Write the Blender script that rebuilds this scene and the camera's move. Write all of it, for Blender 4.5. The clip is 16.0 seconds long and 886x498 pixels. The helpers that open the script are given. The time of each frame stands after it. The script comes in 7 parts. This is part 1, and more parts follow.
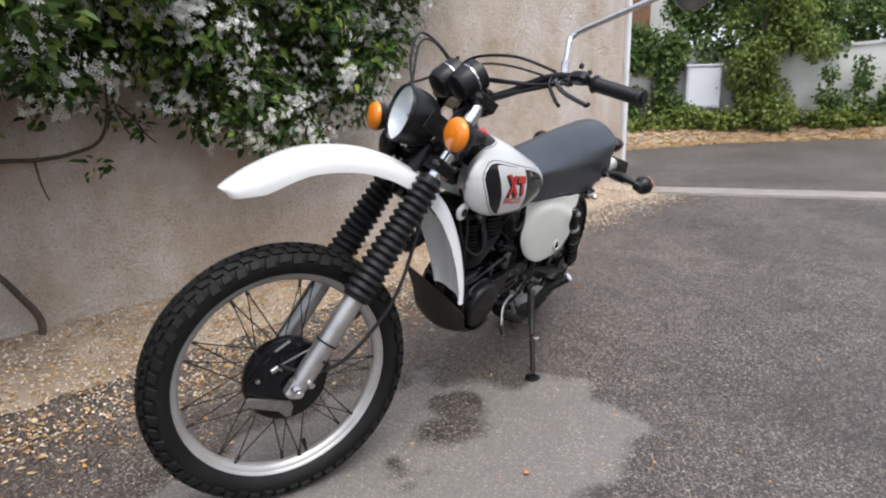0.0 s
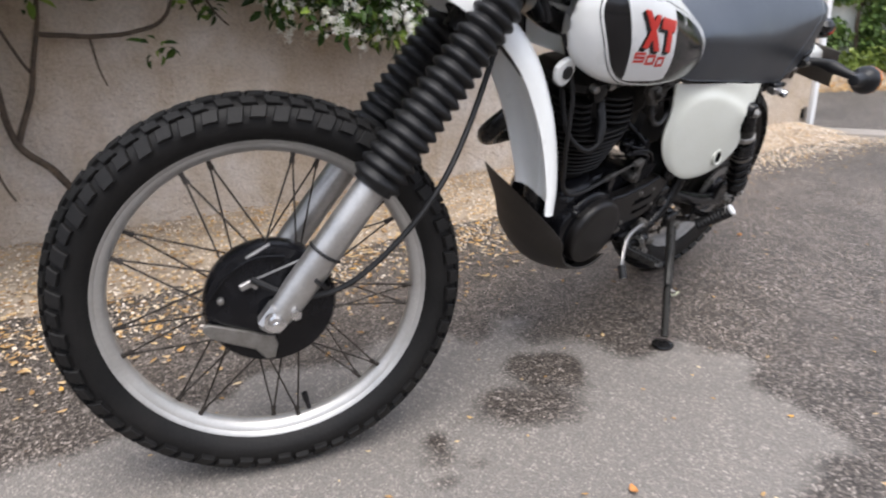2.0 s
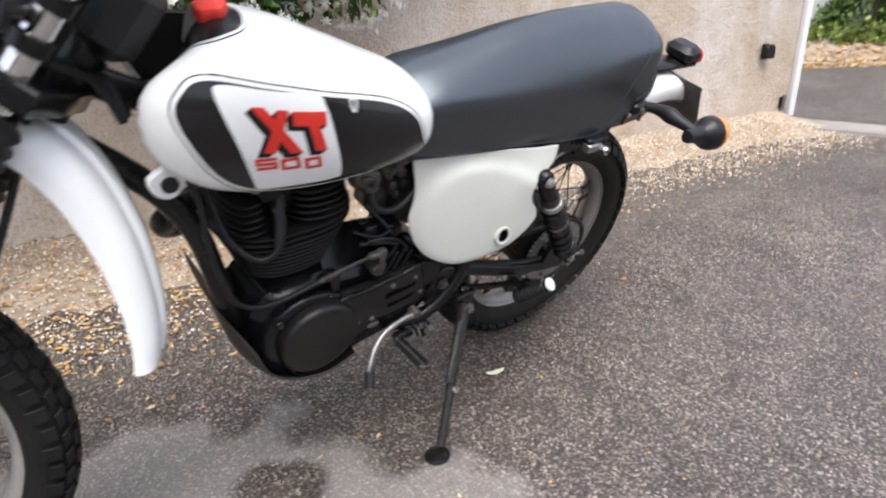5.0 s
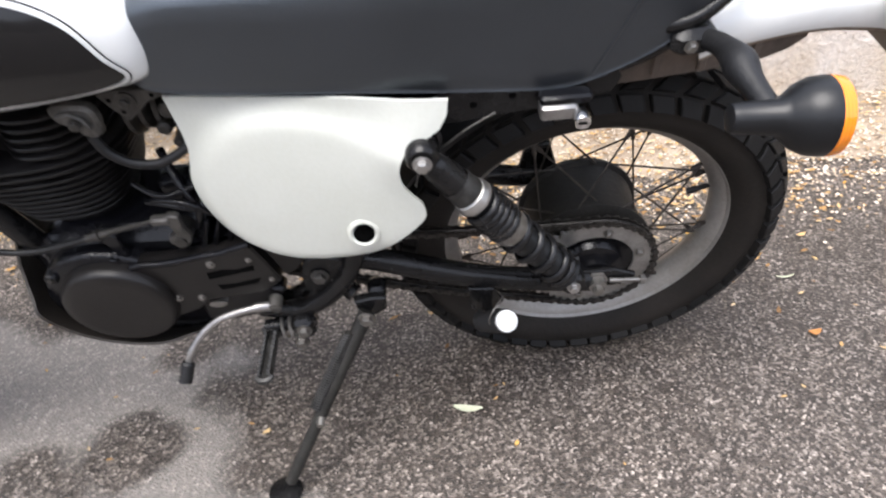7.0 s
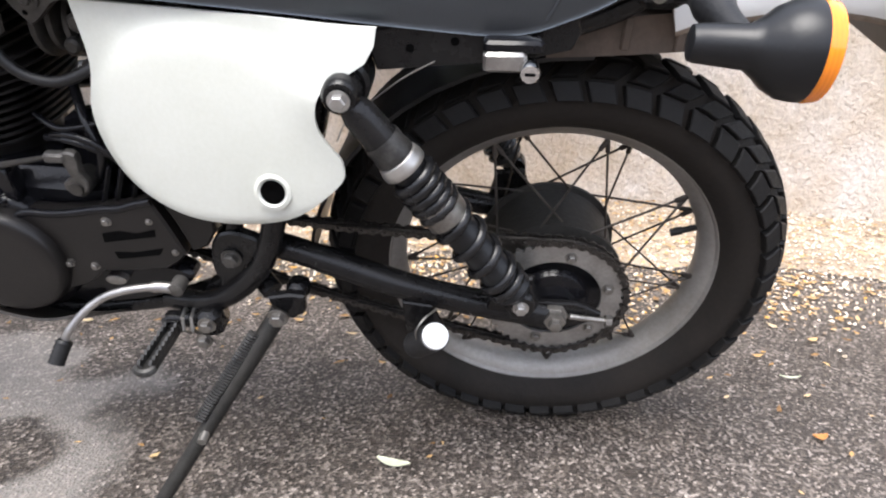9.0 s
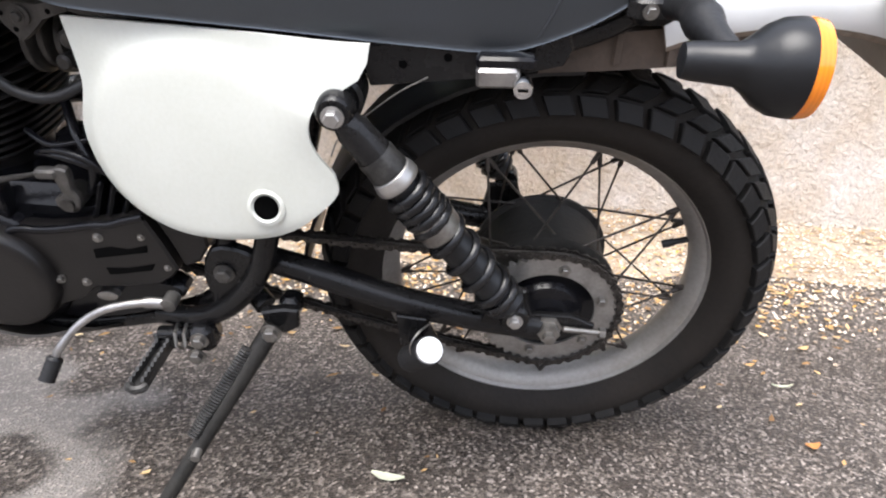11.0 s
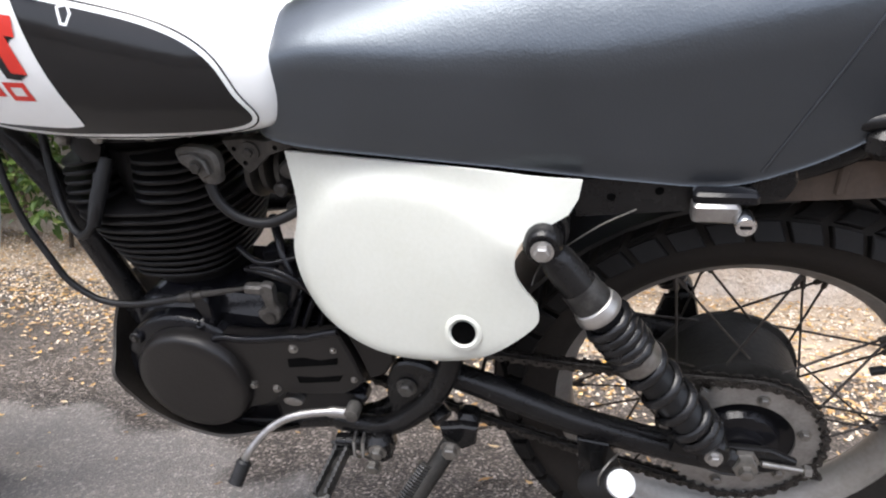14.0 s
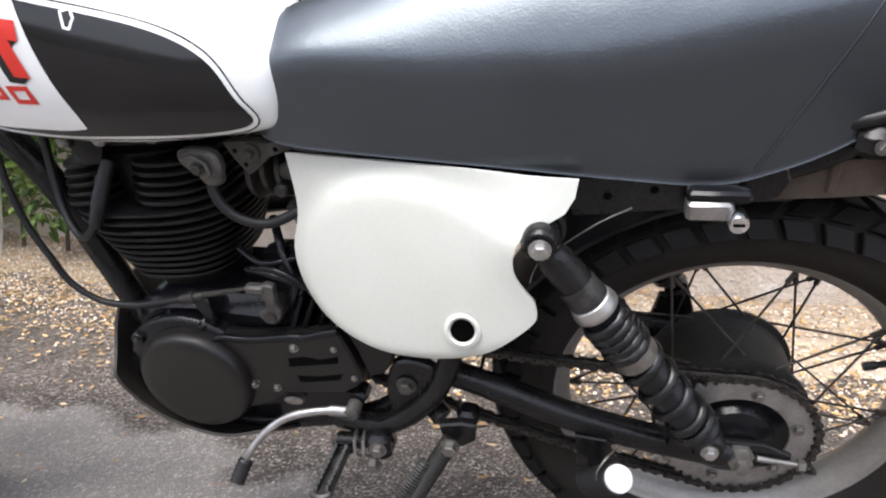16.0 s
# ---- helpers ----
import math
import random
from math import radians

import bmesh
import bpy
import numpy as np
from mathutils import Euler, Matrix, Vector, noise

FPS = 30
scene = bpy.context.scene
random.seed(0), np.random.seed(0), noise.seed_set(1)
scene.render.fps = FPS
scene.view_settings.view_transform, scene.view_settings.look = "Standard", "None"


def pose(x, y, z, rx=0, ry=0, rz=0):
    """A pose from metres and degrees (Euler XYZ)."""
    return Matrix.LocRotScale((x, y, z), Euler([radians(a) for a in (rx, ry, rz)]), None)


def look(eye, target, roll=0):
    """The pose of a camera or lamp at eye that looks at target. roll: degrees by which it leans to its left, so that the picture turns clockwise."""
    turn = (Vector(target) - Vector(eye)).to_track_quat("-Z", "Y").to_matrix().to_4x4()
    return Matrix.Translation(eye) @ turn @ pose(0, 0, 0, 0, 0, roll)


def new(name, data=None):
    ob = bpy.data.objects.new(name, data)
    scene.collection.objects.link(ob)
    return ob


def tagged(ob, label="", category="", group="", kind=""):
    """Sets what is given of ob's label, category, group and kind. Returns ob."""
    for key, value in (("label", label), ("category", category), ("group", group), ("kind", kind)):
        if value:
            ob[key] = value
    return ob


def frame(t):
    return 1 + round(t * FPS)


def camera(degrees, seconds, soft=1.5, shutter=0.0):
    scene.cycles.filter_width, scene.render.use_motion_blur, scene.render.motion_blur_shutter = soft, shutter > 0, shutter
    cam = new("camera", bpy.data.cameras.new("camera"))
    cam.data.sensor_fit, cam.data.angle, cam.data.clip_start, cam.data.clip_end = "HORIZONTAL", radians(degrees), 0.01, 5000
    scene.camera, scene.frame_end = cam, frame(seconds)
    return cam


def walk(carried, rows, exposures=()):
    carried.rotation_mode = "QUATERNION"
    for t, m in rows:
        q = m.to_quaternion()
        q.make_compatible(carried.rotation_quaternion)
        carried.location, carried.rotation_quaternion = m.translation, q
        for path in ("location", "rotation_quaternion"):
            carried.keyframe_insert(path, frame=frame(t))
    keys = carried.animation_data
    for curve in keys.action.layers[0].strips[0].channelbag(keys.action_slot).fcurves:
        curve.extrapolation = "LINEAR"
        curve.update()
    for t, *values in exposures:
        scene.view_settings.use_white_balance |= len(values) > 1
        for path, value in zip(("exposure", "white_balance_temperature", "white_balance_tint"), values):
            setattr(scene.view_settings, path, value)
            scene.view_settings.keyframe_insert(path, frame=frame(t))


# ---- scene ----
cam = camera(68.8, 16.0, 2.1, 0.4)
PATH = [
    (0, (-2.435, -1.259, 1.085), (-0.874, -0.130, 0.550), -1.73),
    (0.5, (-2.295, -1.252, 1.067), (-0.794, -0.070, 0.479), -2.24),
    (1, (-2.149, -1.196, 1.035), (-0.755, 0.064, 0.352), -2.06),
    (1.5, (-1.978, -1.054, 0.961), (-0.603, 0.199, 0.224), -0.50),
    (2, (-1.900, -1.015, 0.779), (-0.668, 0.419, 0.127), -1.52),
    (2.5, (-1.875, -1.025, 0.679), (-0.708, 0.536, 0.229), -1.03),
    (3, (-1.816, -1.104, 0.695), (-0.682, 0.498, 0.312), -0.25),
    (3.5, (-1.713, -1.196, 0.730), (-0.609, 0.410, 0.283), 0.06),
    (3.7, (-1.668, -1.201, 0.709), (-0.562, 0.403, 0.256), -0.5),
    (4, (-1.595, -1.113, 0.741), (-0.368, 0.383, 0.234), 1.01),
    (4.2, (-1.542, -1.108, 0.782), (-0.304, 0.383, 0.286), 0.1),
    (4.5, (-1.434, -1.054, 0.863), (-0.215, 0.390, 0.209), -0.06),
    (4.7, (-1.348, -1.069, 0.899), (-0.149, 0.378, 0.216), -0.7),
    (5, (-1.180, -1.145, 0.940), (-0.053, 0.314, 0.163), -1.71),
    (5.2, (-1.064, -1.193, 0.964), (-0.080, 0.345, 0.148), -3.30),
    (7.3, (-0.178, -0.947, 0.765), (-0.268, 0.784, -0.232), -4.19),
    (7.5, (-0.163, -0.933, 0.714), (-0.246, 0.846, -0.196), -1.78),
    (8, (-0.135, -0.923, 0.646), (-0.249, 0.941, -0.072), 1.43),
    (8.5, (-0.122, -0.923, 0.626), (-0.234, 0.959, -0.042), 2.00),
    (9, (-0.119, -0.928, 0.623), (-0.212, 0.963, -0.019), 1.41),
    (9.2, (-0.126, -0.936, 0.620), (-0.196, 0.964, 0.001), 1.92),
    (11.5, (-0.122, -0.926, 0.632), (-0.180, 0.976, 0.017), 0.98),
    (12, (-0.126, -0.931, 0.634), (-0.170, 0.972, 0.022), 0.72),
    (12.5, (-0.144, -0.930, 0.650), (-0.182, 0.981, 0.058), 0.80),
    (12.7, (-0.170, -0.924, 0.675), (-0.242, 0.989, 0.092), 0.6),
    (13, (-0.212, -0.913, 0.702), (-0.408, 1.022, 0.239), 0.12),
    (13.5, (-0.236, -0.913, 0.699), (-0.593, 1.009, 0.275), -0.01),
    (14, (-0.224, -0.916, 0.689), (-0.621, 0.999, 0.268), 0.09),
    (14.5, (-0.226, -0.924, 0.688), (-0.632, 0.989, 0.271), -0.29),
    (15, (-0.230, -0.931, 0.691), (-0.627, 0.986, 0.282), -0.27),
    (15.5, (-0.226, -0.935, 0.697), (-0.614, 0.986, 0.299), 0.09),
    (16, (-0.225, -0.927, 0.689), (-0.610, 0.991, 0.272), -0.17),
]
EXPOSURE = [(0, 1.5), (1.2, 1.58), (2.2, 1.85), (3.5, 2.02), (5, 1.93), (7.3, 2.3), (9, 2.5), (12.5, 2.46), (13.5, 2.38), (16, 2.34)]
walk(cam, [(t, look(eye, target, roll)) for t, eye, target, roll in PATH], EXPOSURE)

# world, sun, exposure
world = bpy.data.worlds.new("world")
scene.world = world
world.use_nodes = True
wn, wl = world.node_tree.nodes, world.node_tree.links
sky = wn.new("ShaderNodeTexSky")
sky.sky_type = "NISHITA"
sky.sun_disc = False
SUN_ELEVATION, SUN_AZIMUTH = 64.0, 205.0
sky.sun_elevation, sky.sun_rotation = radians(SUN_ELEVATION), radians(SUN_AZIMUTH)
sky.dust_density, sky.air_density, sky.ozone_density = 4.0, 1.0, 0.8
# thin bright cloud spreads over most of the sky
cloud = wn.new("ShaderNodeMix")
cloud.data_type = "RGBA"
cloud.inputs["Factor"].default_value = 0.8
cloud.inputs["B"].default_value = (2.68, 2.80, 3.25, 1)
wl.new(sky.outputs["Color"], cloud.inputs["A"])
wl.new(cloud.outputs["Result"], wn["Background"].inputs["Color"])
wn["Background"].inputs["Strength"].default_value = 0.135
sun = new("sun", bpy.data.lights.new("sun", "SUN"))
sun.data.energy, sun.data.angle, sun.data.color = 1.0, radians(40), (1.0, 0.98, 0.965)
az, el = radians(SUN_AZIMUTH), radians(SUN_ELEVATION)
sun.matrix_world = look((8 * math.sin(az) * math.cos(el), 8 * math.cos(az) * math.cos(el), 8 * math.sin(el)), (0, 0, 0))


# ------------------------------------------------------------------ materials
def nodes_of(name, rough=0.5, metal=0.0):
    m = bpy.data.materials.new(name)
    m.use_nodes = True
    nt = m.node_tree
    b = nt.nodes["Principled BSDF"]
    b.inputs["Roughness"].default_value, b.inputs["Metallic"].default_value = rough, metal
    return m, nt.nodes, nt.links, b


def noise_node(n, l, scale, detail=4, rough=0.55, coord="Object", distort=0.0):
    tc = n.new("ShaderNodeTexCoord")
    t = n.new("ShaderNodeTexNoise")
    t.inputs["Scale"].default_value, t.inputs["Detail"].default_value = scale, detail
    t.inputs["Roughness"].default_value, t.inputs["Distortion"].default_value = rough, distort
    l.new(tc.outputs[coord], t.inputs["Vector"])
    return t


def ramp(n, l, src, stops):
    r = n.new("ShaderNodeValToRGB")
    el = r.color_ramp.elements
    while len(el) < len(stops):
        el.new(0.5)
    for e, (p, c) in zip(el, stops):
        e.position = p
        e.color = (*c, 1) if len(c) == 3 else c
    l.new(src, r.inputs["Fac"])
    return r


def mix(n, l, fac, a, b, blend="MIX"):
    m = n.new("ShaderNodeMix")
    m.data_type, m.blend_type = "RGBA", blend
    for sock, val in ((m.inputs["Factor"], fac), (m.inputs["A"], a), (m.inputs["B"], b)):
        if isinstance(val, (int, float)):
            sock.default_value = val
        elif isinstance(val, tuple):
            sock.default_value = (*val, 1)
        else:
            l.new(val, sock)
    return m.outputs["Result"]


def bump(n, l, b, height, strength, distance, chain=None):
    u = n.new("ShaderNodeBump")
    u.inputs["Strength"].default_value, u.inputs["Distance"].default_value = strength, distance
    l.new(height, u.inputs["Height"])
    if chain:
        l.new(chain, u.inputs["Normal"])
    l.new(u.outputs["Normal"], b.inputs["Normal"])
    return u.outputs["Normal"]


def simple(name, lo, hi, rough=0.5, metal=0.0, scale=12, fine=180, strength=0.15, distance=0.002, coat=0.0, rough_var=0.12, spec=0.5):
    """Two-scale mottled colour with grain, roughness wear and fine relief."""
    m, n, l, b = nodes_of(name, rough, metal)
    big, small = noise_node(n, l, scale, 5), noise_node(n, l, fine, 3)
    mixed = mix(n, l, 0.3, big.outputs["Fac"], small.outputs["Fac"])
    r = ramp(n, l, mixed, [(0.3, lo), (0.7, hi)])
    l.new(r.outputs["Color"], b.inputs["Base Color"])
    rr = n.new("ShaderNodeMapRange")
    rr.inputs["To Min"].default_value, rr.inputs["To Max"].default_value = max(0.02, rough - rough_var), min(1, rough + rough_var)
    l.new(big.outputs["Fac"], rr.inputs["Value"])
    l.new(rr.outputs["Result"], b.inputs["Roughness"])
    bump(n, l, b, small.outputs["Fac"], strength, distance)
    b.inputs["Coat Weight"].default_value = coat
    b.inputs["Specular IOR Level"].default_value = spec
    b.inputs["Coat Roughness"].default_value = 0.06
    return m


WHITE = simple("white_paint", (0.68, 0.69, 0.675), (0.74, 0.75, 0.74), 0.3, 0, 6, 90, 0.03, 0.001, 0.6)
COVER = simple("ivory_plastic", (0.50, 0.51, 0.455), (0.58, 0.59, 0.545), 0.34, 0, 7, 220, 0.06, 0.001, 0.15)
BLACKGLOSS = simple("gloss_black", (0.005, 0.005, 0.0055), (0.011, 0.0105, 0.011), 0.16, 0, 10, 120, 0.03, 0.001, 0.0, 0.06, 0.4)
BLACKPAINT = simple("black_paint", (0.004, 0.004, 0.0045), (0.014, 0.0135, 0.0135), 0.24, 0, 20, 250, 0.2, 0.001, 0.0, 0.14, 0.27)
BASH = simple("dust_filmed_black_plastic", (0.018, 0.0155, 0.013), (0.045, 0.038, 0.032), 0.55, 0, 9, 160, 0.3, 0.002, spec=0.4)
ENGINE = simple("engine_black", (0.003, 0.003, 0.004), (0.009, 0.009, 0.0105), 0.17, 0.0, 30, 200, 0.22, 0.001, 0.0, 0.09, 0.24)
FINS = simple("sooty_fin_black", (0.003, 0.0028, 0.003), (0.012, 0.011, 0.011), 0.40, 0.0, 30, 200, 0.3, 0.001, 0.0, 0.14, 0.22)
CAST = simple("brown_black_cover_paint", (0.006, 0.0055, 0.0054), (0.013, 0.0115, 0.011), 0.34, 0.0, 18, 200, 0.2, 0.001, 0.0, 0.08, 0.30)
SOOTY = simple("oil_darkened_alloy", (0.022, 0.020, 0.018), (0.075, 0.070, 0.064), 0.5, 0.5, 45, 220, 0.5, 0.001)
PLASTIC = simple("black_plastic", (0.005, 0.0053, 0.006), (0.010, 0.0105, 0.012), 0.38, 0, 15, 300, 0.1, 0.001, spec=0.35)
DIRTHUB = simple("grimy_hub_paint", (0.008, 0.0075, 0.0068), (0.026, 0.024, 0.021), 0.62, 0.0, 25, 160, 0.5, 0.002, spec=0.3)
GRIMY = simple("grimy_cast_alloy", (0.045, 0.042, 0.038), (0.15, 0.142, 0.132), 0.55, 0.6, 40, 220, 0.4, 0.001)
RUBBER = simple("rubber", (0.004, 0.004, 0.0045), (0.010, 0.010, 0.011), 0.5, 0, 14, 160, 0.3, 0.002, spec=0.4)
DUSTY = simple("dusty_tyre_rubber", (0.008, 0.0068, 0.0058), (0.022, 0.018, 0.015), 0.75, 0, 9, 140, 0.4, 0.002, spec=0.3)
TYRE = simple("tyre_rubber", (0.004, 0.004, 0.0042), (0.013, 0.012, 0.0115), 0.58, 0, 9, 140, 0.4, 0.002, spec=0.25)
ALU = simple("aluminium", (0.36, 0.35, 0.34), (0.56, 0.55, 0.53), 0.40, 0.9, 16, 160, 0.2, 0.001, 0.0, 0.14)
RIM = simple("rim_alloy", (0.42, 0.41, 0.39), (0.57, 0.56, 0.54), 0.42, 0.7, 14, 160, 0.1, 0.001)
RIMDULL = simple("tarnished_rim_alloy", (0.22, 0.205, 0.19), (0.38, 0.365, 0.345), 0.5, 0.6, 14, 160, 0.2, 0.001)
CHROME = simple("chrome", (0.6, 0.6, 0.6), (0.75, 0.75, 0.75), 0.1, 1.0, 10, 80, 0.02, 0.001, 0, 0.06)
REFLECT = simple("lamp_reflector", (0.90, 0.90, 0.90), (0.95, 0.95, 0.95), 0.30, 0.35, 10, 80, 0.02, 0.001, 0, 0.05)
STEEL = simple("dull_steel", (0.16, 0.15, 0.14), (0.36, 0.35, 0.33), 0.42, 0.9, 30, 200, 0.2, 0.001)
SPOKE = simple("spoke_steel", (0.03, 0.027, 0.024), (0.09, 0.078, 0.07), 0.5, 0.8, 40, 200, 0.2, 0.001)
GEAR = simple("tarnished_lever_steel", (0.22, 0.21, 0.20), (0.42, 0.41, 0.40), 0.35, 0.9, 30, 200, 0.2, 0.001)
WORN = simple("worn_black_steel", (0.008, 0.008, 0.008), (0.07, 0.068, 0.065), 0.45, 0.4, 60, 260, 0.3, 0.001)
CHAIN = simple("oily_chain_steel", (0.018, 0.017, 0.016), (0.085, 0.078, 0.072), 0.40, 0.75, 60, 300, 0.3, 0.001)
RED = simple("red_paint", (0.50, 0.016, 0.010), (0.62, 0.032, 0.018), 0.35, 0, 20, 100, 0.02, 0.001, 0.1)
REDCAP = simple("red_anodised_cap", (0.55, 0.02, 0.015), (0.7, 0.05, 0.03), 0.35, 0.0, 20, 100, 0.05, 0.001, 0.2)
FLAP = simple("mud_brown_plastic", (0.045, 0.034, 0.027), (0.13, 0.10, 0.08), 0.8, 0, 14, 90, 0.5, 0.003)
DIRT = simple("dirty_underside", (0.10, 0.07, 0.05), (0.30, 0.25, 0.20), 0.85, 0, 14, 90, 0.5, 0.003)
SPRING = simple("satin_black_spring", (0.004, 0.004, 0.0045), (0.012, 0.012, 0.013), 0.26, 0.0, 25, 200, 0.1, 0.001, 0.0, 0.1, 0.35)
BARK = simple("vine_bark", (0.035, 0.025, 0.018), (0.12, 0.09, 0.065), 0.9, 0, 25, 120, 0.8, 0.006)
METALBOX = simple("painted_grey_white_metal", (0.66, 0.68, 0.72), (0.74, 0.76, 0.80), 0.5, 0, 4, 60, 0.05, 0.001)
CONCRETE = simple("concrete", (0.21, 0.19, 0.17), (0.34, 0.31, 0.28), 0.9, 0, 5, 70, 0.5, 0.006)
TRIMWHITE = simple("white_trim_paint", (0.62, 0.63, 0.64), (0.74, 0.75, 0.76), 0.5, 0, 5, 60, 0.1, 0.002)
FARWALL = simple("white_rendered_wall", (0.50, 0.51, 0.47), (0.72, 0.73, 0.69), 0.9, 0, 1.6, 40, 0.3, 0.006)
PLATEBACK = simple("dull_plate_back", (0.075, 0.068, 0.062), (0.13, 0.12, 0.11), 0.6, 0.3, 20, 160, 0.2, 0.001)
SPROCKET = simple("worn_sprocket_alloy", (0.20, 0.195, 0.185), (0.42, 0.41, 0.395), 0.42, 0.75, 35, 220, 0.3, 0.001)
# near-black colour painting the shade inside holes that are not cut
HOLESHADE = simple("painted_hole_shade", (0.001, 0.001, 0.001), (0.003, 0.003, 0.003), 0.9, spec=0.05)


def seat_vinyl():
    m, n, l, b = nodes_of("seat_vinyl", 0.4)
    v = n.new("ShaderNodeTexVoronoi")
    tc = n.new("ShaderNodeTexCoord")
    l.new(tc.outputs["Object"], v.inputs["Vector"])
    v.inputs["Scale"].default_value = 420
    big = noise_node(n, l, 9, 5)
    # base leans to blue, painting in some of the sky's sheen
    r = ramp(n, l, big.outputs["Fac"], [(0.3, (0.006, 0.0063, 0.0078)), (0.72, (0.011, 0.0115, 0.014))])
    l.new(r.outputs["Color"], b.inputs["Base Color"])
    rr = n.new("ShaderNodeMapRange")
    rr.inputs["To Min"].default_value, rr.inputs["To Max"].default_value = 0.31, 0.43
    b.inputs["Specular IOR Level"].default_value = 0.8
    b.inputs["IOR"].default_value = 1.7
    # blue gloss tint stands in for a bluer sky reflection
    b.inputs["Specular Tint"].default_value = (0.80, 0.90, 1.0, 1)
    l.new(big.outputs["Fac"], rr.inputs["Value"])
    l.new(rr.outputs["Result"], b.inputs["Roughness"])
    first = bump(n, l, b, v.outputs["Distance"], 0.12, 0.001)
    bump(n, l, b, noise_node(n, l, 18, 3).outputs["Fac"], 0.08, 0.01, first)
    return m


def lens(name, colour, rough=0.12):
    m, n, l, b = nodes_of(name, rough)
    w = n.new("ShaderNodeTexWave")
    tc = n.new("ShaderNodeTexCoord")
    l.new(tc.outputs["Object"], w.inputs["Vector"])
    w.inputs["Scale"].default_value = 90
    r = ramp(n, l, w.outputs["Fac"], [(0.2, tuple(c * 0.92 for c in colour)), (0.8, colour)])
    l.new(r.outputs["Color"], b.inputs["Base Color"])
    b.inputs["Coat Weight"].default_value = 0.5
    b.inputs["Subsurface Weight"].default_value = 0.15
    bump(n, l, b, w.outputs["Fac"], 0.05, 0.002)
    return m


def glass_material():
    """Thin clear moulded glass: see-through with a glossy skin."""
    m, n, l, b = nodes_of("lamp_glass", 0.04)
    t = n.new("ShaderNodeBsdfTransparent")
    t.inputs["Color"].default_value = (0.94, 0.96, 0.97, 1)
    g = n.new("ShaderNodeBsdfGlossy")
    g.inputs["Roughness"].default_value = 0.08
    w = n.new("ShaderNodeTexWave")
    tc = n.new("ShaderNodeTexCoord")
    l.new(tc.outputs["Object"], w.inputs["Vector"])
    w.inputs["Scale"].default_value = 45
    u = n.new("ShaderNodeBump")
    u.inputs["Strength"].default_value, u.inputs["Distance"].default_value = 0.25, 0.002
    l.new(w.outputs["Fac"], u.inputs["Height"])
    l.new(u.outputs["Normal"], g.inputs["Normal"])
    x = n.new("ShaderNodeMixShader")
    x.inputs[0].default_value = 0.10
    l.new(t.outputs[0], x.inputs[1])
    l.new(g.outputs[0], x.inputs[2])
    l.new(x.outputs[0], n["Material Output"].inputs["Surface"])
    return m


def stucco(name, stops, speck, tc_scale=1.0):
    m, n, l, b = nodes_of(name, 0.92)
    big = noise_node(n, l, 1.3, 6, 0.6)
    mid = noise_node(n, l, 7, 5, 0.6)
    grain = noise_node(n, l, 75, 4, 0.7)
    mm = mix(n, l, 0.45, big.outputs["Fac"], mid.outputs["Fac"])
    r = ramp(n, l, mm, stops)
    g = ramp(n, l, grain.outputs["Fac"], [(0.25, (speck,) * 3), (0.6, (1, 1, 1))])
    # rain streaks run down the render
    mp = n.new("ShaderNodeMapping")
    tc = n.new("ShaderNodeTexCoord")
    mp.inputs["Scale"].default_value = (3.2, 3.2, 0.9)
    l.new(tc.outputs["Object"], mp.inputs["Vector"])
    st = n.new("ShaderNodeTexNoise")
    st.inputs["Scale"].default_value, st.inputs["Detail"].default_value = 1.0, 4
    l.new(mp.outputs["Vector"], st.inputs["Vector"])
    s = ramp(n, l, st.outputs["Fac"], [(0.36, (0.80, 0.72, 0.61)), (0.6, (1, 1, 1))])
    c = mix(n, l, 0.65, r.outputs["Color"], s.outputs["Color"], "MULTIPLY")
    c = mix(n, l, 0.85, c, g.outputs["Color"], "MULTIPLY")
    l.new(c, b.inputs["Base Color"])
    first = bump(n, l, b, grain.outputs["Fac"], 0.9, 0.016)
    bump(n, l, b, noise_node(n, l, 26, 4, 0.65).outputs["Fac"], 0.65, 0.02, first)
    return m


STUCCO = stucco("beige_roughcast", [(0.25, (0.38, 0.29, 0.20)), (0.40, (0.54, 0.455, 0.36)), (0.53, (0.65, 0.58, 0.51)), (0.66, (0.72, 0.67, 0.63)), (0.8, (0.74, 0.70, 0.675))], 0.66)


def circle_field(n, l, vec, circles):
    """The least signed distance to a set of circles in the ground plane."""
    out = None
    for x, y, r in circles:
        d = n.new("ShaderNodeVectorMath")
        d.operation = "DISTANCE"
        l.new(vec, d.inputs[0])
        d.inputs[1].default_value = (x, y, 0)
        s = n.new("ShaderNodeMath")
        s.operation = "SUBTRACT"
        l.new(d.outputs["Value"], s.inputs[0])
        s.inputs[1].default_value = r
        if out is None:
            out = s.outputs[0]
        else:
            mn = n.new("ShaderNodeMath")
            mn.operation = "SMOOTH_MIN"
            mn.inputs[2].default_value = 0.08
            l.new(out, mn.inputs[0])
            l.new(s.outputs[0], mn.inputs[1])
            out = mn.outputs[0]
    return out


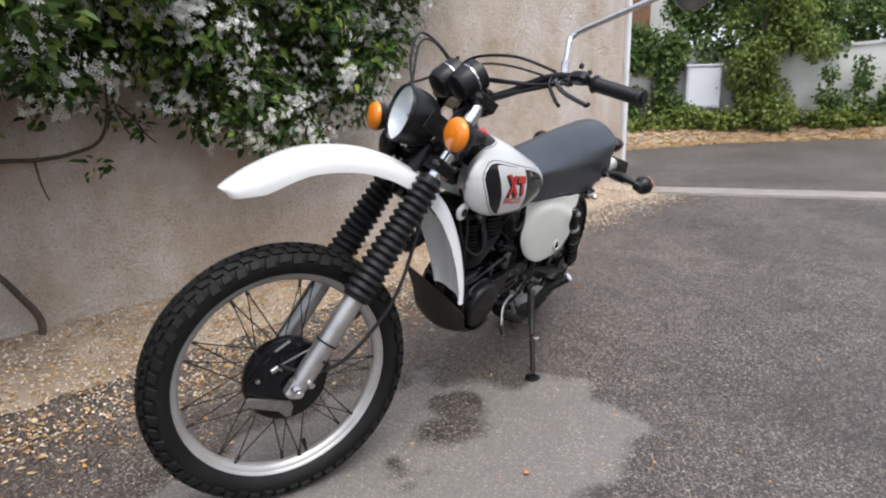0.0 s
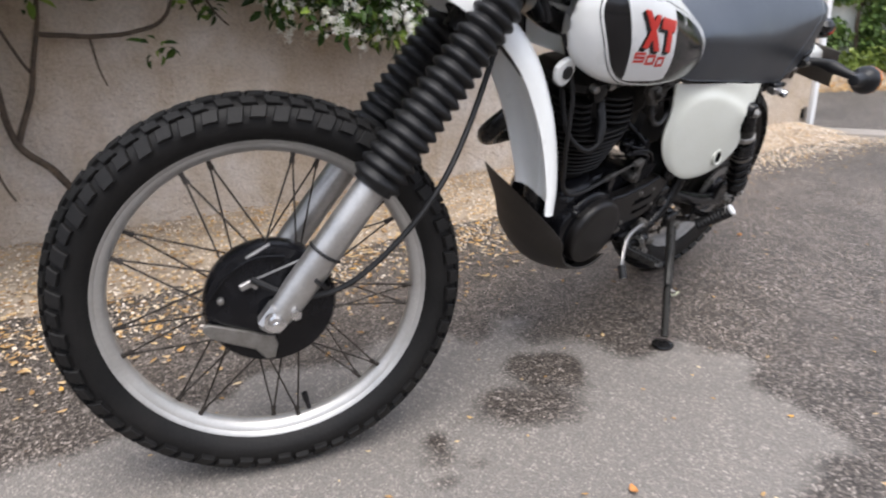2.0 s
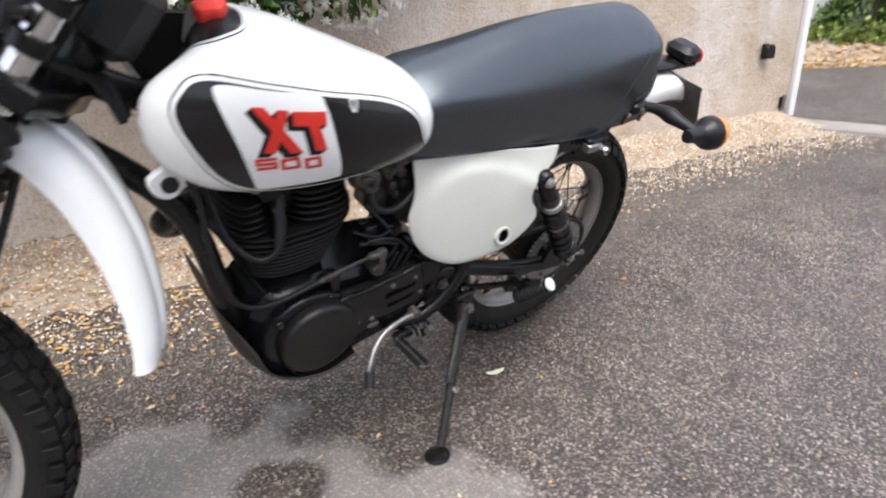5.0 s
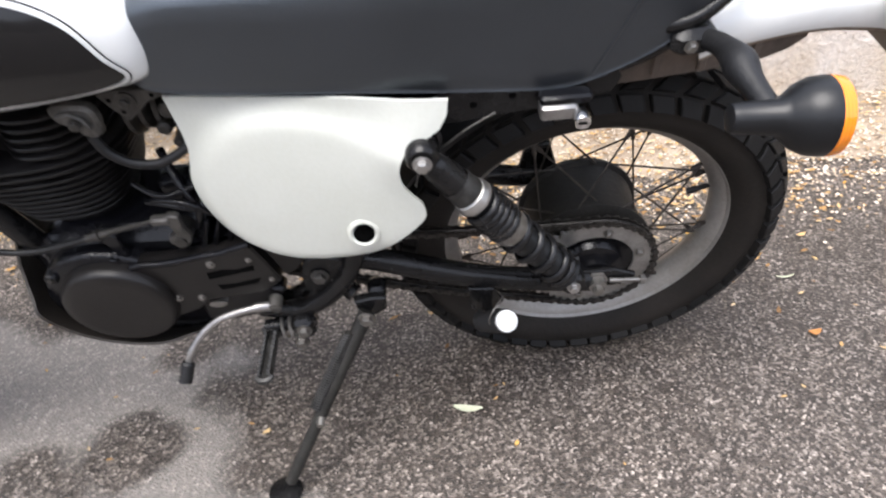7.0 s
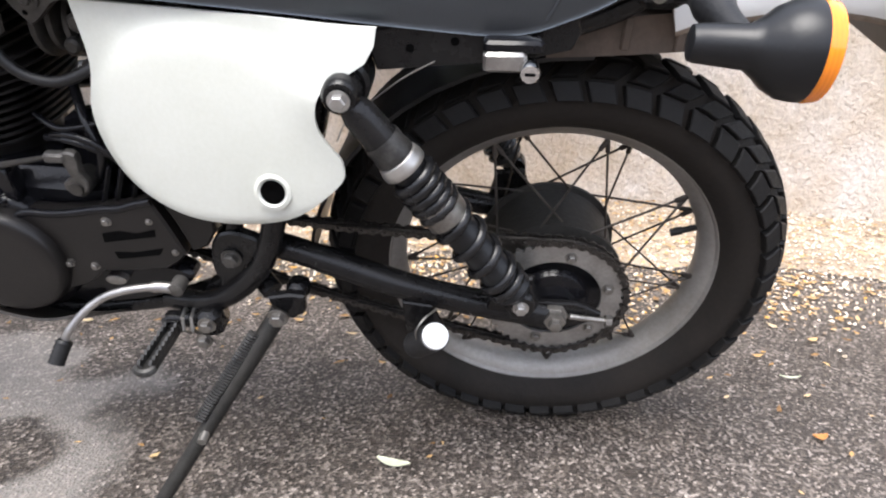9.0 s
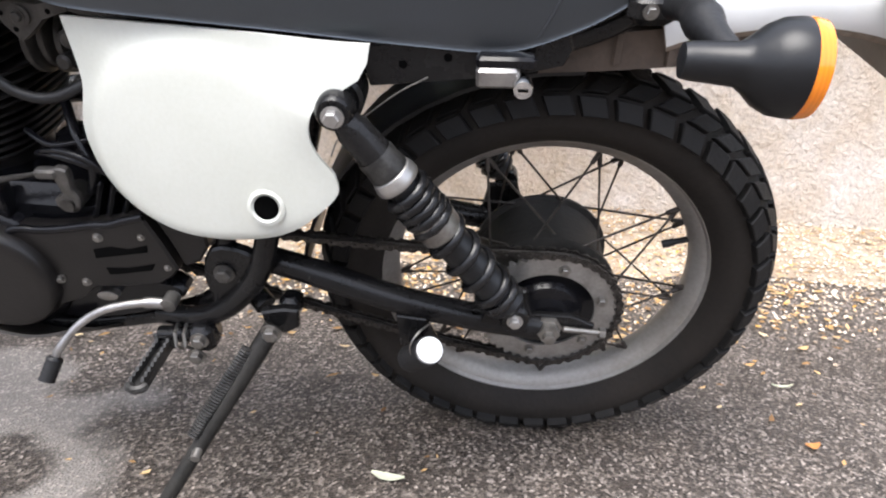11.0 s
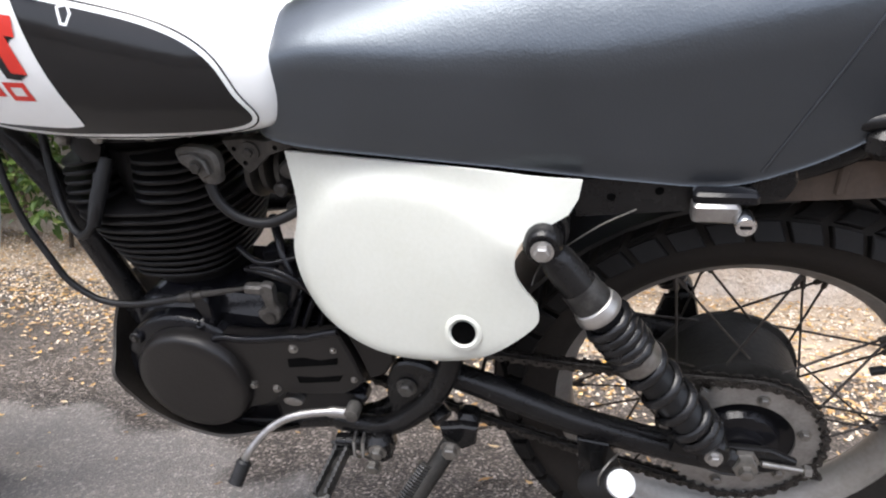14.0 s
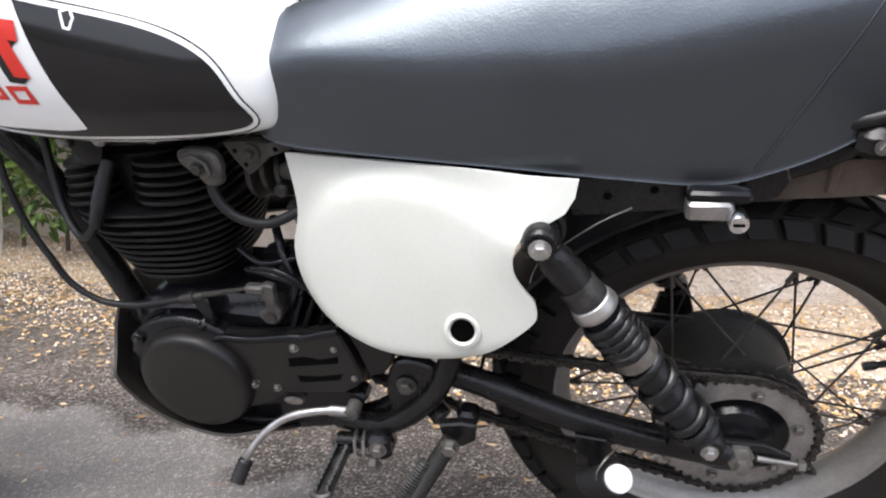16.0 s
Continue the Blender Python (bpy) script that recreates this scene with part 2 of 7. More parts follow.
DRY = [(-1.05, 0.06, 0.21), (-0.92, 0.02, 0.18), (-0.86, -0.22, 0.23), (-0.72, -0.52, 0.19), (-0.58, -0.37, 0.12), (-0.50, -0.43, 0.065), (-0.90, -0.50, 0.20), (-1.10, -0.42, 0.27), (-1.35, -0.40, 0.30), (-1.70, -0.36, 0.34), (-1.32, 0.03, 0.24), (-1.62, 0.03, 0.26), (-1.92, 0.08, 0.24), (-0.72, 0.10, 0.05), (-0.66, -0.68, 0.06)]
WET = [(-0.82, -0.14, 0.085), (-0.86, -0.06, 0.055), (-1.01, -0.18, 0.08), (-0.93, -0.23, 0.06), (-1.225, -0.165, 0.035), (-0.79, 0.14, 0.07), (-1.29, -0.24, 0.015), (-1.19, -0.26, 0.012)]


def asphalt():
    m, n, l, b = nodes_of("damp_asphalt", 0.8)
    geo = n.new("ShaderNodeNewGeometry")
    wob = n.new("ShaderNodeTexNoise")
    wob.inputs["Scale"].default_value, wob.inputs["Detail"].default_value = 5, 6
    l.new(geo.outputs["Position"], wob.inputs["Vector"])
    sc = n.new("ShaderNodeVectorMath")
    sc.operation = "MULTIPLY_ADD"
    l.new(wob.outputs["Color"], sc.inputs[0])
    sc.inputs[1].default_value, sc.inputs[2].default_value = (0.22, 0.22, 0), (-0.11, -0.11, 0)
    add = n.new("ShaderNodeVectorMath")
    l.new(geo.outputs["Position"], add.inputs[0])
    l.new(sc.outputs[0], add.inputs[1])
    dry, wet = circle_field(n, l, add.outputs[0], DRY), circle_field(n, l, add.outputs[0], WET)

    def mask(src, width):
        r = n.new("ShaderNodeMapRange")
        r.inputs["From Min"].default_value, r.inputs["From Max"].default_value = width, -width
        l.new(src, r.inputs["Value"])
        return r.outputs["Result"]
    dry_m, wet_m = mask(dry, 0.02), mask(wet, 0.018)
    both = n.new("ShaderNodeMath")
    both.operation = "SUBTRACT"
    both.use_clamp = True
    l.new(dry_m, both.inputs[0])
    l.new(wet_m, both.inputs[1])
    # stone aggregate
    vor = n.new("ShaderNodeTexVoronoi")
    vor.inputs["Scale"].default_value = 215
    l.new(geo.outputs["Position"], vor.inputs["Vector"])
    stone = ramp(n, l, vor.outputs["Color"], [(0.0, (0.020, 0.0172, 0.0155)), (0.38, (0.053, 0.0445, 0.039)), (0.60, (0.104, 0.089, 0.078)), (0.80, (0.245, 0.217, 0.196)), (1.0, (0.57, 0.515, 0.47))])
    fine = noise_node(n, l, 260, 3, 0.7)
    fr = ramp(n, l, fine.outputs["Fac"], [(0.3, (0.55, 0.55, 0.55)), (0.65, (1.15, 1.12, 1.1))])
    big = noise_node(n, l, 1.1, 6, 0.6)
    br = ramp(n, l, big.outputs["Fac"], [(0.32, (0.62, 0.60, 0.58)), (0.5, (1, 0.99, 0.98)), (0.68, (1.38, 1.36, 1.34))])
    damp = mix(n, l, 0.8, stone.outputs["Color"], fr.outputs["Color"], "MULTIPLY")
    damp = mix(n, l, 0.8, damp, br.outputs["Color"], "MULTIPLY")
    blot = noise_node(n, l, 7, 5, 0.65, "Object", 0.6)
    bl = ramp(n, l, blot.outputs["Fac"], [(0.36, (0.66, 0.64, 0.62)), (0.5, (1, 1, 1)), (0.66, (1.18, 1.16, 1.13))])
    damp = mix(n, l, 0.75, damp, bl.outputs["Color"], "MULTIPLY")
    pale = mix(n, l, 0.47, damp, (0.37, 0.348, 0.322))
    pale = mix(n, l, 0.7, pale, fr.outputs["Color"], "MULTIPLY")
    c = mix(n, l, both.outputs[0], damp, pale)
    l.new(c, b.inputs["Base Color"])
    rr = n.new("ShaderNodeMapRange")
    rr.inputs["To Min"].default_value, rr.inputs["To Max"].default_value = 0.47, 0.9
    l.new(both.outputs[0], rr.inputs["Value"])
    l.new(rr.outputs["Result"], b.inputs["Roughness"])
    first = bump(n, l, b, vor.outputs["Distance"], 0.6, 0.004)
    bump(n, l, b, fine.outputs["Fac"], 0.4, 0.002, first)
    return m


def island(name, stops, rough=0.6, sss=0.0, spec=0.5):
    m, n, l, b = nodes_of(name, rough)
    g = n.new("ShaderNodeNewGeometry")
    r = ramp(n, l, g.outputs["Random Per Island"], stops)
    small = noise_node(n, l, 60, 3)
    s = ramp(n, l, small.outputs["Fac"], [(0.3, (0.8, 0.8, 0.8)), (0.7, (1.15, 1.15, 1.15))])
    c = mix(n, l, 0.7, r.outputs["Color"], s.outputs["Color"], "MULTIPLY")
    l.new(c, b.inputs["Base Color"])
    b.inputs["Specular IOR Level"].default_value = spec
    if sss:
        t = n.new("ShaderNodeBsdfTranslucent")
        l.new(c, t.inputs["Color"])
        x = n.new("ShaderNodeMixShader")
        x.inputs[0].default_value = sss
        l.new(b.outputs[0], x.inputs[1])
        l.new(t.outputs[0], x.inputs[2])
        l.new(x.outputs[0], n["Material Output"].inputs["Surface"])
    return m


VINYL = seat_vinyl()
AMBER = lens("amber_lens", (0.85, 0.24, 0.012))
REDLENS = lens("red_lens", (0.55, 0.02, 0.015))
GLASS = glass_material()
ASPHALT = asphalt()
LEAF = island("jasmine_leaf", [(0.0, (0.014, 0.030, 0.007)), (0.45, (0.034, 0.070, 0.012)), (0.78, (0.070, 0.125, 0.021)), (0.93, (0.16, 0.245, 0.038)), (1.0, (0.27, 0.35, 0.07))], 0.45, 0.16, 0.22)
IVY = island("ivy_leaf", [(0.0, (0.035, 0.07, 0.016)), (0.5, (0.09, 0.165, 0.035)), (0.85, (0.15, 0.23, 0.05)), (1.0, (0.25, 0.32, 0.09))], 0.5, 0.3)
BUSH = island("yellow_green_leaf", [(0.0, (0.06, 0.09, 0.018)), (0.4, (0.14, 0.20, 0.035)), (0.8, (0.24, 0.31, 0.06)), (1.0, (0.34, 0.40, 0.12))], 0.5, 0.35)
FLOWER = island("jasmine_flower", [(0.0, (0.66, 0.65, 0.55)), (0.4, (0.82, 0.82, 0.76)), (1.0, (0.88, 0.88, 0.85))], 0.6, 0.2)
GRAVEL = island("mixed_gravel", [(0.0, (0.16, 0.12, 0.09)), (0.25, (0.42, 0.33, 0.245)), (0.5, (0.65, 0.535, 0.41)), (0.8, (0.77, 0.67, 0.545)), (1.0, (0.78, 0.72, 0.65))], 0.85)
LITTER = island("dry_petals_and_leaves", [(0.0, (0.20, 0.11, 0.05)), (0.35, (0.50, 0.30, 0.12)), (0.7, (0.64, 0.44, 0.22)), (0.86, (0.72, 0.58, 0.38)), (0.94, (0.66, 0.40, 0.12)), (1.0, (0.70, 0.36, 0.06))], 0.8, 0.15)
SOIL = simple("sandy_soil", (0.26, 0.20, 0.145), (0.53, 0.44, 0.34), 0.95, 0, 5, 140, 0.8, 0.01)


# ------------------------------------------------------------------ geometry helpers
class Shape:
    """Collects vertices and faces of one mesh."""

    def __init__(self):
        self.v, self.f = [], []

    def add(self, verts, faces, m=None):
        k = len(self.v)
        self.v += [tuple(m @ Vector(p)) if m else tuple(p) for p in verts]
        self.f += [tuple(i + k for i in f) for f in faces]
        return self

    def rings(self, rings, m=None, caps=True, loop=False):
        n = len(rings[0])
        verts = [p for r in rings for p in r]
        faces = []
        for a in range(len(rings) if loop else len(rings) - 1):
            b = (a + 1) % len(rings)
            faces += [(a * n + i, a * n + (i + 1) % n, b * n + (i + 1) % n, b * n + i) for i in range(n)]
        if caps and not loop:
            faces += [tuple(range(n - 1, -1, -1)), tuple(range((len(rings) - 1) * n, len(rings) * n))]
        return self.add(verts, faces, m)

    def lathe(self, profile, segs=32, m=None, caps=True):
        """profile: (radius, height) pairs turned about z."""
        return self.rings([[(r * math.cos(2 * math.pi * i / segs), r * math.sin(2 * math.pi * i / segs), h) for i in range(segs)] for r, h in profile], m, caps)

    def tube(self, pts, radius, segs=10, m=None, loop=False, flat=1.0):
        pts = [Vector(p) for p in pts]
        rad = radius if isinstance(radius, (list, tuple)) else [radius] * len(pts)
        rings, side = [], None
        for i, p in enumerate(pts):
            if loop:
                d = pts[(i + 1) % len(pts)] - pts[i - 1]
            else:
                d = pts[min(i + 1, len(pts) - 1)] - pts[max(i - 1, 0)]
            d.normalize()
            if side is None:
                side = d.orthogonal().normalized()
            side = (side - d * side.dot(d)).normalized()
            up = d.cross(side)
            rings.append([p + rad[i] * (side * math.cos(a) + flat * up * math.sin(a)) for a in (2 * math.pi * k / segs for k in range(segs))])
        return self.rings(rings, m, True, loop)

    def box(self, size, m=None, bevel=0.002):
        x, y, z = (s / 2 for s in size)
        b = min(bevel, x * 0.9, y * 0.9, z * 0.9)
        ring = lambda dx, dy, h: [(-dx + b, -dy, h), (dx - b, -dy, h), (dx, -dy + b, h), (dx, dy - b, h), (dx - b, dy, h), (-dx + b, dy, h), (-dx, dy - b, h), (-dx, -dy + b, h)]
        inner = lambda h: [(px * (x - b) / x, py * (y - b) / y, h) for px, py, _ in ring(x, y, h)]
        return self.rings([inner(-z), ring(x, y, -z + b), ring(x, y, z - b), inner(z)], m)

    def prism(self, outline, y0, y1, bevel=0.003, m=None):
        """An outline of (x, z) pairs, thick from y0 to y1, with softened rims."""
        n = len(outline)
        cx, cz = sum(p[0] for p in outline) / n, sum(p[1] for p in outline) / n
        def inset(y, d):
            out = []
            for px, pz in outline:
                k = max(0.0, 1 - d / max(1e-6, math.hypot(px - cx, pz - cz)))
                out.append((cx + (px - cx) * k, y, cz + (pz - cz) * k))
            return out
        s = 1 if y1 > y0 else -1
        return self.rings([inset(y0, bevel), inset(y0 + s * bevel, 0), inset(y1 - s * bevel, 0), inset(y1, bevel)], m)

    def moved(self, m):
        self.v = [tuple(m @ Vector(p)) for p in self.v]
        return self


def mesh_of(name, shape, material, angle=38):
    bm = bmesh.new()
    vs = [bm.verts.new(p) for p in shape.v]
    for f in shape.f:
        try:
            bm.faces.new([vs[i] for i in f]).smooth = True
        except ValueError:
            pass
    bmesh.ops.recalc_face_normals(bm, faces=bm.faces)
    me = bpy.data.meshes.new(name)
    bm.to_mesh(me)
    bm.free()
    me.set_sharp_from_angle(angle=radians(angle))
    me.materials.append(material)
    return me


def part(name, shape, material, parent=None, label="", m=None, angle=38):
    ob = new(name, mesh_of(name, shape, material, angle))
    ob.parent = parent
    if m:
        ob.matrix_basis = m
    return tagged(ob, label)


def quick_mesh(name, verts, faces, material, smooth=False):
    me = bpy.data.meshes.new(name)
    me.from_pydata(verts, [], faces)
    if smooth:
        me.polygons.foreach_set("use_smooth", [True] * len(me.polygons))
    me.materials.append(material)
    return me


def aim(origin, direction, spin=0.0):
    """A matrix at origin whose z points along direction."""
    return Matrix.Translation(origin) @ Vector(direction).to_track_quat("Z", "Y").to_matrix().to_4x4() @ Matrix.Rotation(spin, 4, "Z")


def spline(pts, k=6, loop=False):
    """A smooth line through the points."""
    pts = [Vector(p) for p in pts]
    n = len(pts)
    out = []
    for i in range(n if loop else n - 1):
        if loop:
            a, b, c, d = pts[i - 1], pts[i], pts[(i + 1) % n], pts[(i + 2) % n]
        else:
            a, b, c, d = pts[max(i - 1, 0)], pts[i], pts[i + 1], pts[min(i + 2, n - 1)]
        for j in range(k):
            t = j / k
            out.append(0.5 * ((2 * b) + (c - a) * t + (2 * a - 5 * b + 4 * c - d) * t * t + (3 * b - a - 3 * c + d) * t ** 3))
    if not loop:
        out.append(pts[-1])
    return out


ALONG_Y = Matrix.Rotation(radians(90), 4, "X")   # turns z to -y: an axle's direction


def bolt(parent, origin, direction, size=0.008, name="bolt", material=None):
    s = Shape().lathe([(size * 1.35, 0), (size * 1.35, size * 0.25)], 16).lathe([(size, size * 0.25), (size, size * 0.95), (size * 0.8, size * 1.1)], 6)
    return part(name, s, material or STEEL, parent, m=aim(origin, direction))

# ------------------------------------------------------------------ the setting
def ground_sheet():
    """One sheet to the horizon, with finer squares near the middle."""
    xs = [-400, -60, -12] + [-6 + 0.5 * i for i in range(37)] + [18, 60, 400]
    ys = [-400, -60, -12] + [-5 + 0.5 * i for i in range(21)] + [9, 20, 60, 400]
    v = [(x, y, -0.003 + (0.010 * noise.noise((x * 0.35, y * 0.35, 0)) if abs(x) > 2.2 and abs(x) < 20 and abs(y) < 9 else 0.0)) for y in ys for x in xs]
    w = len(xs)
    f = [(j * w + i, j * w + i + 1, (j + 1) * w + i + 1, (j + 1) * w + i) for j in range(len(ys) - 1) for i in range(w - 1)]
    return tagged(new("ground", quick_mesh("ground", v, f, ASPHALT, True)), "damp coarse asphalt with a pale dry patch", "ground", kind="structure")


ground_sheet()
WALL_DIR = Vector((1, -0.17, 0)).normalized()
WALL_OUT = Vector((-0.17, -1, 0)).normalized()     # out of the wall, to the road side


def at_wall(x, z, out=0.0):
    return Vector((x, 1.5 - 0.17 * x, z)) + WALL_OUT * out


WALL_FRAME = Matrix(((WALL_DIR.x, -WALL_OUT.x, 0, 0), (WALL_DIR.y, -WALL_OUT.y, 0, 1.5), (0, 0, 1, 0), (0, 0, 0, 1)))


def wall_u(x):
    """The length along the wall from x = 0."""
    return x / WALL_DIR.x


def garden_wall():
    s = Shape()
    x0, x1, nx, nz = wall_u(-9), wall_u(3.42), 120, 26
    H = 2.05
    def face(y, amp):
        g = []
        for j in range(nz + 1):
            for i in range(nx + 1):
                x, z = x0 + (x1 - x0) * i / nx, -0.1 + H * j / nz
                g.append((x, y + amp * (noise.noise((x * 1.3, 0, z * 1.3)) + 0.5 * noise.noise((x * 4, 3, z * 4))), z))
        return g
    w = nx + 1
    q = [(j * w + i, j * w + i + 1, (j + 1) * w + i + 1, (j + 1) * w + i) for j in range(nz) for i in range(nx)]
    s.add(face(0, 0.007), q)
    s.add(face(0.28, 0), q)
    s.add([(x0, 0, H - .1), (x1, 0, H - .1), (x1, .28, H - .1), (x0, .28, H - .1)], [(0, 1, 2, 3)])
    s.add([(x1, -0.004, -.1), (x1, .28, -.1), (x1, .28, H - .1), (x1, -0.004, H - .1)], [(0, 1, 2, 3)])
    part("wall_garden", s, STUCCO, None, "beige roughcast rendered garden wall, weathered", m=WALL_FRAME)
    ob = bpy.data.objects["wall_garden"]
    tagged(ob, category="wall", kind="structure")
    t = Shape().box((0.055, 0.34, 2.0), Matrix.Translation((x1 + 0.028, 0.135, 0.99)), 0.006)
    tagged(part("trim_wall_end", t, TRIMWHITE, None, "white painted corner strip at the wall's end", m=WALL_FRAME), category="trim", kind="structure")


garden_wall()


def wall_lantern():
    e = tagged(new("wall_lantern"), "small black lantern fixed on the rendered wall", "wall lamp")
    e.matrix_basis = WALL_FRAME @ Matrix.Translation((wall_u(3.1), 0, 0.44))
    part("back_plate", Shape().box((0.06, 0.016, 0.095), Matrix.Translation((0, -0.012, 0)), 0.004), BLACKPAINT, e)
    part("hood", Shape().prism([(-0.04, -0.042), (0.04, -0.042), (0.04, 0.03), (0.025, 0.045), (-0.025, 0.045), (-0.04, 0.03)], -0.02, -0.06, 0.006), BLACKPAINT, e)
    hook = tagged(new("junction_box"), "small dark metal box low on the wall corner", "junction box")
    hook.matrix_basis = WALL_FRAME @ Matrix.Translation((wall_u(3.36), 0, 0.09))
    part("plate", Shape().box((0.05, 0.02, 0.07), Matrix.Translation((0, -0.008, 0)), 0.004), BLACKPAINT, hook)
    part("pin", Shape().lathe([(0.012, -0.05), (0.012, 0.05)], 12, Matrix.Translation((0, -0.022, 0))), STEEL, hook)


wall_lantern()


def closing_walls():
    """Plain rendered walls added out of view, to shut off lane and low sky behind the camera."""
    for name, x, y, length, turn in (("unseen_wall_south", -1.0, -8.5, 22.0, 0), ("unseen_wall_west", -12.0, -3.2, 10.4, 90)):
        w = Shape().box((length, 0.3, 2.1), None, 0.02)
        tagged(part(name, w, STUCCO, None, "plain rendered wall added out of view to block low sky", m=pose(x, y, 1.0, 0, 0, turn)), category="wall", kind="structure")


closing_walls()


def far_side():
    """The gutter strip, the bank and the white wall over the road."""
    g = Shape()
    a, b = Vector((2.95, 0.95, 0)), Vector((4.7, -4.6, 0))
    d = (b - a).normalized()
    nrm = Vector((-d.y, d.x, 0))
    n = 1
    for i in range(n):
        p, q = a, b
        w0 = 0.27
        prof = [(-0.01, -0.02), (0.0, 0.012), (0.10, 0.006), (w0 * 0.5, -0.001), (w0 - .1, 0.006), (w0, 0.012), (w0 + .01, -0.02)]
        g.rings([[tuple(base + nrm * (u + 0.02 * noise.noise((k * 0.9, u, 0))) + Vector((0, 0, z))) for u, z in prof] for k, base in ((k, p.lerp(q, k / 40)) for k in range(41))])
    tagged(part("gutter", g, CONCRETE, None, "pale concrete gutter strip across the drive", angle=30), category="gutter", kind="structure")
    # white wall over the road
    fa, fb = Vector((6.3, 4.6, 0)), Vector((11.6, -4.6, 0))
    L = (fb - fa).length
    fd = (fb - fa) / L
    fm = Matrix(((fd.x, -fd.y, 0, fa.x), (fd.y, fd.x, 0, fa.y), (0, 0, 1, 0), (0, 0, 0, 1)))
    s = Shape()
    nx = 60
    rings = []
    for i in range(nx + 1):
        x = L * i / nx
        top = 1.30 + 0.05 * noise.noise((x * 0.5, 0, 0)) + 0.02 * noise.noise((x * 3, 1, 0))
        wob = 0.02 * noise.noise((x, 5, 0))
        rings.append([(x, wob, -0.1), (x, wob - 0.01, 0.6), (x, wob, top - 0.05), (x, wob - 0.03, top - 0.04), (x, wob - 0.03, top), (x, wob + 0.28, top), (x, wob + 0.28, -0.1)])
    s.rings(rings)
    tagged(part("wall_far", s, FARWALL, None, "white rendered boundary wall overgrown with ivy", m=fm), category="wall", kind="structure")
    # earth bank at its foot
    v, f, nu, nv = [], [], 50, 8
    for i in range(nu + 1):
        for j in range(nv + 1):
            x = L * i / nu
            reach = 1.3 + 0.25 * math.sin(x * 0.9) + max(0, (3.5 - x)) * 0.25
            u = j / nv
            v.append(tuple(fm @ Vector((x, -0.02 - reach * (1 - u), -0.02 + 0.22 * u ** 1.4 + 0.02 * noise.noise((x * 2, u * 4, 0))))))
    f = [(i * (nv + 1) + j, i * (nv + 1) + j + 1, (i + 1) * (nv + 1) + j + 1, (i + 1) * (nv + 1) + j) for i in range(nu) for j in range(nv)]
    tagged(new("bank", quick_mesh("bank", v, f, SOIL, True)), "earth bank strewn with dry leaves along the road", "bank", kind="structure")
    return fm, L


FAR, FAR_L = far_side()


def meter_box():
    e = tagged(new("meter_box"), "pale grey metal meter box on the white wall", "meter box")
    e.matrix_basis = FAR @ Matrix.Translation((3.63, -0.13, 0.40))
    part("body", Shape().box((0.50, 0.2, 0.62), Matrix.Translation((0, 0, 0.31)), 0.012), METALBOX, e)
    part("door", Shape().box((0.45, 0.014, 0.56), Matrix.Translation((0, -0.106, 0.315)), 0.005), METALBOX, e)
    part("cap", Shape().box((0.54, 0.24, 0.03), Matrix.Translation((0, -0.01, 0.63)), 0.006), METALBOX, e)
    part("latch", Shape().lathe([(0.012, 0), (0.012, 0.012)], 12, Matrix.Translation((0.18, -0.112, 0.3)) @ ALONG_Y), STEEL, e)
    part("conduit", Shape().tube([(0, 0.0, -0.34), (0, 0.0, 0.01)], 0.03, 12), METALBOX, e)


meter_box()


def house_far():
    """A pale house corner and a brown shutter between the trees."""
    e = tagged(new("house"), "pale rendered house behind the trees", "house")
    e.matrix_basis = FAR @ Matrix.Translation((2.6, 5.5, 0))
    part("wall", Shape().box((4.2, 3, 6.0), Matrix.Translation((0, 1.5, 3.0)), 0.02), FARWALL, e)
    part("roof", Shape().prism([(-2.4, 6.0), (2.4, 6.0), (0, 7.2)], -0.3, 3.3, 0.02), simple("roof_tile_red", (0.25, 0.10, 0.06), (0.42, 0.20, 0.12), 0.85), e)
    part("shutter", Shape().box((0.5, 0.05, 1.4), Matrix.Translation((1.1, -0.03, 2.4)), 0.01), simple("brown_wood", (0.18, 0.09, 0.05), (0.30, 0.16, 0.09), 0.7), e)


house_far()


# ------------------------------------------------------------------ the motorcycle
LEAN = 20.0
bike = tagged(new("motorcycle"), "white and black trail motorcycle leaning on its side stand", "motorcycle")
bike.matrix_basis = pose(0, -0.007, 0.295, LEAN, 0, 0)
# steered frame: u to the rear, v to the right, w up the steering axis
FORK = Matrix.Translation((-1.423, -0.021, 0.0350)) @ Matrix.Rotation(radians(34.5), 4, "Y") @ Matrix.Rotation(radians(-27), 4, "Z")


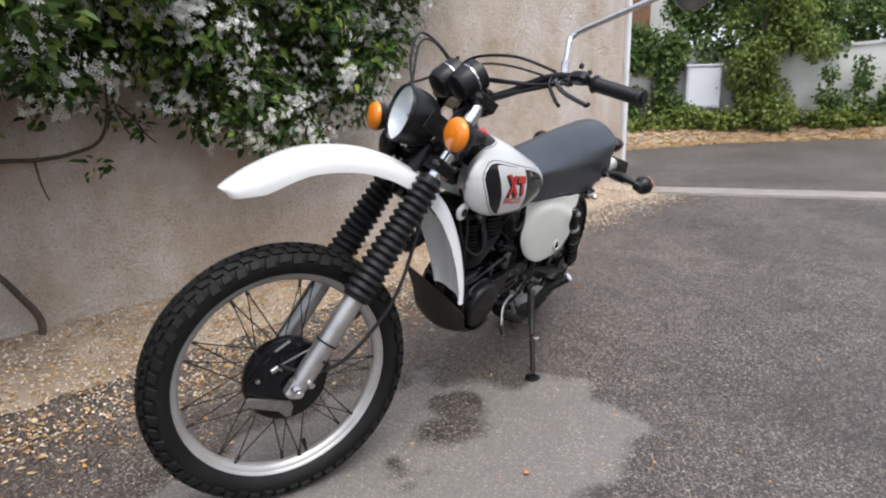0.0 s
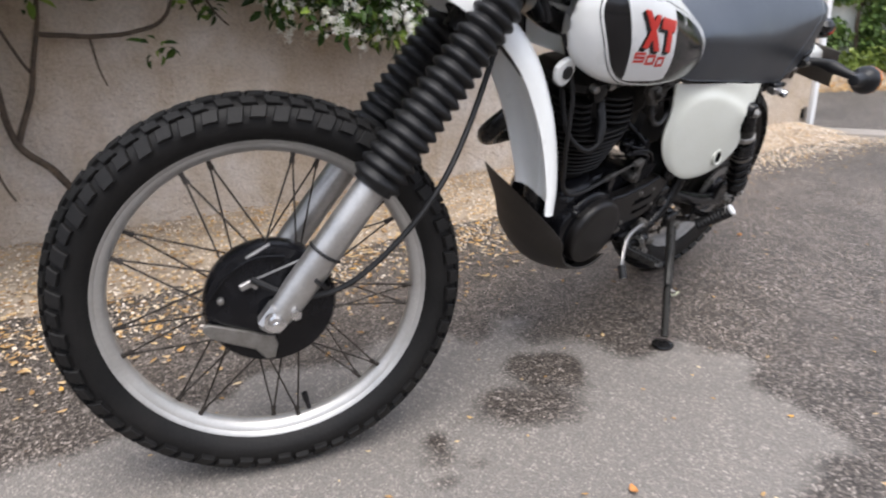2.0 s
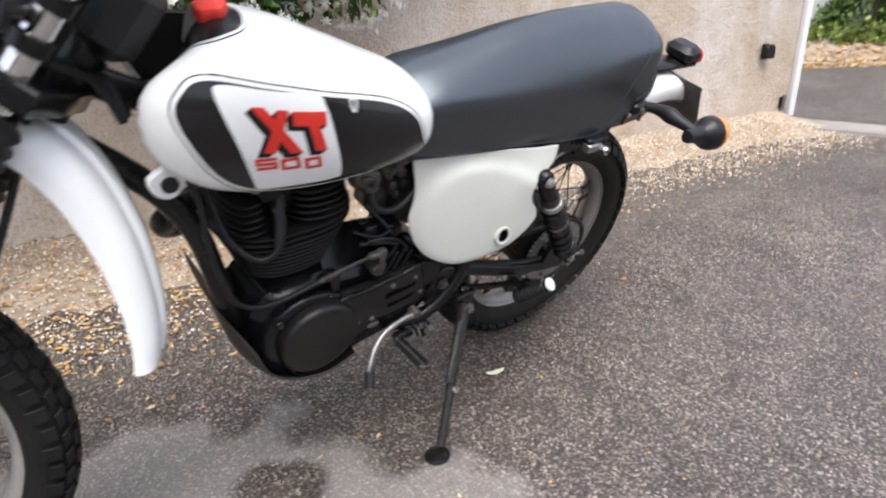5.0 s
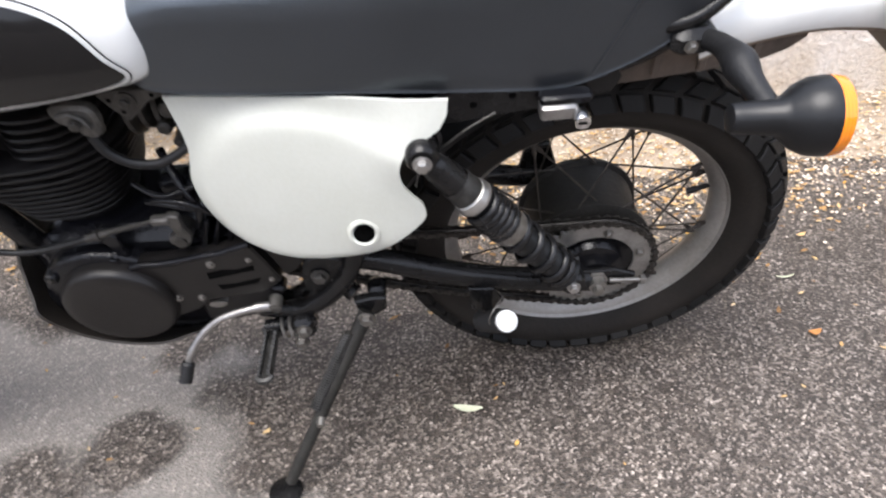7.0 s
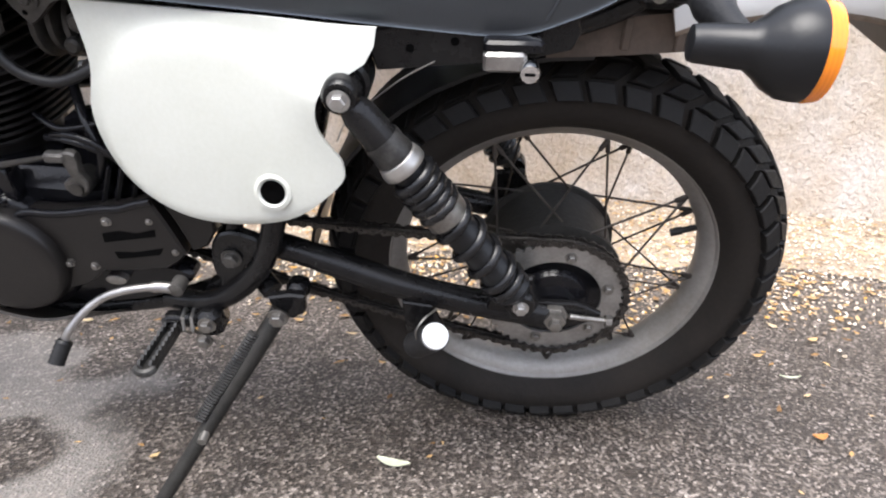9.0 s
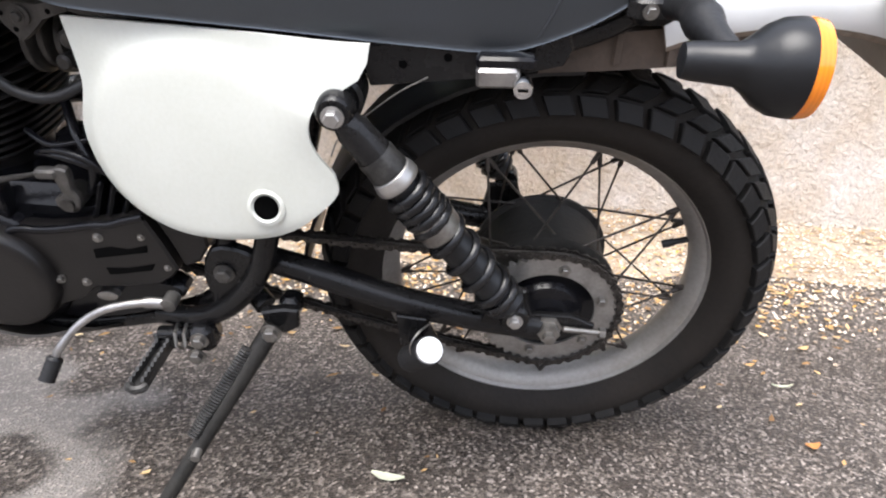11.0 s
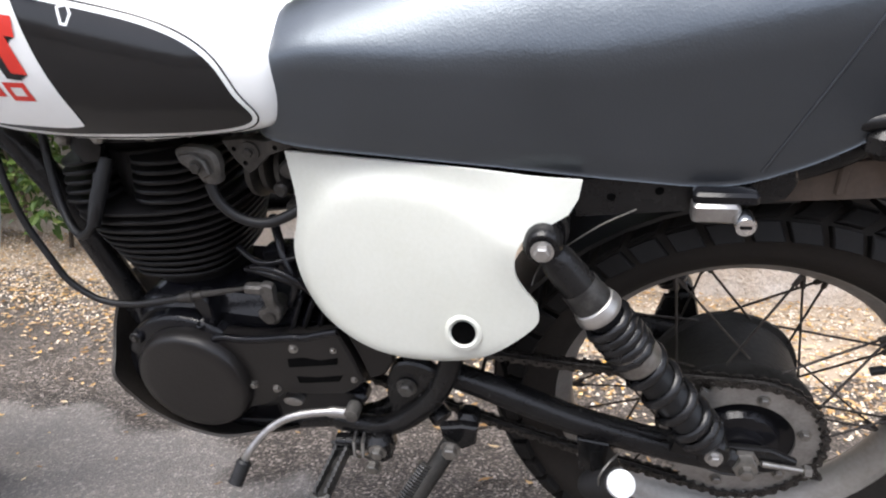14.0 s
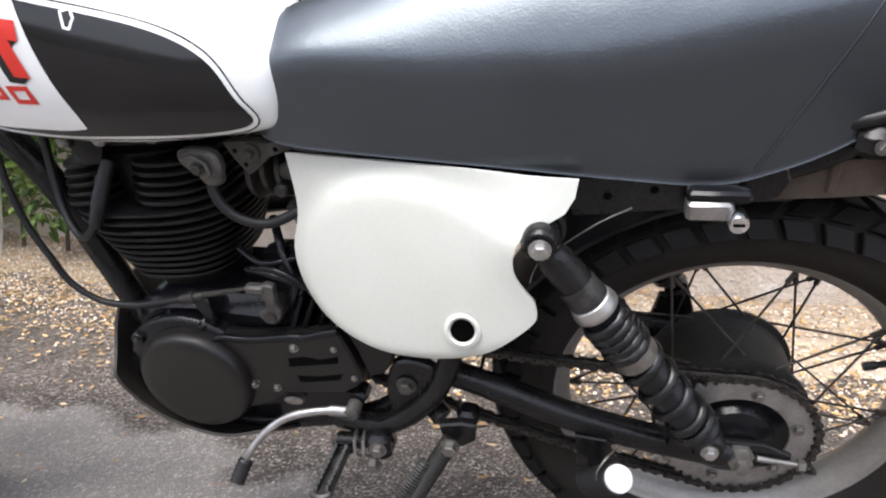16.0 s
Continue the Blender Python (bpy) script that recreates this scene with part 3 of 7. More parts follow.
def wheel(name, m, R, rim_r, half, hub_r, hub_half, label, n_blocks, seed):
    """half: half the tyre's width. The axle lies along y."""
    rnd = random.Random(seed)
    hub = Shape().lathe([(0.012, -hub_half - 0.02), (0.03, -hub_half - 0.018), (0.034, -hub_half), (hub_r * 0.96, -hub_half), (hub_r, -hub_half + 0.006), (hub_r, -hub_half + 0.012), (hub_r * 0.93, -hub_half + 0.016),
                         (hub_r * 0.93, hub_half - 0.016), (hub_r, hub_half - 0.012), (hub_r, hub_half - 0.004), (hub_r * 0.9, hub_half), (0.03, hub_half), (0.028, hub_half + 0.02), (0.012, hub_half + 0.021)], 48, ALONG_Y)
    w = part(name, hub, DIRTHUB if seed == 5 else ENGINE, bike, label, m)
    # tyre carcass
    r0 = rim_r - 0.006
    h = R - r0
    sec = [(0.0, 0.60), (0.06, 0.70), (0.22, 0.93), (0.40, 1.0), (0.56, 0.985), (0.66, 0.92), (0.78, 0.80), (0.88, 0.60), (0.945, 0.33), (0.96, 0.0)]
    sec = [(r0 + a * h, -b * half) for a, b in sec] + [(r0 + a * h, b * half) for a, b in sec[-2::-1]]
    ty = Shape().lathe([(r, y) for r, y in sec] , 72, ALONG_Y, False)
    tread = Shape()
    def surf(th, s, lift):
        # s from -1 to 1 across the tread
        k = abs(s)
        f = s * radians(72)
        rr = r0 + h * (0.955 - 0.40 * (1 - math.cos(f)) / (1 - math.cos(radians(72)))) + lift * math.cos(f)
        y = half * math.sin(f) / math.sin(radians(72)) + lift * math.sin(f)
        return (rr * math.cos(th), y, rr * math.sin(th))
    def block(th0, dth, s0, s1, skew, lift):
        ring = []
        for li, sh in ((-0.004, 1.0), (lift - 0.0015, 0.97), (lift, 0.86)):
            cs, ct = (s0 + s1) / 2, th0 + dth / 2
            pts = []
            for a, b in ((0, 0), (0.5, 0), (1, 0), (1, 0.5), (1, 1), (0.5, 1), (0, 1), (0, 0.5)):
                s = s0 + (s1 - s0) * a
                t = th0 + dth * b + skew * (s - s0)
                pts.append(surf(ct + skew * (cs - s0) * 0 + (t - ct) * sh, cs + (s - cs) * sh, li))
            ring.append(pts)
        tread.rings(ring)
    step = 2 * math.pi / n_blocks
    for k in range(n_blocks):
        t = k * step
        j = rnd.uniform(-0.03, 0.03) * step
        sk = step * 0.55
        for sg in (-1, 1):
            if seed == 5:
                for row, (s0, s1) in enumerate(((0.03, 0.31), (0.37, 0.66), (0.72, 1.04))):
                    block(t + j + 0.5 * step * (row % 2), step * (0.70, 0.72, 0.80)[row], sg * s0, sg * s1, sg * (-1.5, 1.7, -0.55)[row] * step, h * (0.10, 0.10, 0.12)[row])
                continue
            long = k % 2
            block(t + j, step * 0.70, sg * 0.66, sg * (1.12 if long else 1.0), sg * step * 0.35, h * 0.125)
            block(t + step * 0.5 + j, step * 0.68, sg * 0.33, sg * 0.60, -sg * step * 0.5, h * 0.115)
            block(t + j, step * 0.70, sg * 0.04, sg * 0.28, sg * step * 0.5, h * 0.11)
    tagged(part("tread", tread, TYRE, w, "black rubber tread blocks", angle=25), kind="stuff")
    part("tyre", ty, DUSTY if seed == 5 else TYRE, w, "dusty black rubber tyre", angle=30)
    # rim
    q = half * 0.62
    rim = Shape().lathe([(rim_r, -q), (rim_r + 0.001, -q + 0.004), (rim_r - 0.010, -q + 0.007), (rim_r - 0.017, -q * 0.6), (rim_r - 0.026, -q * 0.35), (rim_r - 0.029, 0), (rim_r - 0.026, q * 0.35),
                         (rim_r - 0.017, q * 0.6), (rim_r - 0.010, q - 0.007), (rim_r + 0.001, q - 0.004), (rim_r, q), (rim_r - 0.007, q - 0.002), (rim_r - 0.014, q * 0.62), (rim_r - 0.02, q * 0.3), (rim_r - 0.022, 0), (rim_r - 0.02, -q * 0.3), (rim_r - 0.014, -q * 0.62), (rim_r - 0.007, -q + 0.002)], 96, ALONG_Y, False)
    part("rim", rim, RIMDULL if seed == 5 else RIM, w, "tarnished alloy rim" if seed == 5 else "dull polished alloy rim")
    # spokes: two crossing sets on each flange, nine of each
    rin, ros = hub_r * 0.97, rim_r - 0.024
    for sg in (-1, 1):
        for cross in (-1, 1):
            a0 = radians(cross * 34)
            yh = sg * (hub_half - (0.004 if cross > 0 else 0.014))
            p0 = Vector((rin * math.cos(a0), yh, rin * math.sin(a0)))
            p1 = Vector((ros * math.cos(radians(cross * 4.6)), sg * 0.006, ros * math.sin(radians(cross * 4.6))))
            d = (p1 - p0).normalized()
            s = Shape().tube([p0, p1 - d * 0.014], 0.0017, 6).tube([p1 - d * 0.022, p1 - d * 0.001], 0.0036, 6)
            me = mesh_of("spoke", s, SPOKE)
            for k in range(9):
                ob = new("spoke", me)
                ob.parent = w
                ob.matrix_basis = Matrix.Rotation(2 * math.pi * (k + (0.5 if cross > 0 else 0) * 0.5 + (0.25 if sg > 0 else 0)) / 9, 4, "Y")
    vs = Shape().tube([(0.0, 0, 0), (0.0, 0, 0.034)], 0.0045, 8).lathe([(0.006, 0.02), (0.006, 0.036)], 10)
    va = radians(-18 if name == "rear_wheel" else 40)
    part("valve", vs, RUBBER, w, m=Matrix.Rotation(va, 4, "Y") @ aim((rim_r - 0.028, 0, 0), (-1, 0, 0)))
    return w


front = wheel("front_wheel", FORK @ Matrix.Translation((-0.04, 0, 0)), 0.3430, 0.282, 0.043, 0.072, 0.045, "spoked front wheel with block tyre", 58, 3)
AXLE = Vector((-0.007, 0, 0.011))     # the rear axle in the bike's frame
rear = wheel("rear_wheel", Matrix.Translation(AXLE), 0.3225, 0.240, 0.057, 0.100, 0.058, "spoked rear wheel with block tyre", 44, 5)


def front_end():
    # brake plate and drum on the left of the front wheel
    F = FORK
    s = Shape().lathe([(0.106, -0.028), (0.110, -0.02), (0.110, 0.004), (0.104, 0.014), (0.085, 0.020), (0.045, 0.026), (0.03, 0.034), (0.016, 0.036)], 56, F @ Matrix.Translation((-0.04, -0.03, 0)) @ ALONG_Y)
    plate = part("brake_plate", s, ENGINE, bike, "black front drum brake plate")
    part("rib", Shape().tube(spline([(-0.134, -0.052, -0.045), (-0.132, -0.054, 0.02), (-0.112, -0.055, 0.062), (-0.075, -0.056, 0.088)], 5), 0.003, 8, F), ENGINE, plate)
    rod = part("brake_rod", Shape().tube([(-0.050, -0.075, 0.110), (-0.098, -0.064, 0.028)], 0.0022, 8, F).tube([(-0.108, -0.060, 0.094), (-0.126, -0.060, 0.055)], 0.0030, 8, F), GEAR, plate, "thin steel brake rod")
    part("rod_end", Shape().box((0.012, 0.010, 0.022), F @ Matrix.Translation((-0.101, -0.062, 0.016)) @ Matrix.Rotation(0.5, 4, "Y"), 0.002).box((0.016, 0.006, 0.007), F @ Matrix.Translation((-0.092, -0.064, 0.022)), 0.001), ALU, rod)
    lever = Shape().prism([(-0.118, -0.080), (-0.112, -0.074), (-0.045, -0.052), (-0.010, -0.040), (0.004, -0.050), (0.014, -0.074), (0.004, -0.083), (-0.022, -0.076), (-0.095, -0.094), (-0.114, -0.090)], -0.052, -0.060, 0.002, F)
    part("brake_arm", lever, STEEL, plate, "bare alloy brake lever arm")
    part("cam_nut", Shape().lathe([(0.006, 0), (0.006, 0.010), (0.003, 0.012)], 6, F @ Matrix.Translation((-0.118, -0.048, -0.030)) @ ALONG_Y), STEEL, plate)
    U, W0 = -0.035, 0.088
    for sg, side in ((-1, "left"), (1, "right")):
        v = -W0 if sg < 0 else 0.096
        sl = Shape().tube([(U - 0.006, v, -0.022), (U - 0.006, v, -0.012), (U, v, 0.02), (U, v, 0.06), (U, v, 0.30)], [0.016, 0.021, 0.024, 0.0265, 0.0265], 28, F)
        sl.box((0.034, 0.036, 0.05), F @ Matrix.Translation((U - 0.008, v + sg * 0.0, 0.0)), 0.007)
        leg = part("fork_leg", sl, ALU, bike, "bare aluminium fork slider")
        if sg < 0:
            part("cable_strap", Shape().lathe([(0.0268, 0.090), (0.0282, 0.091), (0.0282, 0.096), (0.0268, 0.097)], 24, F @ Matrix.Translation((U, v, 0)) @ Matrix.Rotation(radians(8), 4, "Y"), False), RUBBER, leg)
        part("axle_nut", Shape().lathe([(0.018, 0), (0.018, 0.004), (0.0125, 0.0045), (0.0125, 0.016), (0.007, 0.017), (0.007, 0.022)], 18, F @ Matrix.Translation((-0.04, v + sg * 0.016, 0)) @ (ALONG_Y if sg < 0 else Matrix.Rotation(radians(-90), 4, "X"))), CHROME, leg)
        part("pinch_bolt", Shape().lathe([(0.009, 0), (0.009, 0.012)], 6, F @ Matrix.Translation((U + 0.012, v + sg * 0.02, 0.030)) @ (ALONG_Y if sg < 0 else Matrix.Rotation(radians(-90), 4, "X"))), CHROME, leg)
        # gaiter with folds
        prof = [(0.0265, 0.262), (0.034, 0.264)]
        folds = 17
        for i in range(folds):
            w = 0.27 + 0.345 * i / folds
            st = 0.345 / folds
            R = 0.043 - 0.006 * i / folds
            prof += [(R - 0.0095, w), (R - 0.002, w + st * 0.28), (R, w + st * 0.46), (R - 0.002, w + st * 0.64), (R - 0.0095, w + st * 0.92)]
        prof += [(0.028, 0.618), (0.026, 0.625)]
        part("fork_gaiter", Shape().lathe(prof, 32, F @ Matrix.Translation((U, v, 0))), RUBBER, bike, "ribbed black rubber fork gaiter", angle=60)
        tube_ = Shape().lathe([(0.0185, 0.61), (0.0185, 0.865), (0.015, 0.872)], 24, F @ Matrix.Translation((U, v, 0)))
        part("stanchion", tube_, CHROME, bike, "chromed fork tube")
        # headlamp ear
        ear = Shape().lathe([(0.0185, 0.700), (0.025, 0.702), (0.025, 0.722), (0.0185, 0.724)], 24, F @ Matrix.Translation((U, v, 0))).lathe([(0.0185, 0.752), (0.025, 0.754), (0.025, 0.774), (0.0185, 0.776)], 24, F @ Matrix.Translation((U, v, 0)))
        ear.box((0.09, 0.004, 0.055), F @ Matrix.Translation((U - 0.06, v * 1.02, 0.735)), 0.002)
        part("headlamp_bracket", ear, BLACKPAINT, bike)
    for w, t, name in ((0.64, 0.034, "lower_yoke"), (0.845, 0.03, "upper_yoke")):
        y = Shape().prism([(-0.05, -0.11), (0.005, -0.118), (0.03, -0.06), (0.045, 0), (0.03, 0.06), (0.005, 0.118), (-0.05, 0.11), (-0.062, 0.08), (-0.03, 0.0), (-0.062, -0.08)], 0, t, 0.004, F @ Matrix.Translation((-0.008, 0, w)) @ Matrix.Rotation(radians(90), 4, "X"))
        yk = part(name, y, BLACKPAINT, bike)
        for sg in (-1, 1):
            part("clamp_bolt", Shape().lathe([(0.0065, 0), (0.0065, 0.03)], 6, F @ Matrix.Translation((-0.068, sg * 0.105, w + t / 2)) @ Matrix.Rotation(radians(90), 4, "Y")), STEEL, yk)
    part("steering_stem", Shape().lathe([(0.027, 0.62), (0.027, 0.9), (0.018, 0.905)], 20, F), BLACKPAINT, bike)
    # high mudguard: swept line with a rounded channel section
    line = spline([(-0.440, 0, 0.318), (-0.400, 0, 0.400), (-0.335, 0, 0.492), (-0.235, 0, 0.566), (-0.13, 0, 0.606), (-0.02, 0, 0.618), (0.07, 0, 0.601), (0.150, 0, 0.552), (0.205, 0, 0.501), (0.248, 0, 0.448), (0.272, 0, 0.404)], 7)
    rings = []
    n = len(line)
    for i, p in enumerate(line):
        d = (line[min(i + 1, n - 1)] - line[max(i - 1, 0)]).normalized()
        up = Vector((-d.z, 0, d.x))
        f = i / (n - 1)
        wd = 0.070 * min(1.0, 0.74 + 2.2 * f) if f < 0.6 else 0.070 * (1 - 0.02 * (f - 0.6) / 0.4)
        wd *= 1.0 + 0.06 * math.sin(f * math.pi)
        p = p + Vector((0, -0.040 * max(0, (f - 0.55) / 0.45), 0))
        tip = min(1.0, f / 0.085)
        wd *= 0.60 + 0.40 * math.sqrt(max(0.0, 1 - (1 - tip) ** 2))
        dp = 0.050 * min(1.0, 0.75 + 3 * f) * (0.62 + 0.38 * tip) * (1 if f < 0.6 else 1 - 0.45 * (f - 0.6) / 0.4)
        prof = [(-1.0, -1.0), (-1.0, -0.72), (-0.93, -0.38), (-0.78, -0.12), (-0.52, 0.0), (-0.28, -0.02), (-0.22, 0.12), (0.0, 0.16), (0.22, 0.12), (0.28, -0.02), (0.52, 0.0), (0.78, -0.12), (0.93, -0.38), (1.0, -0.72), (1.0, -1.0)]
        cut = max(0, (f - 0.72) / 0.28)
        nose = max(0, 1 - f / 0.07)
        def slant(a):
            """The rear edge runs to a point on one side; the front edge is rounded."""
            return d * (0.005 * nose * a * a - 0.026 * cut * (a + 1) / 2)
        outer = [p + Vector((0, a * wd, 0)) + up * (b * dp) + slant(a) for a, b in prof]
        inner = [p + Vector((0, a * (wd - 0.003), 0)) + up * (b * dp - (0.003 if abs(a) < 0.99 else 0)) + slant(a) for a, b in prof[::-1]]
        rings.append(outer + inner)
    part("front_mudguard", Shape().rings(rings, F), WHITE, bike, "high white plastic front mudguard", angle=50)
    for sg in (-1, 1):
        part("mudguard_bolt", Shape().lathe([(0.008, 0), (0.008, 0.008)], 6, F @ Matrix.Translation((-0.04, sg * 0.03, 0.618))), STEEL, bike)
    # headlamp
    ax = Vector((-0.93, 0.12, -0.28)).normalized()
    H = F @ aim((-0.094, 0.002, 0.743), ax) @ Matrix.Scale(0.92, 4)
    shell = part("headlamp", Shape().lathe([(0.02, -0.035), (0.05, -0.028), (0.070, -0.008), (0.079, 0.02), (0.081, 0.055), (0.081, 0.07), (0.0785, 0.071), (0.077, 0.055), (0.066, 0.03), (0.03, 0.0)], 48, H), PLASTIC, bike, "round headlamp in a black shell")
    part("rim_ring", Shape().lathe([(0.081, 0.066), (0.083, 0.068), (0.083, 0.080), (0.081, 0.083), (0.078, 0.082), (0.078, 0.068)], 48, H, False), BLACKPAINT, shell)
    part("reflector", Shape().lathe([(0.012, 0.022), (0.04, 0.034), (0.062, 0.05), (0.077, 0.072)], 48, H, False), REFLECT, shell, "bright reflector bowl")
    part("bulb", Shape().lathe([(0.008, 0.02), (0.009, 0.045), (0.005, 0.054)], 16, H), CHROME, shell)
    part("glass", Shape().lathe([(0.0775, 0.076), (0.06, 0.088), (0.035, 0.095), (0.004, 0.098), (0.004, 0.094), (0.035, 0.091), (0.06, 0.084), (0.0775, 0.072)], 48, H, False), GLASS, shell, "clear ribbed lamp glass").visible_shadow = False
    # front indicators on short stalks
    for sg in (-1, 1):
        c = Vector((-0.098, sg * 0.205, 0.728))
        fwd = Vector((-0.86, sg * 0.10, -0.46)).normalized()
        indicator("front_indicator", F @ aim(c, fwd), F, [(-0.055, sg * 0.09, 0.74), tuple(c - fwd * 0.02)])
    # instruments
    for v in (-0.047, 0.047):
        G = F @ aim((-0.068, v, 0.908), Vector((0.42, 0, 0.90)))
        can = part("instrument", Shape().lathe([(0.016, -0.068), (0.034, -0.062), (0.041, -0.048), (0.043, 0.0), (0.043, 0.014), (0.041, 0.016)], 36, G), PLASTIC, bike, "black instrument can")
        part("bezel", Shape().lathe([(0.0425, -0.020), (0.0445, -0.0185), (0.0445, -0.0155), (0.0425, -0.014)], 36, G, False), CHROME, can, "thin bright ring")
        part("dial", Shape().lathe([(0.041, 0.016), (0.001, 0.017)], 36, G), BLACKGLOSS, can)
    bracket = Shape().box((0.05, 0.16, 0.012), F @ Matrix.Translation((-0.06, 0, 0.85)), 0.003)
    part("instrument_bracket", bracket, BLACKPAINT, bike)
    # handlebar
    half_bar = [(0.0, 0.0, 0.895), (0.0, 0.06, 0.895), (0.008, 0.12, 0.925), (0.03, 0.18, 0.985), (0.055, 0.25, 1.012), (0.105, 0.44, 1.005)]
    pts = [(u, -v, w) for u, v, w in half_bar[:0:-1]] + half_bar
    part("handlebar", Shape().tube(spline(pts, 6), 0.011, 14, F), BLACKPAINT, bike)
    part("crossbar", Shape().tube([(0.014, -0.14, 0.955), (0.014, 0.14, 0.955)], 0.006, 10, F), BLACKPAINT, bike)
    for sg in (-1, 1):
        gp = [Vector((0.068 + 0.037 * (a - 0.30) / 0.14, sg * a, 1.0105 - 0.0055 * (a - 0.30) / 0.14)) for a in (0.305, 0.31, 0.43, 0.436)]
        ribs, rr = [], []
        for i in range(41):
            f = i / 40
            ribs.append(gp[0].lerp(gp[3], f))
            rr.append(0.0165 + (0.0014 if i % 2 else 0) + (0.0045 if i < 2 or i > 38 else 0))
        part("grip", Shape().tube(ribs, rr, 18, F), RUBBER, bike, "ribbed black rubber grip")
        perch = Shape().box((0.034, 0.05, 0.030), F @ Matrix.Translation((0.047, sg * 0.275, 1.008)), 0.008).box((0.026, 0.03, 0.036), F @ Matrix.Translation((0.054, sg * 0.235, 1.006)), 0.007)
        sw = part("switch_block", perch, PLASTIC, bike)
        for k, (du, dw) in enumerate(((-0.01, 0.022), (0.012, 0.02))):
            part("button", Shape().lathe([(0.006, 0), (0.006, 0.008), (0.004, 0.01)], 12, F @ Matrix.Translation((0.045 + du, sg * (0.27 + 0.012 * k), 1.008 + dw))), PLASTIC, sw)
        lv = spline([(0.035, sg * 0.215, 0.990), (0.012, sg * 0.25, 0.965), (0.006, sg * 0.31, 0.935), (0.010, sg * 0.375, 0.918), (0.008, sg * 0.395, 0.914)], 5)
        part("hand_lever", Shape().tube(lv, [0.009] * 4 + [0.007] * (len(lv) - 7) + [0.007, 0.010, 0.006], 10, F, flat=0.6), BLACKPAINT, bike)
        # bar clamps
        part("bar_clamp", Shape().box((0.04, 0.03, 0.045), F @ Matrix.Translation((0, sg * 0.05, 0.888)), 0.006), BLACKPAINT, bike)
    # mirror on the left
    mp = spline([(0.05, -0.222, 0.995), (0.05, -0.170, 1.085), (0.05, -0.152, 1.122), (0.05, -0.158, 1.140), (0.05, -0.18, 1.156), (0.05, -0.40, 1.272)], 6)
    mir = part("mirror", Shape().tube(mp, 0.0075, 12, F), CHROME, bike, "chromed mirror on a bent stem")
    part("clamp_nut", Shape().lathe([(0.010, 0), (0.010, 0.05), (0.007, 0.055)], 12, F @ aim((0.05, -0.214, 1.008), (0, 0.042, 0.07))), CHROME, mir)
    part("shell", Shape().lathe([(0.03, -0.012), (0.055, -0.006), (0.06, 0.004), (0.058, 0.01)], 36, F @ aim((0.05, -0.435, 1.285), Vector((0.86, 0, 0.5)))), STEEL, mir)
    part("mirror_glass", Shape().lathe([(0.057, 0.0095), (0.001, 0.0105)], 36, F @ aim((0.05, -0.435, 1.285), Vector((0.86, 0, 0.5)))), CHROME, mir)
    # cables
    def cable(name, pts, r=0.0038, frame_m=F):
        part(name, Shape().tube(spline(pts, 8), r, 8, frame_m), RUBBER, bike)
    cable("brake_cable", [(0.02, 0.22, 0.985), (-0.08, 0.22, 1.0), (-0.145, 0.17, 0.95), (-0.135, 0.10, 0.83), (-0.10, 0.05, 0.70)])
    cable("throttle_cable", [(0.03, 0.24, 1.0), (-0.07, 0.25, 1.015), (-0.15, 0.20, 0.975), (-0.15, 0.12, 0.86), (-0.07, 0.06, 0.76), (0.03, 0.03, 0.70)])
    cable("clutch_cable", [(0.01, -0.23, 0.995), (-0.05, -0.12, 0.99), (-0.06, 0.04, 0.965), (-0.03, 0.1, 0.90), (0.04, 0.05, 0.80)])
    cable("wiring_loom", [(0.05, -0.24, 0.995), (0.01, -0.15, 0.93), (-0.02, -0.06, 0.87), (-0.05, -0.03, 0.80)], 0.005)
    cable("front_brake_cable", [(-0.03, -0.045, 0.68), (0.01, -0.055, 0.56), (0.040, -0.080, 0.44), (0.052, -0.106, 0.33), (0.048, -0.11, 0.22), (0.022, -0.105, 0.11), (-0.03, -0.09, 0.05), (-0.10, -0.065, 0.03)], 0.0052)
    cable("decompressor_cable", [(0.02, -0.20, 0.985), (-0.03, -0.10, 0.975), (-0.05, 0.0, 0.955), (-0.02, 0.06, 0.90), (0.05, 0.04, 0.80)], 0.003)
    cable("switch_cable", [(0.05, -0.25, 0.992), (0.0, -0.16, 0.945), (-0.03, -0.05, 0.93), (-0.04, 0.03, 0.89)], 0.004)
    part("decompression_lever", Shape().tube(spline([(0.03, -0.20, 0.99), (0.01, -0.235, 0.955), (0.005, -0.29, 0.915), (0.005, -0.315, 0.900)], 5), 0.0045, 8, F), BLACKPAINT, bike)
    part("wiring_cover", Shape().box((0.07, 0.10, 0.11), F @ Matrix.Translation((0.02, 0.0, 0.775)), 0.02), PLASTIC, bike)
    part("ignition_switch", Shape().lathe([(0.018, 0), (0.02, 0.01), (0.02, 0.03), (0.012, 0.034)], 20, F @ Matrix.Translation((0.035, 0.06, 0.865))), PLASTIC, bike)
    for k, (v0, v1) in enumerate(((-0.05, -0.02), (-0.03, 0.02), (0.03, 0.05))):
        cable("loom", [(-0.06, v0, 0.74), (-0.02, v0 - 0.03, 0.70), (0.03, v1, 0.69), (0.08, v1 * 0.5, 0.66)], 0.006)
    horn = part("horn", Shape().lathe([(0.012, -0.03), (0.022, -0.02), (0.036, -0.008), (0.040, 0.0), (0.040, 0.012), (0.03, 0.018), (0.010, 0.019)], 32, F @ aim((-0.10, 0.085, 0.655), (-0.85, 0.15, -0.5))), BLACKPAINT, bike, "black round horn")
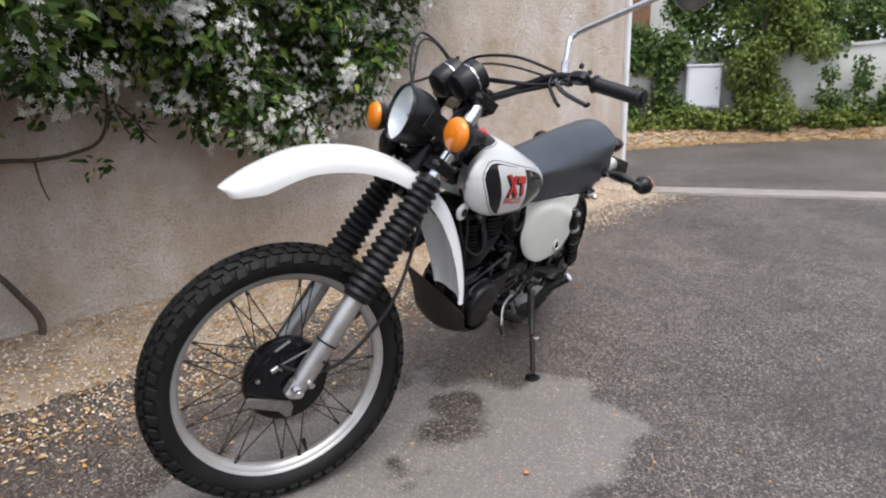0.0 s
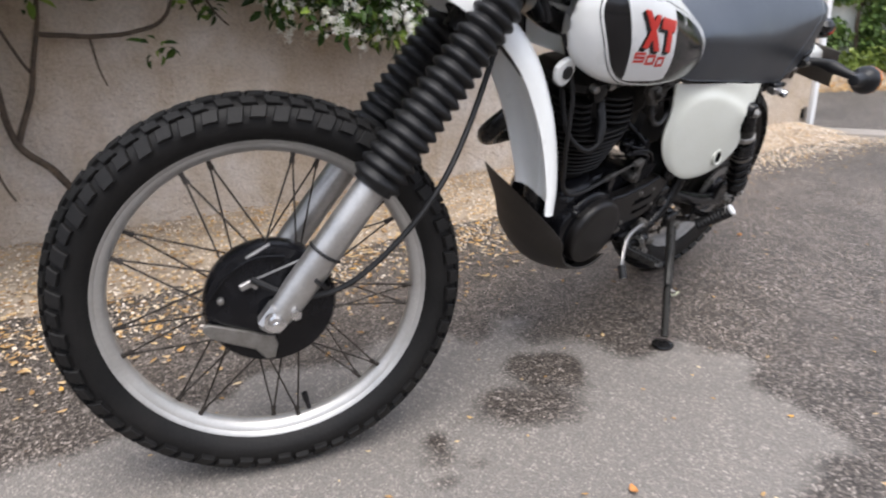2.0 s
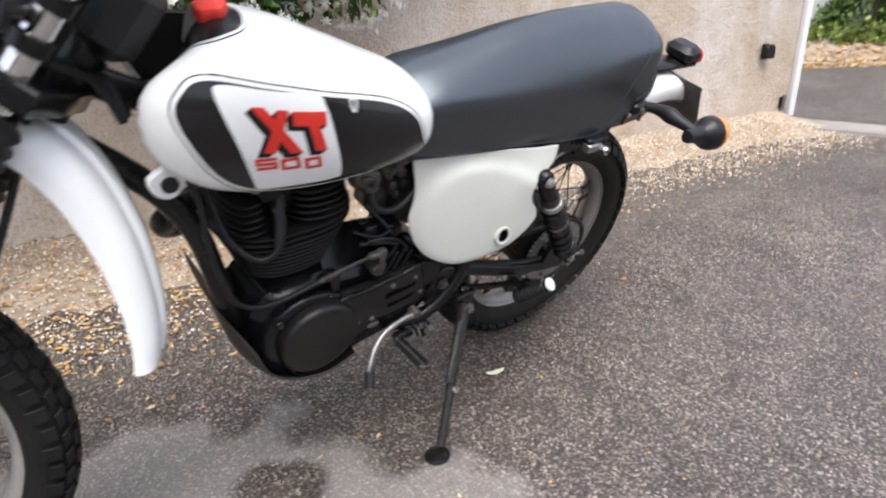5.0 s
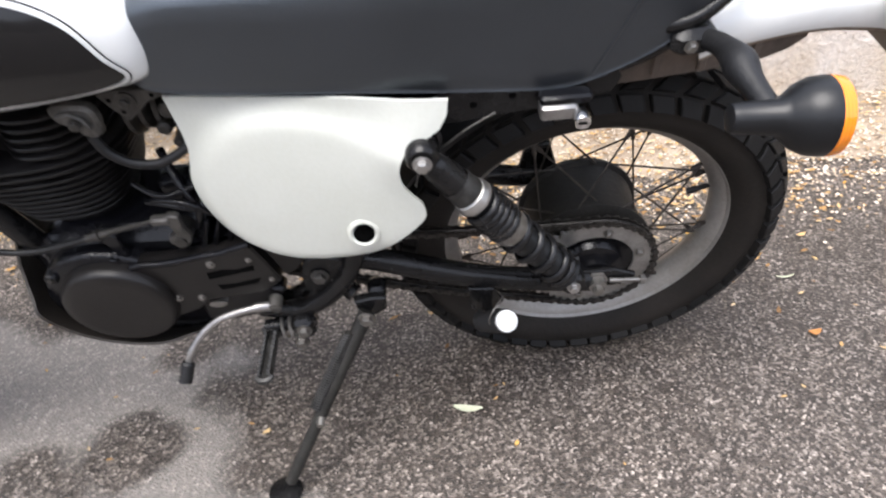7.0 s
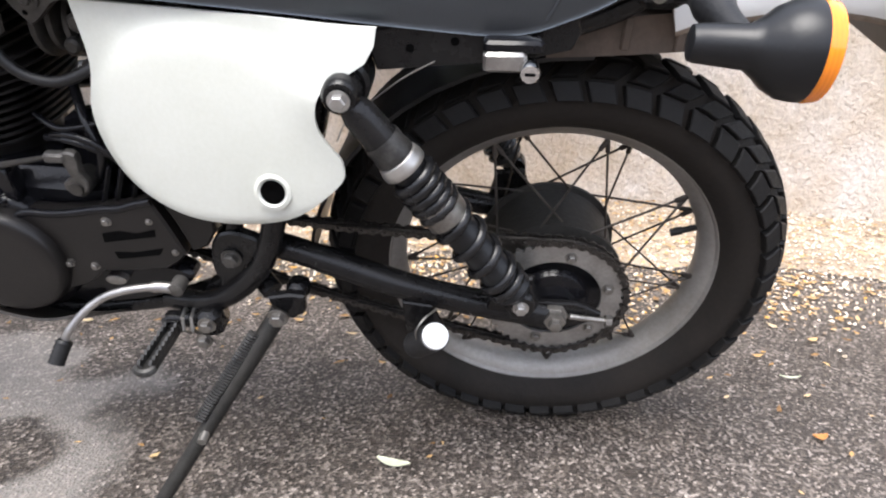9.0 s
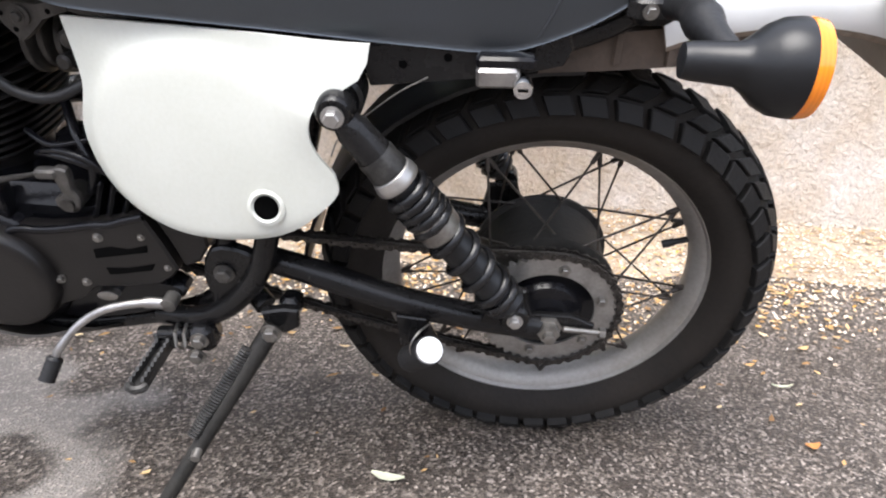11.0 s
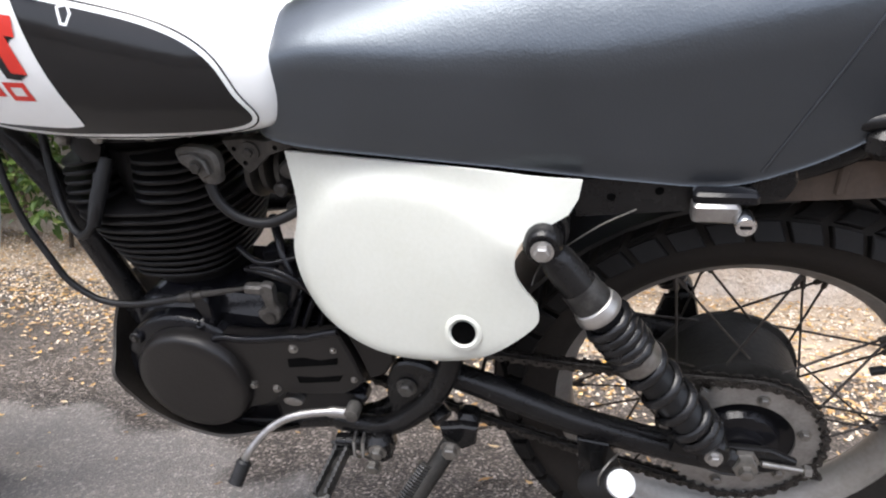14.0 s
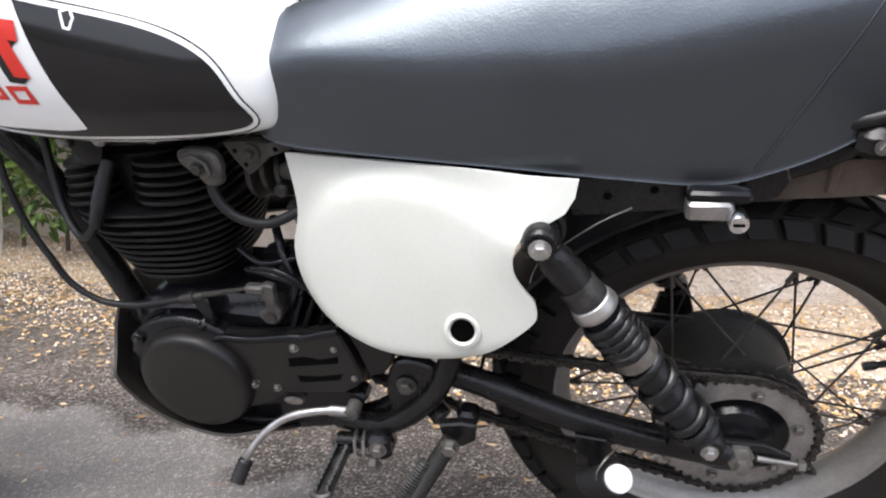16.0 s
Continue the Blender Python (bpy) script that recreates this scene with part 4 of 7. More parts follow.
    part("cable_guide", Shape().tube([(U + 0.027 * math.cos(a), -W0 + 0.027 * math.sin(a), 0.135) for a in (i * math.pi / 8 for i in range(16))], 0.003, 8, F, True), RUBBER, bike)


def indicator(name, m, stalk_m, stalk):
    """A round amber indicator; m: its z points the way the lens looks."""
    body = part(name, Shape().lathe([(0.012, -0.052), (0.017, -0.05), (0.022, -0.02), (0.030, -0.008), (0.038, 0.006), (0.041, 0.018), (0.041, 0.022)], 36, m), PLASTIC, bike, "black indicator with amber lens")
    part("lens", Shape().lathe([(0.0405, 0.022), (0.041, 0.028), (0.036, 0.036), (0.024, 0.042), (0.001, 0.045)], 36, m), AMBER, body, "amber ribbed lens")
    part("stalk", Shape().tube(spline(stalk, 4), 0.011, 14, stalk_m), RUBBER, body)


front_end()


def ring_fill(outline, depth, rings=10, back=0.004, front_only=False):
    """A closed outline in (x, z) filled with rings to its middle; depth(x, z) gives y."""
    n = len(outline)
    cx, cz = sum(p[0] for p in outline) / n, sum(p[1] for p in outline) / n
    s = Shape()
    rr = []
    for k in range(rings + 1):
        f = 1 - k / rings if k < rings else 0.004
        rr.append([(cx + (x - cx) * f, depth(cx + (x - cx) * f, cz + (z - cz) * f), cz + (z - cz) * f) for x, z in outline])
    if front_only:
        return s.rings(rr, None, False).add(rr[-1], [tuple(range(n))])
    edge = [(x, y + back * 0.4, z) for x, y, z in rr[0]]
    rear_ = [[(x, y + back, z) for x, y, z in r] for r in rr[::3]]
    return s.rings(rr[::-1] + [edge] + rear_, None, True)


def flat_spline(pts, k=5, loop=True):
    return [(p.x, p.z) for p in spline([(x, 0, z) for x, z in pts], k, loop)]


# ---- tank
MID = -0.031      # the upper works sit a little to the left of the wheels' plane
TANK = [(-0.990, 0.060, 0.546, 0.590), (-0.983, 0.086, 0.520, 0.613), (-0.958, 0.109, 0.488, 0.636), (-0.915, 0.127, 0.462, 0.655), (-0.85, 0.138, 0.447, 0.662), (-0.77, 0.141, 0.438, 0.643), (-0.69, 0.135, 0.433, 0.612),
        (-0.61, 0.121, 0.434, 0.578), (-0.555, 0.106, 0.437, 0.555), (-0.535, 0.094, 0.445, 0.541), (-0.524, 0.072, 0.462, 0.525)]


def tank_section(x, W, zb, zt):
    h = zt - zb
    half = [(0.0, zb + 0.012), (W * 0.55, zb + 0.004), (W * 0.86, zb + 0.006), (W * 0.985, zb + 0.05 * h / 0.2), (W, zb + 0.45 * h), (W * 0.93, zb + 0.68 * h), (W * 0.74, zb + 0.86 * h), (W * 0.42, zb + 0.965 * h), (0.0, zt)]
    pts = [(x, MID - p.x, p.z) for p in spline([(a, 0, b) for a, b in half], 4)]
    return pts + [(px, 2 * MID - py, pz) for px, py, pz in pts[-2:0:-1]]


def fine_sections(rows, k=4):
    vs = spline([(r[0], r[1], r[2]) for r in rows], k), spline([(r[0], r[3], 0) for r in rows], k)
    return [(a.x, a.y, a.z, b.y) for a, b in zip(*vs)]


from mathutils.bvhtree import BVHTree


def build_tank():
    s = Shape().rings([tank_section(*r) for r in fine_sections(TANK)])
    def notch(p):
        x, y, z = p
        side = max(0.0, 1 - ((y - MID) / 0.072) ** 2) if y < MID else 1.0 + min(1.0, (y - MID) / 0.03)
        k = side * max(0.0, min(1.0, (-0.86 - x) / 0.14))
        return (x + 0.085 * k, y, z - 0.012 * k)
    s.v = [notch(p) for p in s.v]
    tank = part("fuel_tank", s, WHITE, bike, "white fuel tank with black side panel", angle=60)
    tree = BVHTree.FromPolygons([Vector(v) for v in s.v], s.f)

    def skin(x, z, lift):
        hit, nrm, _, _ = tree.ray_cast(Vector((x, -1, z)), Vector((0, 1, 0)))
        return (hit.y if hit else -0.10) - lift

    def drawn_in(outline):
        """The front of the tank's markings is drawn back a little."""
        return [(-0.76 + (x + 0.76) * 0.955 if x < -0.76 else x, z + 0.004 * max(0.0, min(1.0, (-0.76 - x) / 0.15))) for x, z in outline]

    def decal(name, outline, lift, material, label="", rings=8, side=1):
        outline = drawn_in(outline)
        sh = ring_fill(outline, lambda x, z: skin(x, z, lift), rings, front_only=True)
        if side < 0:
            sh.v = [(x, 2 * MID - y, z) for x, y, z in sh.v]
        return part(name, sh, material, tank, label, angle=80)

    def band(name, outline, f0, f1, lift, material, side=1):
        outline = drawn_in(outline)
        n = len(outline)
        cx, cz = sum(p[0] for p in outline) / n, sum(p[1] for p in outline) / n
        rr = []
        for d in (f0, (f0 + f1) / 2, f1):
            ring = []
            for i, (x, z) in enumerate(outline):
                a, b = outline[i - 1], outline[(i + 1) % n]
                t = Vector((b[0] - a[0], b[1] - a[1])).normalized()
                nx, nz = -t.y, t.x
                if nx * (x - cx) + nz * (z - cz) < 0:
                    nx, nz = -nx, -nz
                px, pz = x + nx * d, z + nz * d
                y = skin(px, pz, lift)
                ring.append((px, y if side > 0 else 2 * MID - y, pz))
            rr.append(ring)
        part(name, Shape().rings(rr, None, False), material, tank, angle=80)

    panel = flat_spline([(-0.962, 0.570), (-0.948, 0.605), (-0.915, 0.617), (-0.84, 0.606), (-0.74, 0.584), (-0.645, 0.556), (-0.59, 0.525), (-0.566, 0.485), (-0.556, 0.456), (-0.60, 0.447), (-0.70, 0.449), (-0.80, 0.452), (-0.868, 0.462), (-0.92, 0.496)], 6)
    for side in (1, -1):
        decal("side_panel", panel, 0.0012, BLACKGLOSS, "gloss black side panel", 10, side)
        band("pinstripe", panel, 0.0045, 0.0062, 0.0010, BLACKGLOSS, side)
        band("white_line", panel, 0.0, 0.0045, 0.0009, WHITE, side)

    def dense(poly, n=4):
        out = []
        for i, p in enumerate(poly):
            r = poly[(i + 1) % len(poly)]
            out += [(p[0] + (r[0] - p[0]) * j / n, p[1] + (r[1] - p[1]) * j / n) for j in range(n)]
        return out
    plate = flat_spline([(-0.916, 0.600), (-0.904, 0.6135), (-0.842, 0.605), (-0.778, 0.594), (-0.764, 0.582), (-0.748, 0.53), (-0.731, 0.470), (-0.739, 0.459), (-0.80, 0.459), (-0.856, 0.461), (-0.868, 0.473), (-0.892, 0.535)], 4)
    decal("emblem_plate", plate, 0.0022, WHITE, "white emblem plate", 8)
    # crossed strokes and hammer-shaped mark in red over a black shadow, and three small red frames below
    def stroke(name, pts, lift, mat):
        decal(name, dense(pts), lift, mat, rings=4)
    X = [[(-0.875, 0.590), (-0.857, 0.588), (-0.801, 0.520), (-0.821, 0.522)], [(-0.839, 0.584), (-0.823, 0.581), (-0.843, 0.525), (-0.860, 0.527)]]
    T = [[(-0.818, 0.580), (-0.765, 0.573), (-0.765, 0.554), (-0.817, 0.561)], [(-0.795, 0.561), (-0.777, 0.558), (-0.763, 0.518), (-0.782, 0.520)]]
    for g in X + T:
        for k in range(1, 4):
            stroke("shadow_stroke", [(x - 0.0030 * k, z - 0.0020 * k) for x, z in g], 0.0026 + 0.0001 * (4 - k), BLACKGLOSS)
    for g in X:
        stroke("red_stroke", g, 0.0034, RED)
    for g in T:
        stroke("red_stroke", g, 0.0037, RED)
    for i in range(3):
        x0 = -0.868 + 0.0365 * i
        w, t, zb, zt = 0.031 - 0.002 * i, 0.0052, 0.4985 - 0.0042 * i, 0.5185 - 0.0042 * i
        sl = 0.25
        def bar(ax, bx, az, bz):
            sh = lambda z: -(z - zb) * sl
            stroke("red_bar", [(x0 + ax + sh(az), az), (x0 + bx + sh(az), az), (x0 + bx + sh(bz), bz), (x0 + ax + sh(bz), bz)], 0.0028 + 0.0002 * (i % 2), RED)
        bar(0, w, zt - t, zt)
        bar(0, w, zb, zb + t)
        if i == 0:
            bar(0, t * 1.2, (zb + zt) / 2, zt - t)
            bar(w - t * 1.2, w, zb + t, (zb + zt) / 2)
            bar(0, w, (zb + zt) / 2 - t / 2, (zb + zt) / 2 + t / 2)
        else:
            bar(0, t * 1.2, zb + t, zt - t)
            bar(w - t * 1.2, w, zb + t, zt - t)
    # chipped mark on the panel
    chip = [(-0.722, 0.578), (-0.712, 0.580), (-0.708, 0.571), (-0.712, 0.561), (-0.718, 0.563)]
    band("paint_chip", dense(chip, 3), -0.002, 0.0005, 0.0018, WHITE)
    # black surround on the top, cap, front tab
    def top_skin(x, y, lift):
        hit, nrm, _, _ = tree.ray_cast(Vector((x, y, 1)), Vector((0, 0, -1)))
        return (hit.z if hit else 0.55) + lift
    o = flat_spline([(-0.914, -0.044), (-0.905, -0.053), (-0.88, -0.058), (-0.845, -0.045), (-0.828, 0.0), (-0.845, 0.045), (-0.88, 0.058), (-0.905, 0.053), (-0.914, 0.044), (-0.885, 0.0)], 4)
    for grow, lift, mat, nm, lab in ((1.10, 0.0008, BLACKGLOSS, "surround_line", ""), (1.07, 0.0014, WHITE, "surround_edge", ""), (1.0, 0.002, BLACKPAINT, "filler_surround", "black filler surround")):
        rr = []
        for k in range(7):
            f = (1 - k / 6.2) * grow
            rr.append([(-0.878 + (x + 0.878) * f, MID + y * f, top_skin(-0.878 + (x + 0.878) * f, MID + y * f, lift)) for x, y in o])
        part(nm, Shape().rings(rr, None, False).add(rr[-1], [tuple(range(len(o)))]), mat, tank, lab, angle=80)
    # the hollow round the steering head is black
    strips = []
    for r in fine_sections(TANK):
        if r[0] > -0.872:
            break
        sec = tank_section(*r)
        top = len(sec) // 2
        room = (-0.868 - r[0]) / 0.010
        keep = sec[top - int(max(1, min(4, room))):top + 1 + int(max(1, min(9, room * 2)))]
        keep = [keep[0]] * (14 - len(keep)) + keep
        outer = [Vector(notch(p)) + Vector((-0.0016, 0, 0.0016)) for p in keep]
        inner = [Vector(notch(p)) + Vector((0.0008, 0, -0.0008)) for p in keep[::-1]]
        strips.append(outer + inner)
    part("tank_hollow", Shape().rings(strips), BLACKPAINT, tank, "black painted hollow at the steering head", angle=60)
    C = aim((-0.864, MID, 0.652), (-0.16, 0, 1))
    teeth = []
    for i in range(60):
        r = 0.0195 + 0.0035 * (0.5 + 0.5 * math.tanh(3 * math.sin(i * math.pi / 30 * 5)))
        teeth.append((r * math.cos(i * math.pi / 30), r * math.sin(i * math.pi / 30)))
    cap = Shape().rings([[(x * f, y * f, h) for x, y in teeth] for f, h in ((0.9, 0.0), (1.0, 0.005), (1.0, 0.017), (0.93, 0.021), (0.4, 0.023), (0.05, 0.023))], C)
    part("filler_cap", cap, REDCAP, tank, "red scalloped filler cap")
    tab = Shape().prism(flat_spline([(-0.985, 0.475), (-0.955, 0.492), (-0.935, 0.468), (-0.95, 0.440), (-0.975, 0.446)], 3), -0.096, -0.108, 0.003)
    tab_ob = part("mount_tab", tab, WHITE, tank, "painted tank mounting lug")
    part("mount_rubber", Shape().lathe([(0.012, 0), (0.012, 0.005), (0.007, 0.006)], 20, Matrix.Translation((-0.958, -0.107, 0.465)) @ ALONG_Y), RUBBER, tab_ob)


build_tank()


# ---- seat
SEAT = [(-0.572, 0.060, 0.436, 0.515), (-0.563, 0.082, 0.428, 0.538), (-0.52, 0.095, 0.421, 0.557), (-0.42, 0.102, 0.4145, 0.580), (-0.30, 0.107, 0.407, 0.607), (-0.18, 0.109, 0.397, 0.622), (-0.09, 0.109, 0.393, 0.627), (-0.03, 0.109, 0.411, 0.627),
        (0.015, 0.108, 0.434, 0.627), (0.050, 0.105, 0.460, 0.621), (0.068, 0.097, 0.479, 0.611), (0.079, 0.078, 0.496, 0.588), (0.083, 0.05, 0.512, 0.570)]


def seat_section(x, W, zb, zt):
    h = zt - zb
    # height of the rounded edge between flank and top, as a share of the depth
    f = float(np.interp(x, (-0.57, -0.50, -0.37, -0.23, -0.15, -0.09, -0.03, 0.08), (0.70, 0.72, 0.60, 0.56, 0.60, 0.645, 0.67, 0.70)))
    g = 1 - f - 0.035
    half = [(0.0, zb + 0.006), (W * 0.90, zb), (W * 0.985, zb + 0.006), (W * 1.0, zb + 0.22 * h), (W * 1.0, zb + (f - 0.20) * h), (W * 0.985, zb + (f - 0.075) * h), (W * 0.91, zb + (f + 0.035) * h), (W * 0.68, zb + (f + 0.035 + 0.44 * g) * h), (W * 0.34, zb + (f + 0.035 + 0.84 * g) * h), (0, zt)]
    pts = [(x, MID * 0.8 - p.x, p.z) for p in spline([(a, 0, b) for a, b in half], 4)]
    return pts + [(px, MID * 1.6 - py, pz) for px, py, pz in pts[-2:0:-1]]


def build_seat():
    s = Shape().rings([seat_section(*r) for r in fine_sections(SEAT, 5)])
    seat = part("seat", s, VINYL, bike, "black grained vinyl dual seat", angle=70)
    tree = BVHTree.FromPolygons([Vector(v) for v in s.v], s.f)
    for sg in (-1, 1):
        pts = []
        for i in range(26):
            f = i / 25
            x, z = -0.058 + 0.092 * f, 0.408 + 0.19 * f
            hit, nrm, _, _ = tree.ray_cast(Vector((x, sg * 1.0, z)), Vector((0, -sg, 0)))
            if hit:
                pts.append(hit + nrm * 0.0002)
        part("stitched_seam", Shape().tube(pts, 0.0018, 6), VINYL, seat)
    # trim piping under the lip and pan
    pan = Shape().rings([[(x, MID * 0.8 + k * w, zb + h) for k, h in ((-0.88, 0.004), (0.88, 0.004), (0.85, -0.010), (-0.85, -0.010))] for x, w, zb, zt in SEAT[1:10]])
    part("seat_pan", pan, BLACKPAINT, seat)


build_seat()


# ---- side covers
COVER_OUT = [(-0.543, 0.409), (-0.43, 0.4075), (-0.32, 0.4055), (-0.219, 0.404), (-0.222, 0.387), (-0.231, 0.372), (-0.258, 0.361), (-0.279, 0.338), (-0.280, 0.306), (-0.259, 0.276), (-0.258, 0.253), (-0.284, 0.225), (-0.312, 0.203), (-0.345, 0.189), (-0.397, 0.181), (-0.44, 0.184), (-0.470, 0.193), (-0.502, 0.210), (-0.524, 0.232), (-0.540, 0.263), (-0.545, 0.299), (-0.535, 0.346)]


def build_covers():
    dense = []
    for p, r in zip(COVER_OUT[:5], COVER_OUT[1:6]):
        dense += [(p[0] + (r[0] - p[0]) * j / 4, p[1] + (r[1] - p[1]) * j / 4) for j in range(4)]
    dense += flat_spline(COVER_OUT[5:10], 6, False)[:-1] + flat_spline(COVER_OUT[9:] + COVER_OUT[:1], 5, False)[:-1]

    def depth(x, z):
        base = -0.112 - 0.14 * (x + 0.53) - 0.18 * (0.41 - z)
        d = math.hypot((x + 0.424) * (0.93 if x < -0.424 else 0.55), z - 0.283)
        raised = 0.009 / (1 + math.exp((d - 0.1035) / 0.0034))
        dome = 0.008 * max(0.0, 1 - (d / 0.12) ** 2)
        # swelling that makes room for the shock mount
        sw = math.exp(-(((x + 0.262) / 0.045) ** 2 + ((z - 0.352) / 0.05) ** 2)) * 0.014
        # rolled edge
        return base - raised - dome - sw + 0.007
    for side, name in ((1, "side_cover"), (-1, "side_cover")):
        s = ring_fill(dense, depth, 26, 0.004)
        if side < 0:
            s.v = [(x, -y, z) for x, y, z in s.v]
        c = part(name, s, COVER, bike, "ivory white plastic side cover", angle=55)
        y = depth(-0.338, 0.232)
        m = Matrix.Translation((-0.338, side * y, 0.232)) @ (ALONG_Y if side > 0 else Matrix.Rotation(radians(-90), 4, "X")) @ Matrix.Rotation(radians(-15), 4, "X")
        part("hole_collar", Shape().lathe([(0.0215, -0.004), (0.0205, 0.0035), (0.0165, 0.0048), (0.0135, 0.002), (0.013, -0.002)], 32, m, False), COVER, c)
        # the hole's shade is a near-black disc set in the collar
        part("hole_bottom", Shape().lathe([(0.0137, 0.0030), (0.001, 0.0030)], 28, m), HOLESHADE, c, "near-black disc painting the shade in the fixing hole")


build_covers()


# ---- rear: shocks, swing arm, chain, tail
def shock(side):
    y0, y1 = side * 0.170, side * 0.160
    top, bot = Vector((-0.254, y0, 0.345)), Vector((-0.058, y1, 0.072))
    d = (bot - top)
    L = d.length
    m = aim(top, d) @ Matrix.Diagonal((0.9, 0.9, 1, 1))
    outward = ALONG_Y if side < 0 else Matrix.Rotation(radians(-90), 4, "X")
    body = Shape().lathe([(0.006, 0.0), (0.016, 0.014), (0.0205, 0.026), (0.0225, 0.085), (0.0225, 0.09)], 28, m)
    body.lathe([(0.016, -0.02), (0.0195, -0.014), (0.0195, 0.008), (0.016, 0.013)], 28, Matrix.Translation(top) @ outward)
    sh = part("shock_absorber", body, BLACKPAINT, bike, "black coil-over rear shock absorber")
    part("worn_collar", Shape().lathe([(0.0226, 0.060), (0.0236, 0.064), (0.0232, 0.074), (0.0245, 0.079), (0.0245, 0.086)], 28, m, False), WORN, sh, "chipped and scuffed collar")
    part("preload_ring", Shape().lathe([(0.0225, 0.086), (0.026, 0.088), (0.0285, 0.096), (0.0285, 0.101), (0.027, 0.103)], 28, m), ALU, sh, "bare alloy preload ring")
    part("damper", Shape().lathe([(0.0205, 0.10), (0.0215, 0.16), (0.0235, 0.165), (0.0235, L - 0.035), (0.027, L - 0.03), (0.029, L - 0.022), (0.014, L - 0.004)], 24, m), PLASTIC, sh)
    # progressive coil
    turns, n = 10.0, 180
    pts, a = [], 0.0
    for i in range(n + 1):
        f = i / n
        pts.append((0.0265 * math.cos(a), 0.0265 * math.sin(a), 0.112 + (L - 0.142) * f))
        a += 2 * math.pi * turns / n * (1.75 if f < 0.26 else (0.62 if f < 0.9 else 1.3))
    part("coil_spring", Shape().tube(pts, 0.0058, 10, m), SPRING, sh, "satin black coil spring")
    part("lower_eye", Shape().lathe([(0.018, -0.014), (0.019, -0.01), (0.019, 0.012), (0.016, 0.016)], 24, Matrix.Translation(bot) @ outward), BLACKPAINT, sh)
    part("label_sleeve", Shape().lathe([(0.0285, 0.155), (0.0288, 0.157), (0.0288, 0.18), (0.0285, 0.182)], 20, m, False), STEEL, sh)
    for p, s in ((top, 0.0085), (bot, 0.0075)):
        bolt(sh, p + Vector((0, side * 0.016, 0)), (0, side, 0), s, "mount_bolt", ALU)


shock(-1)
shock(1)


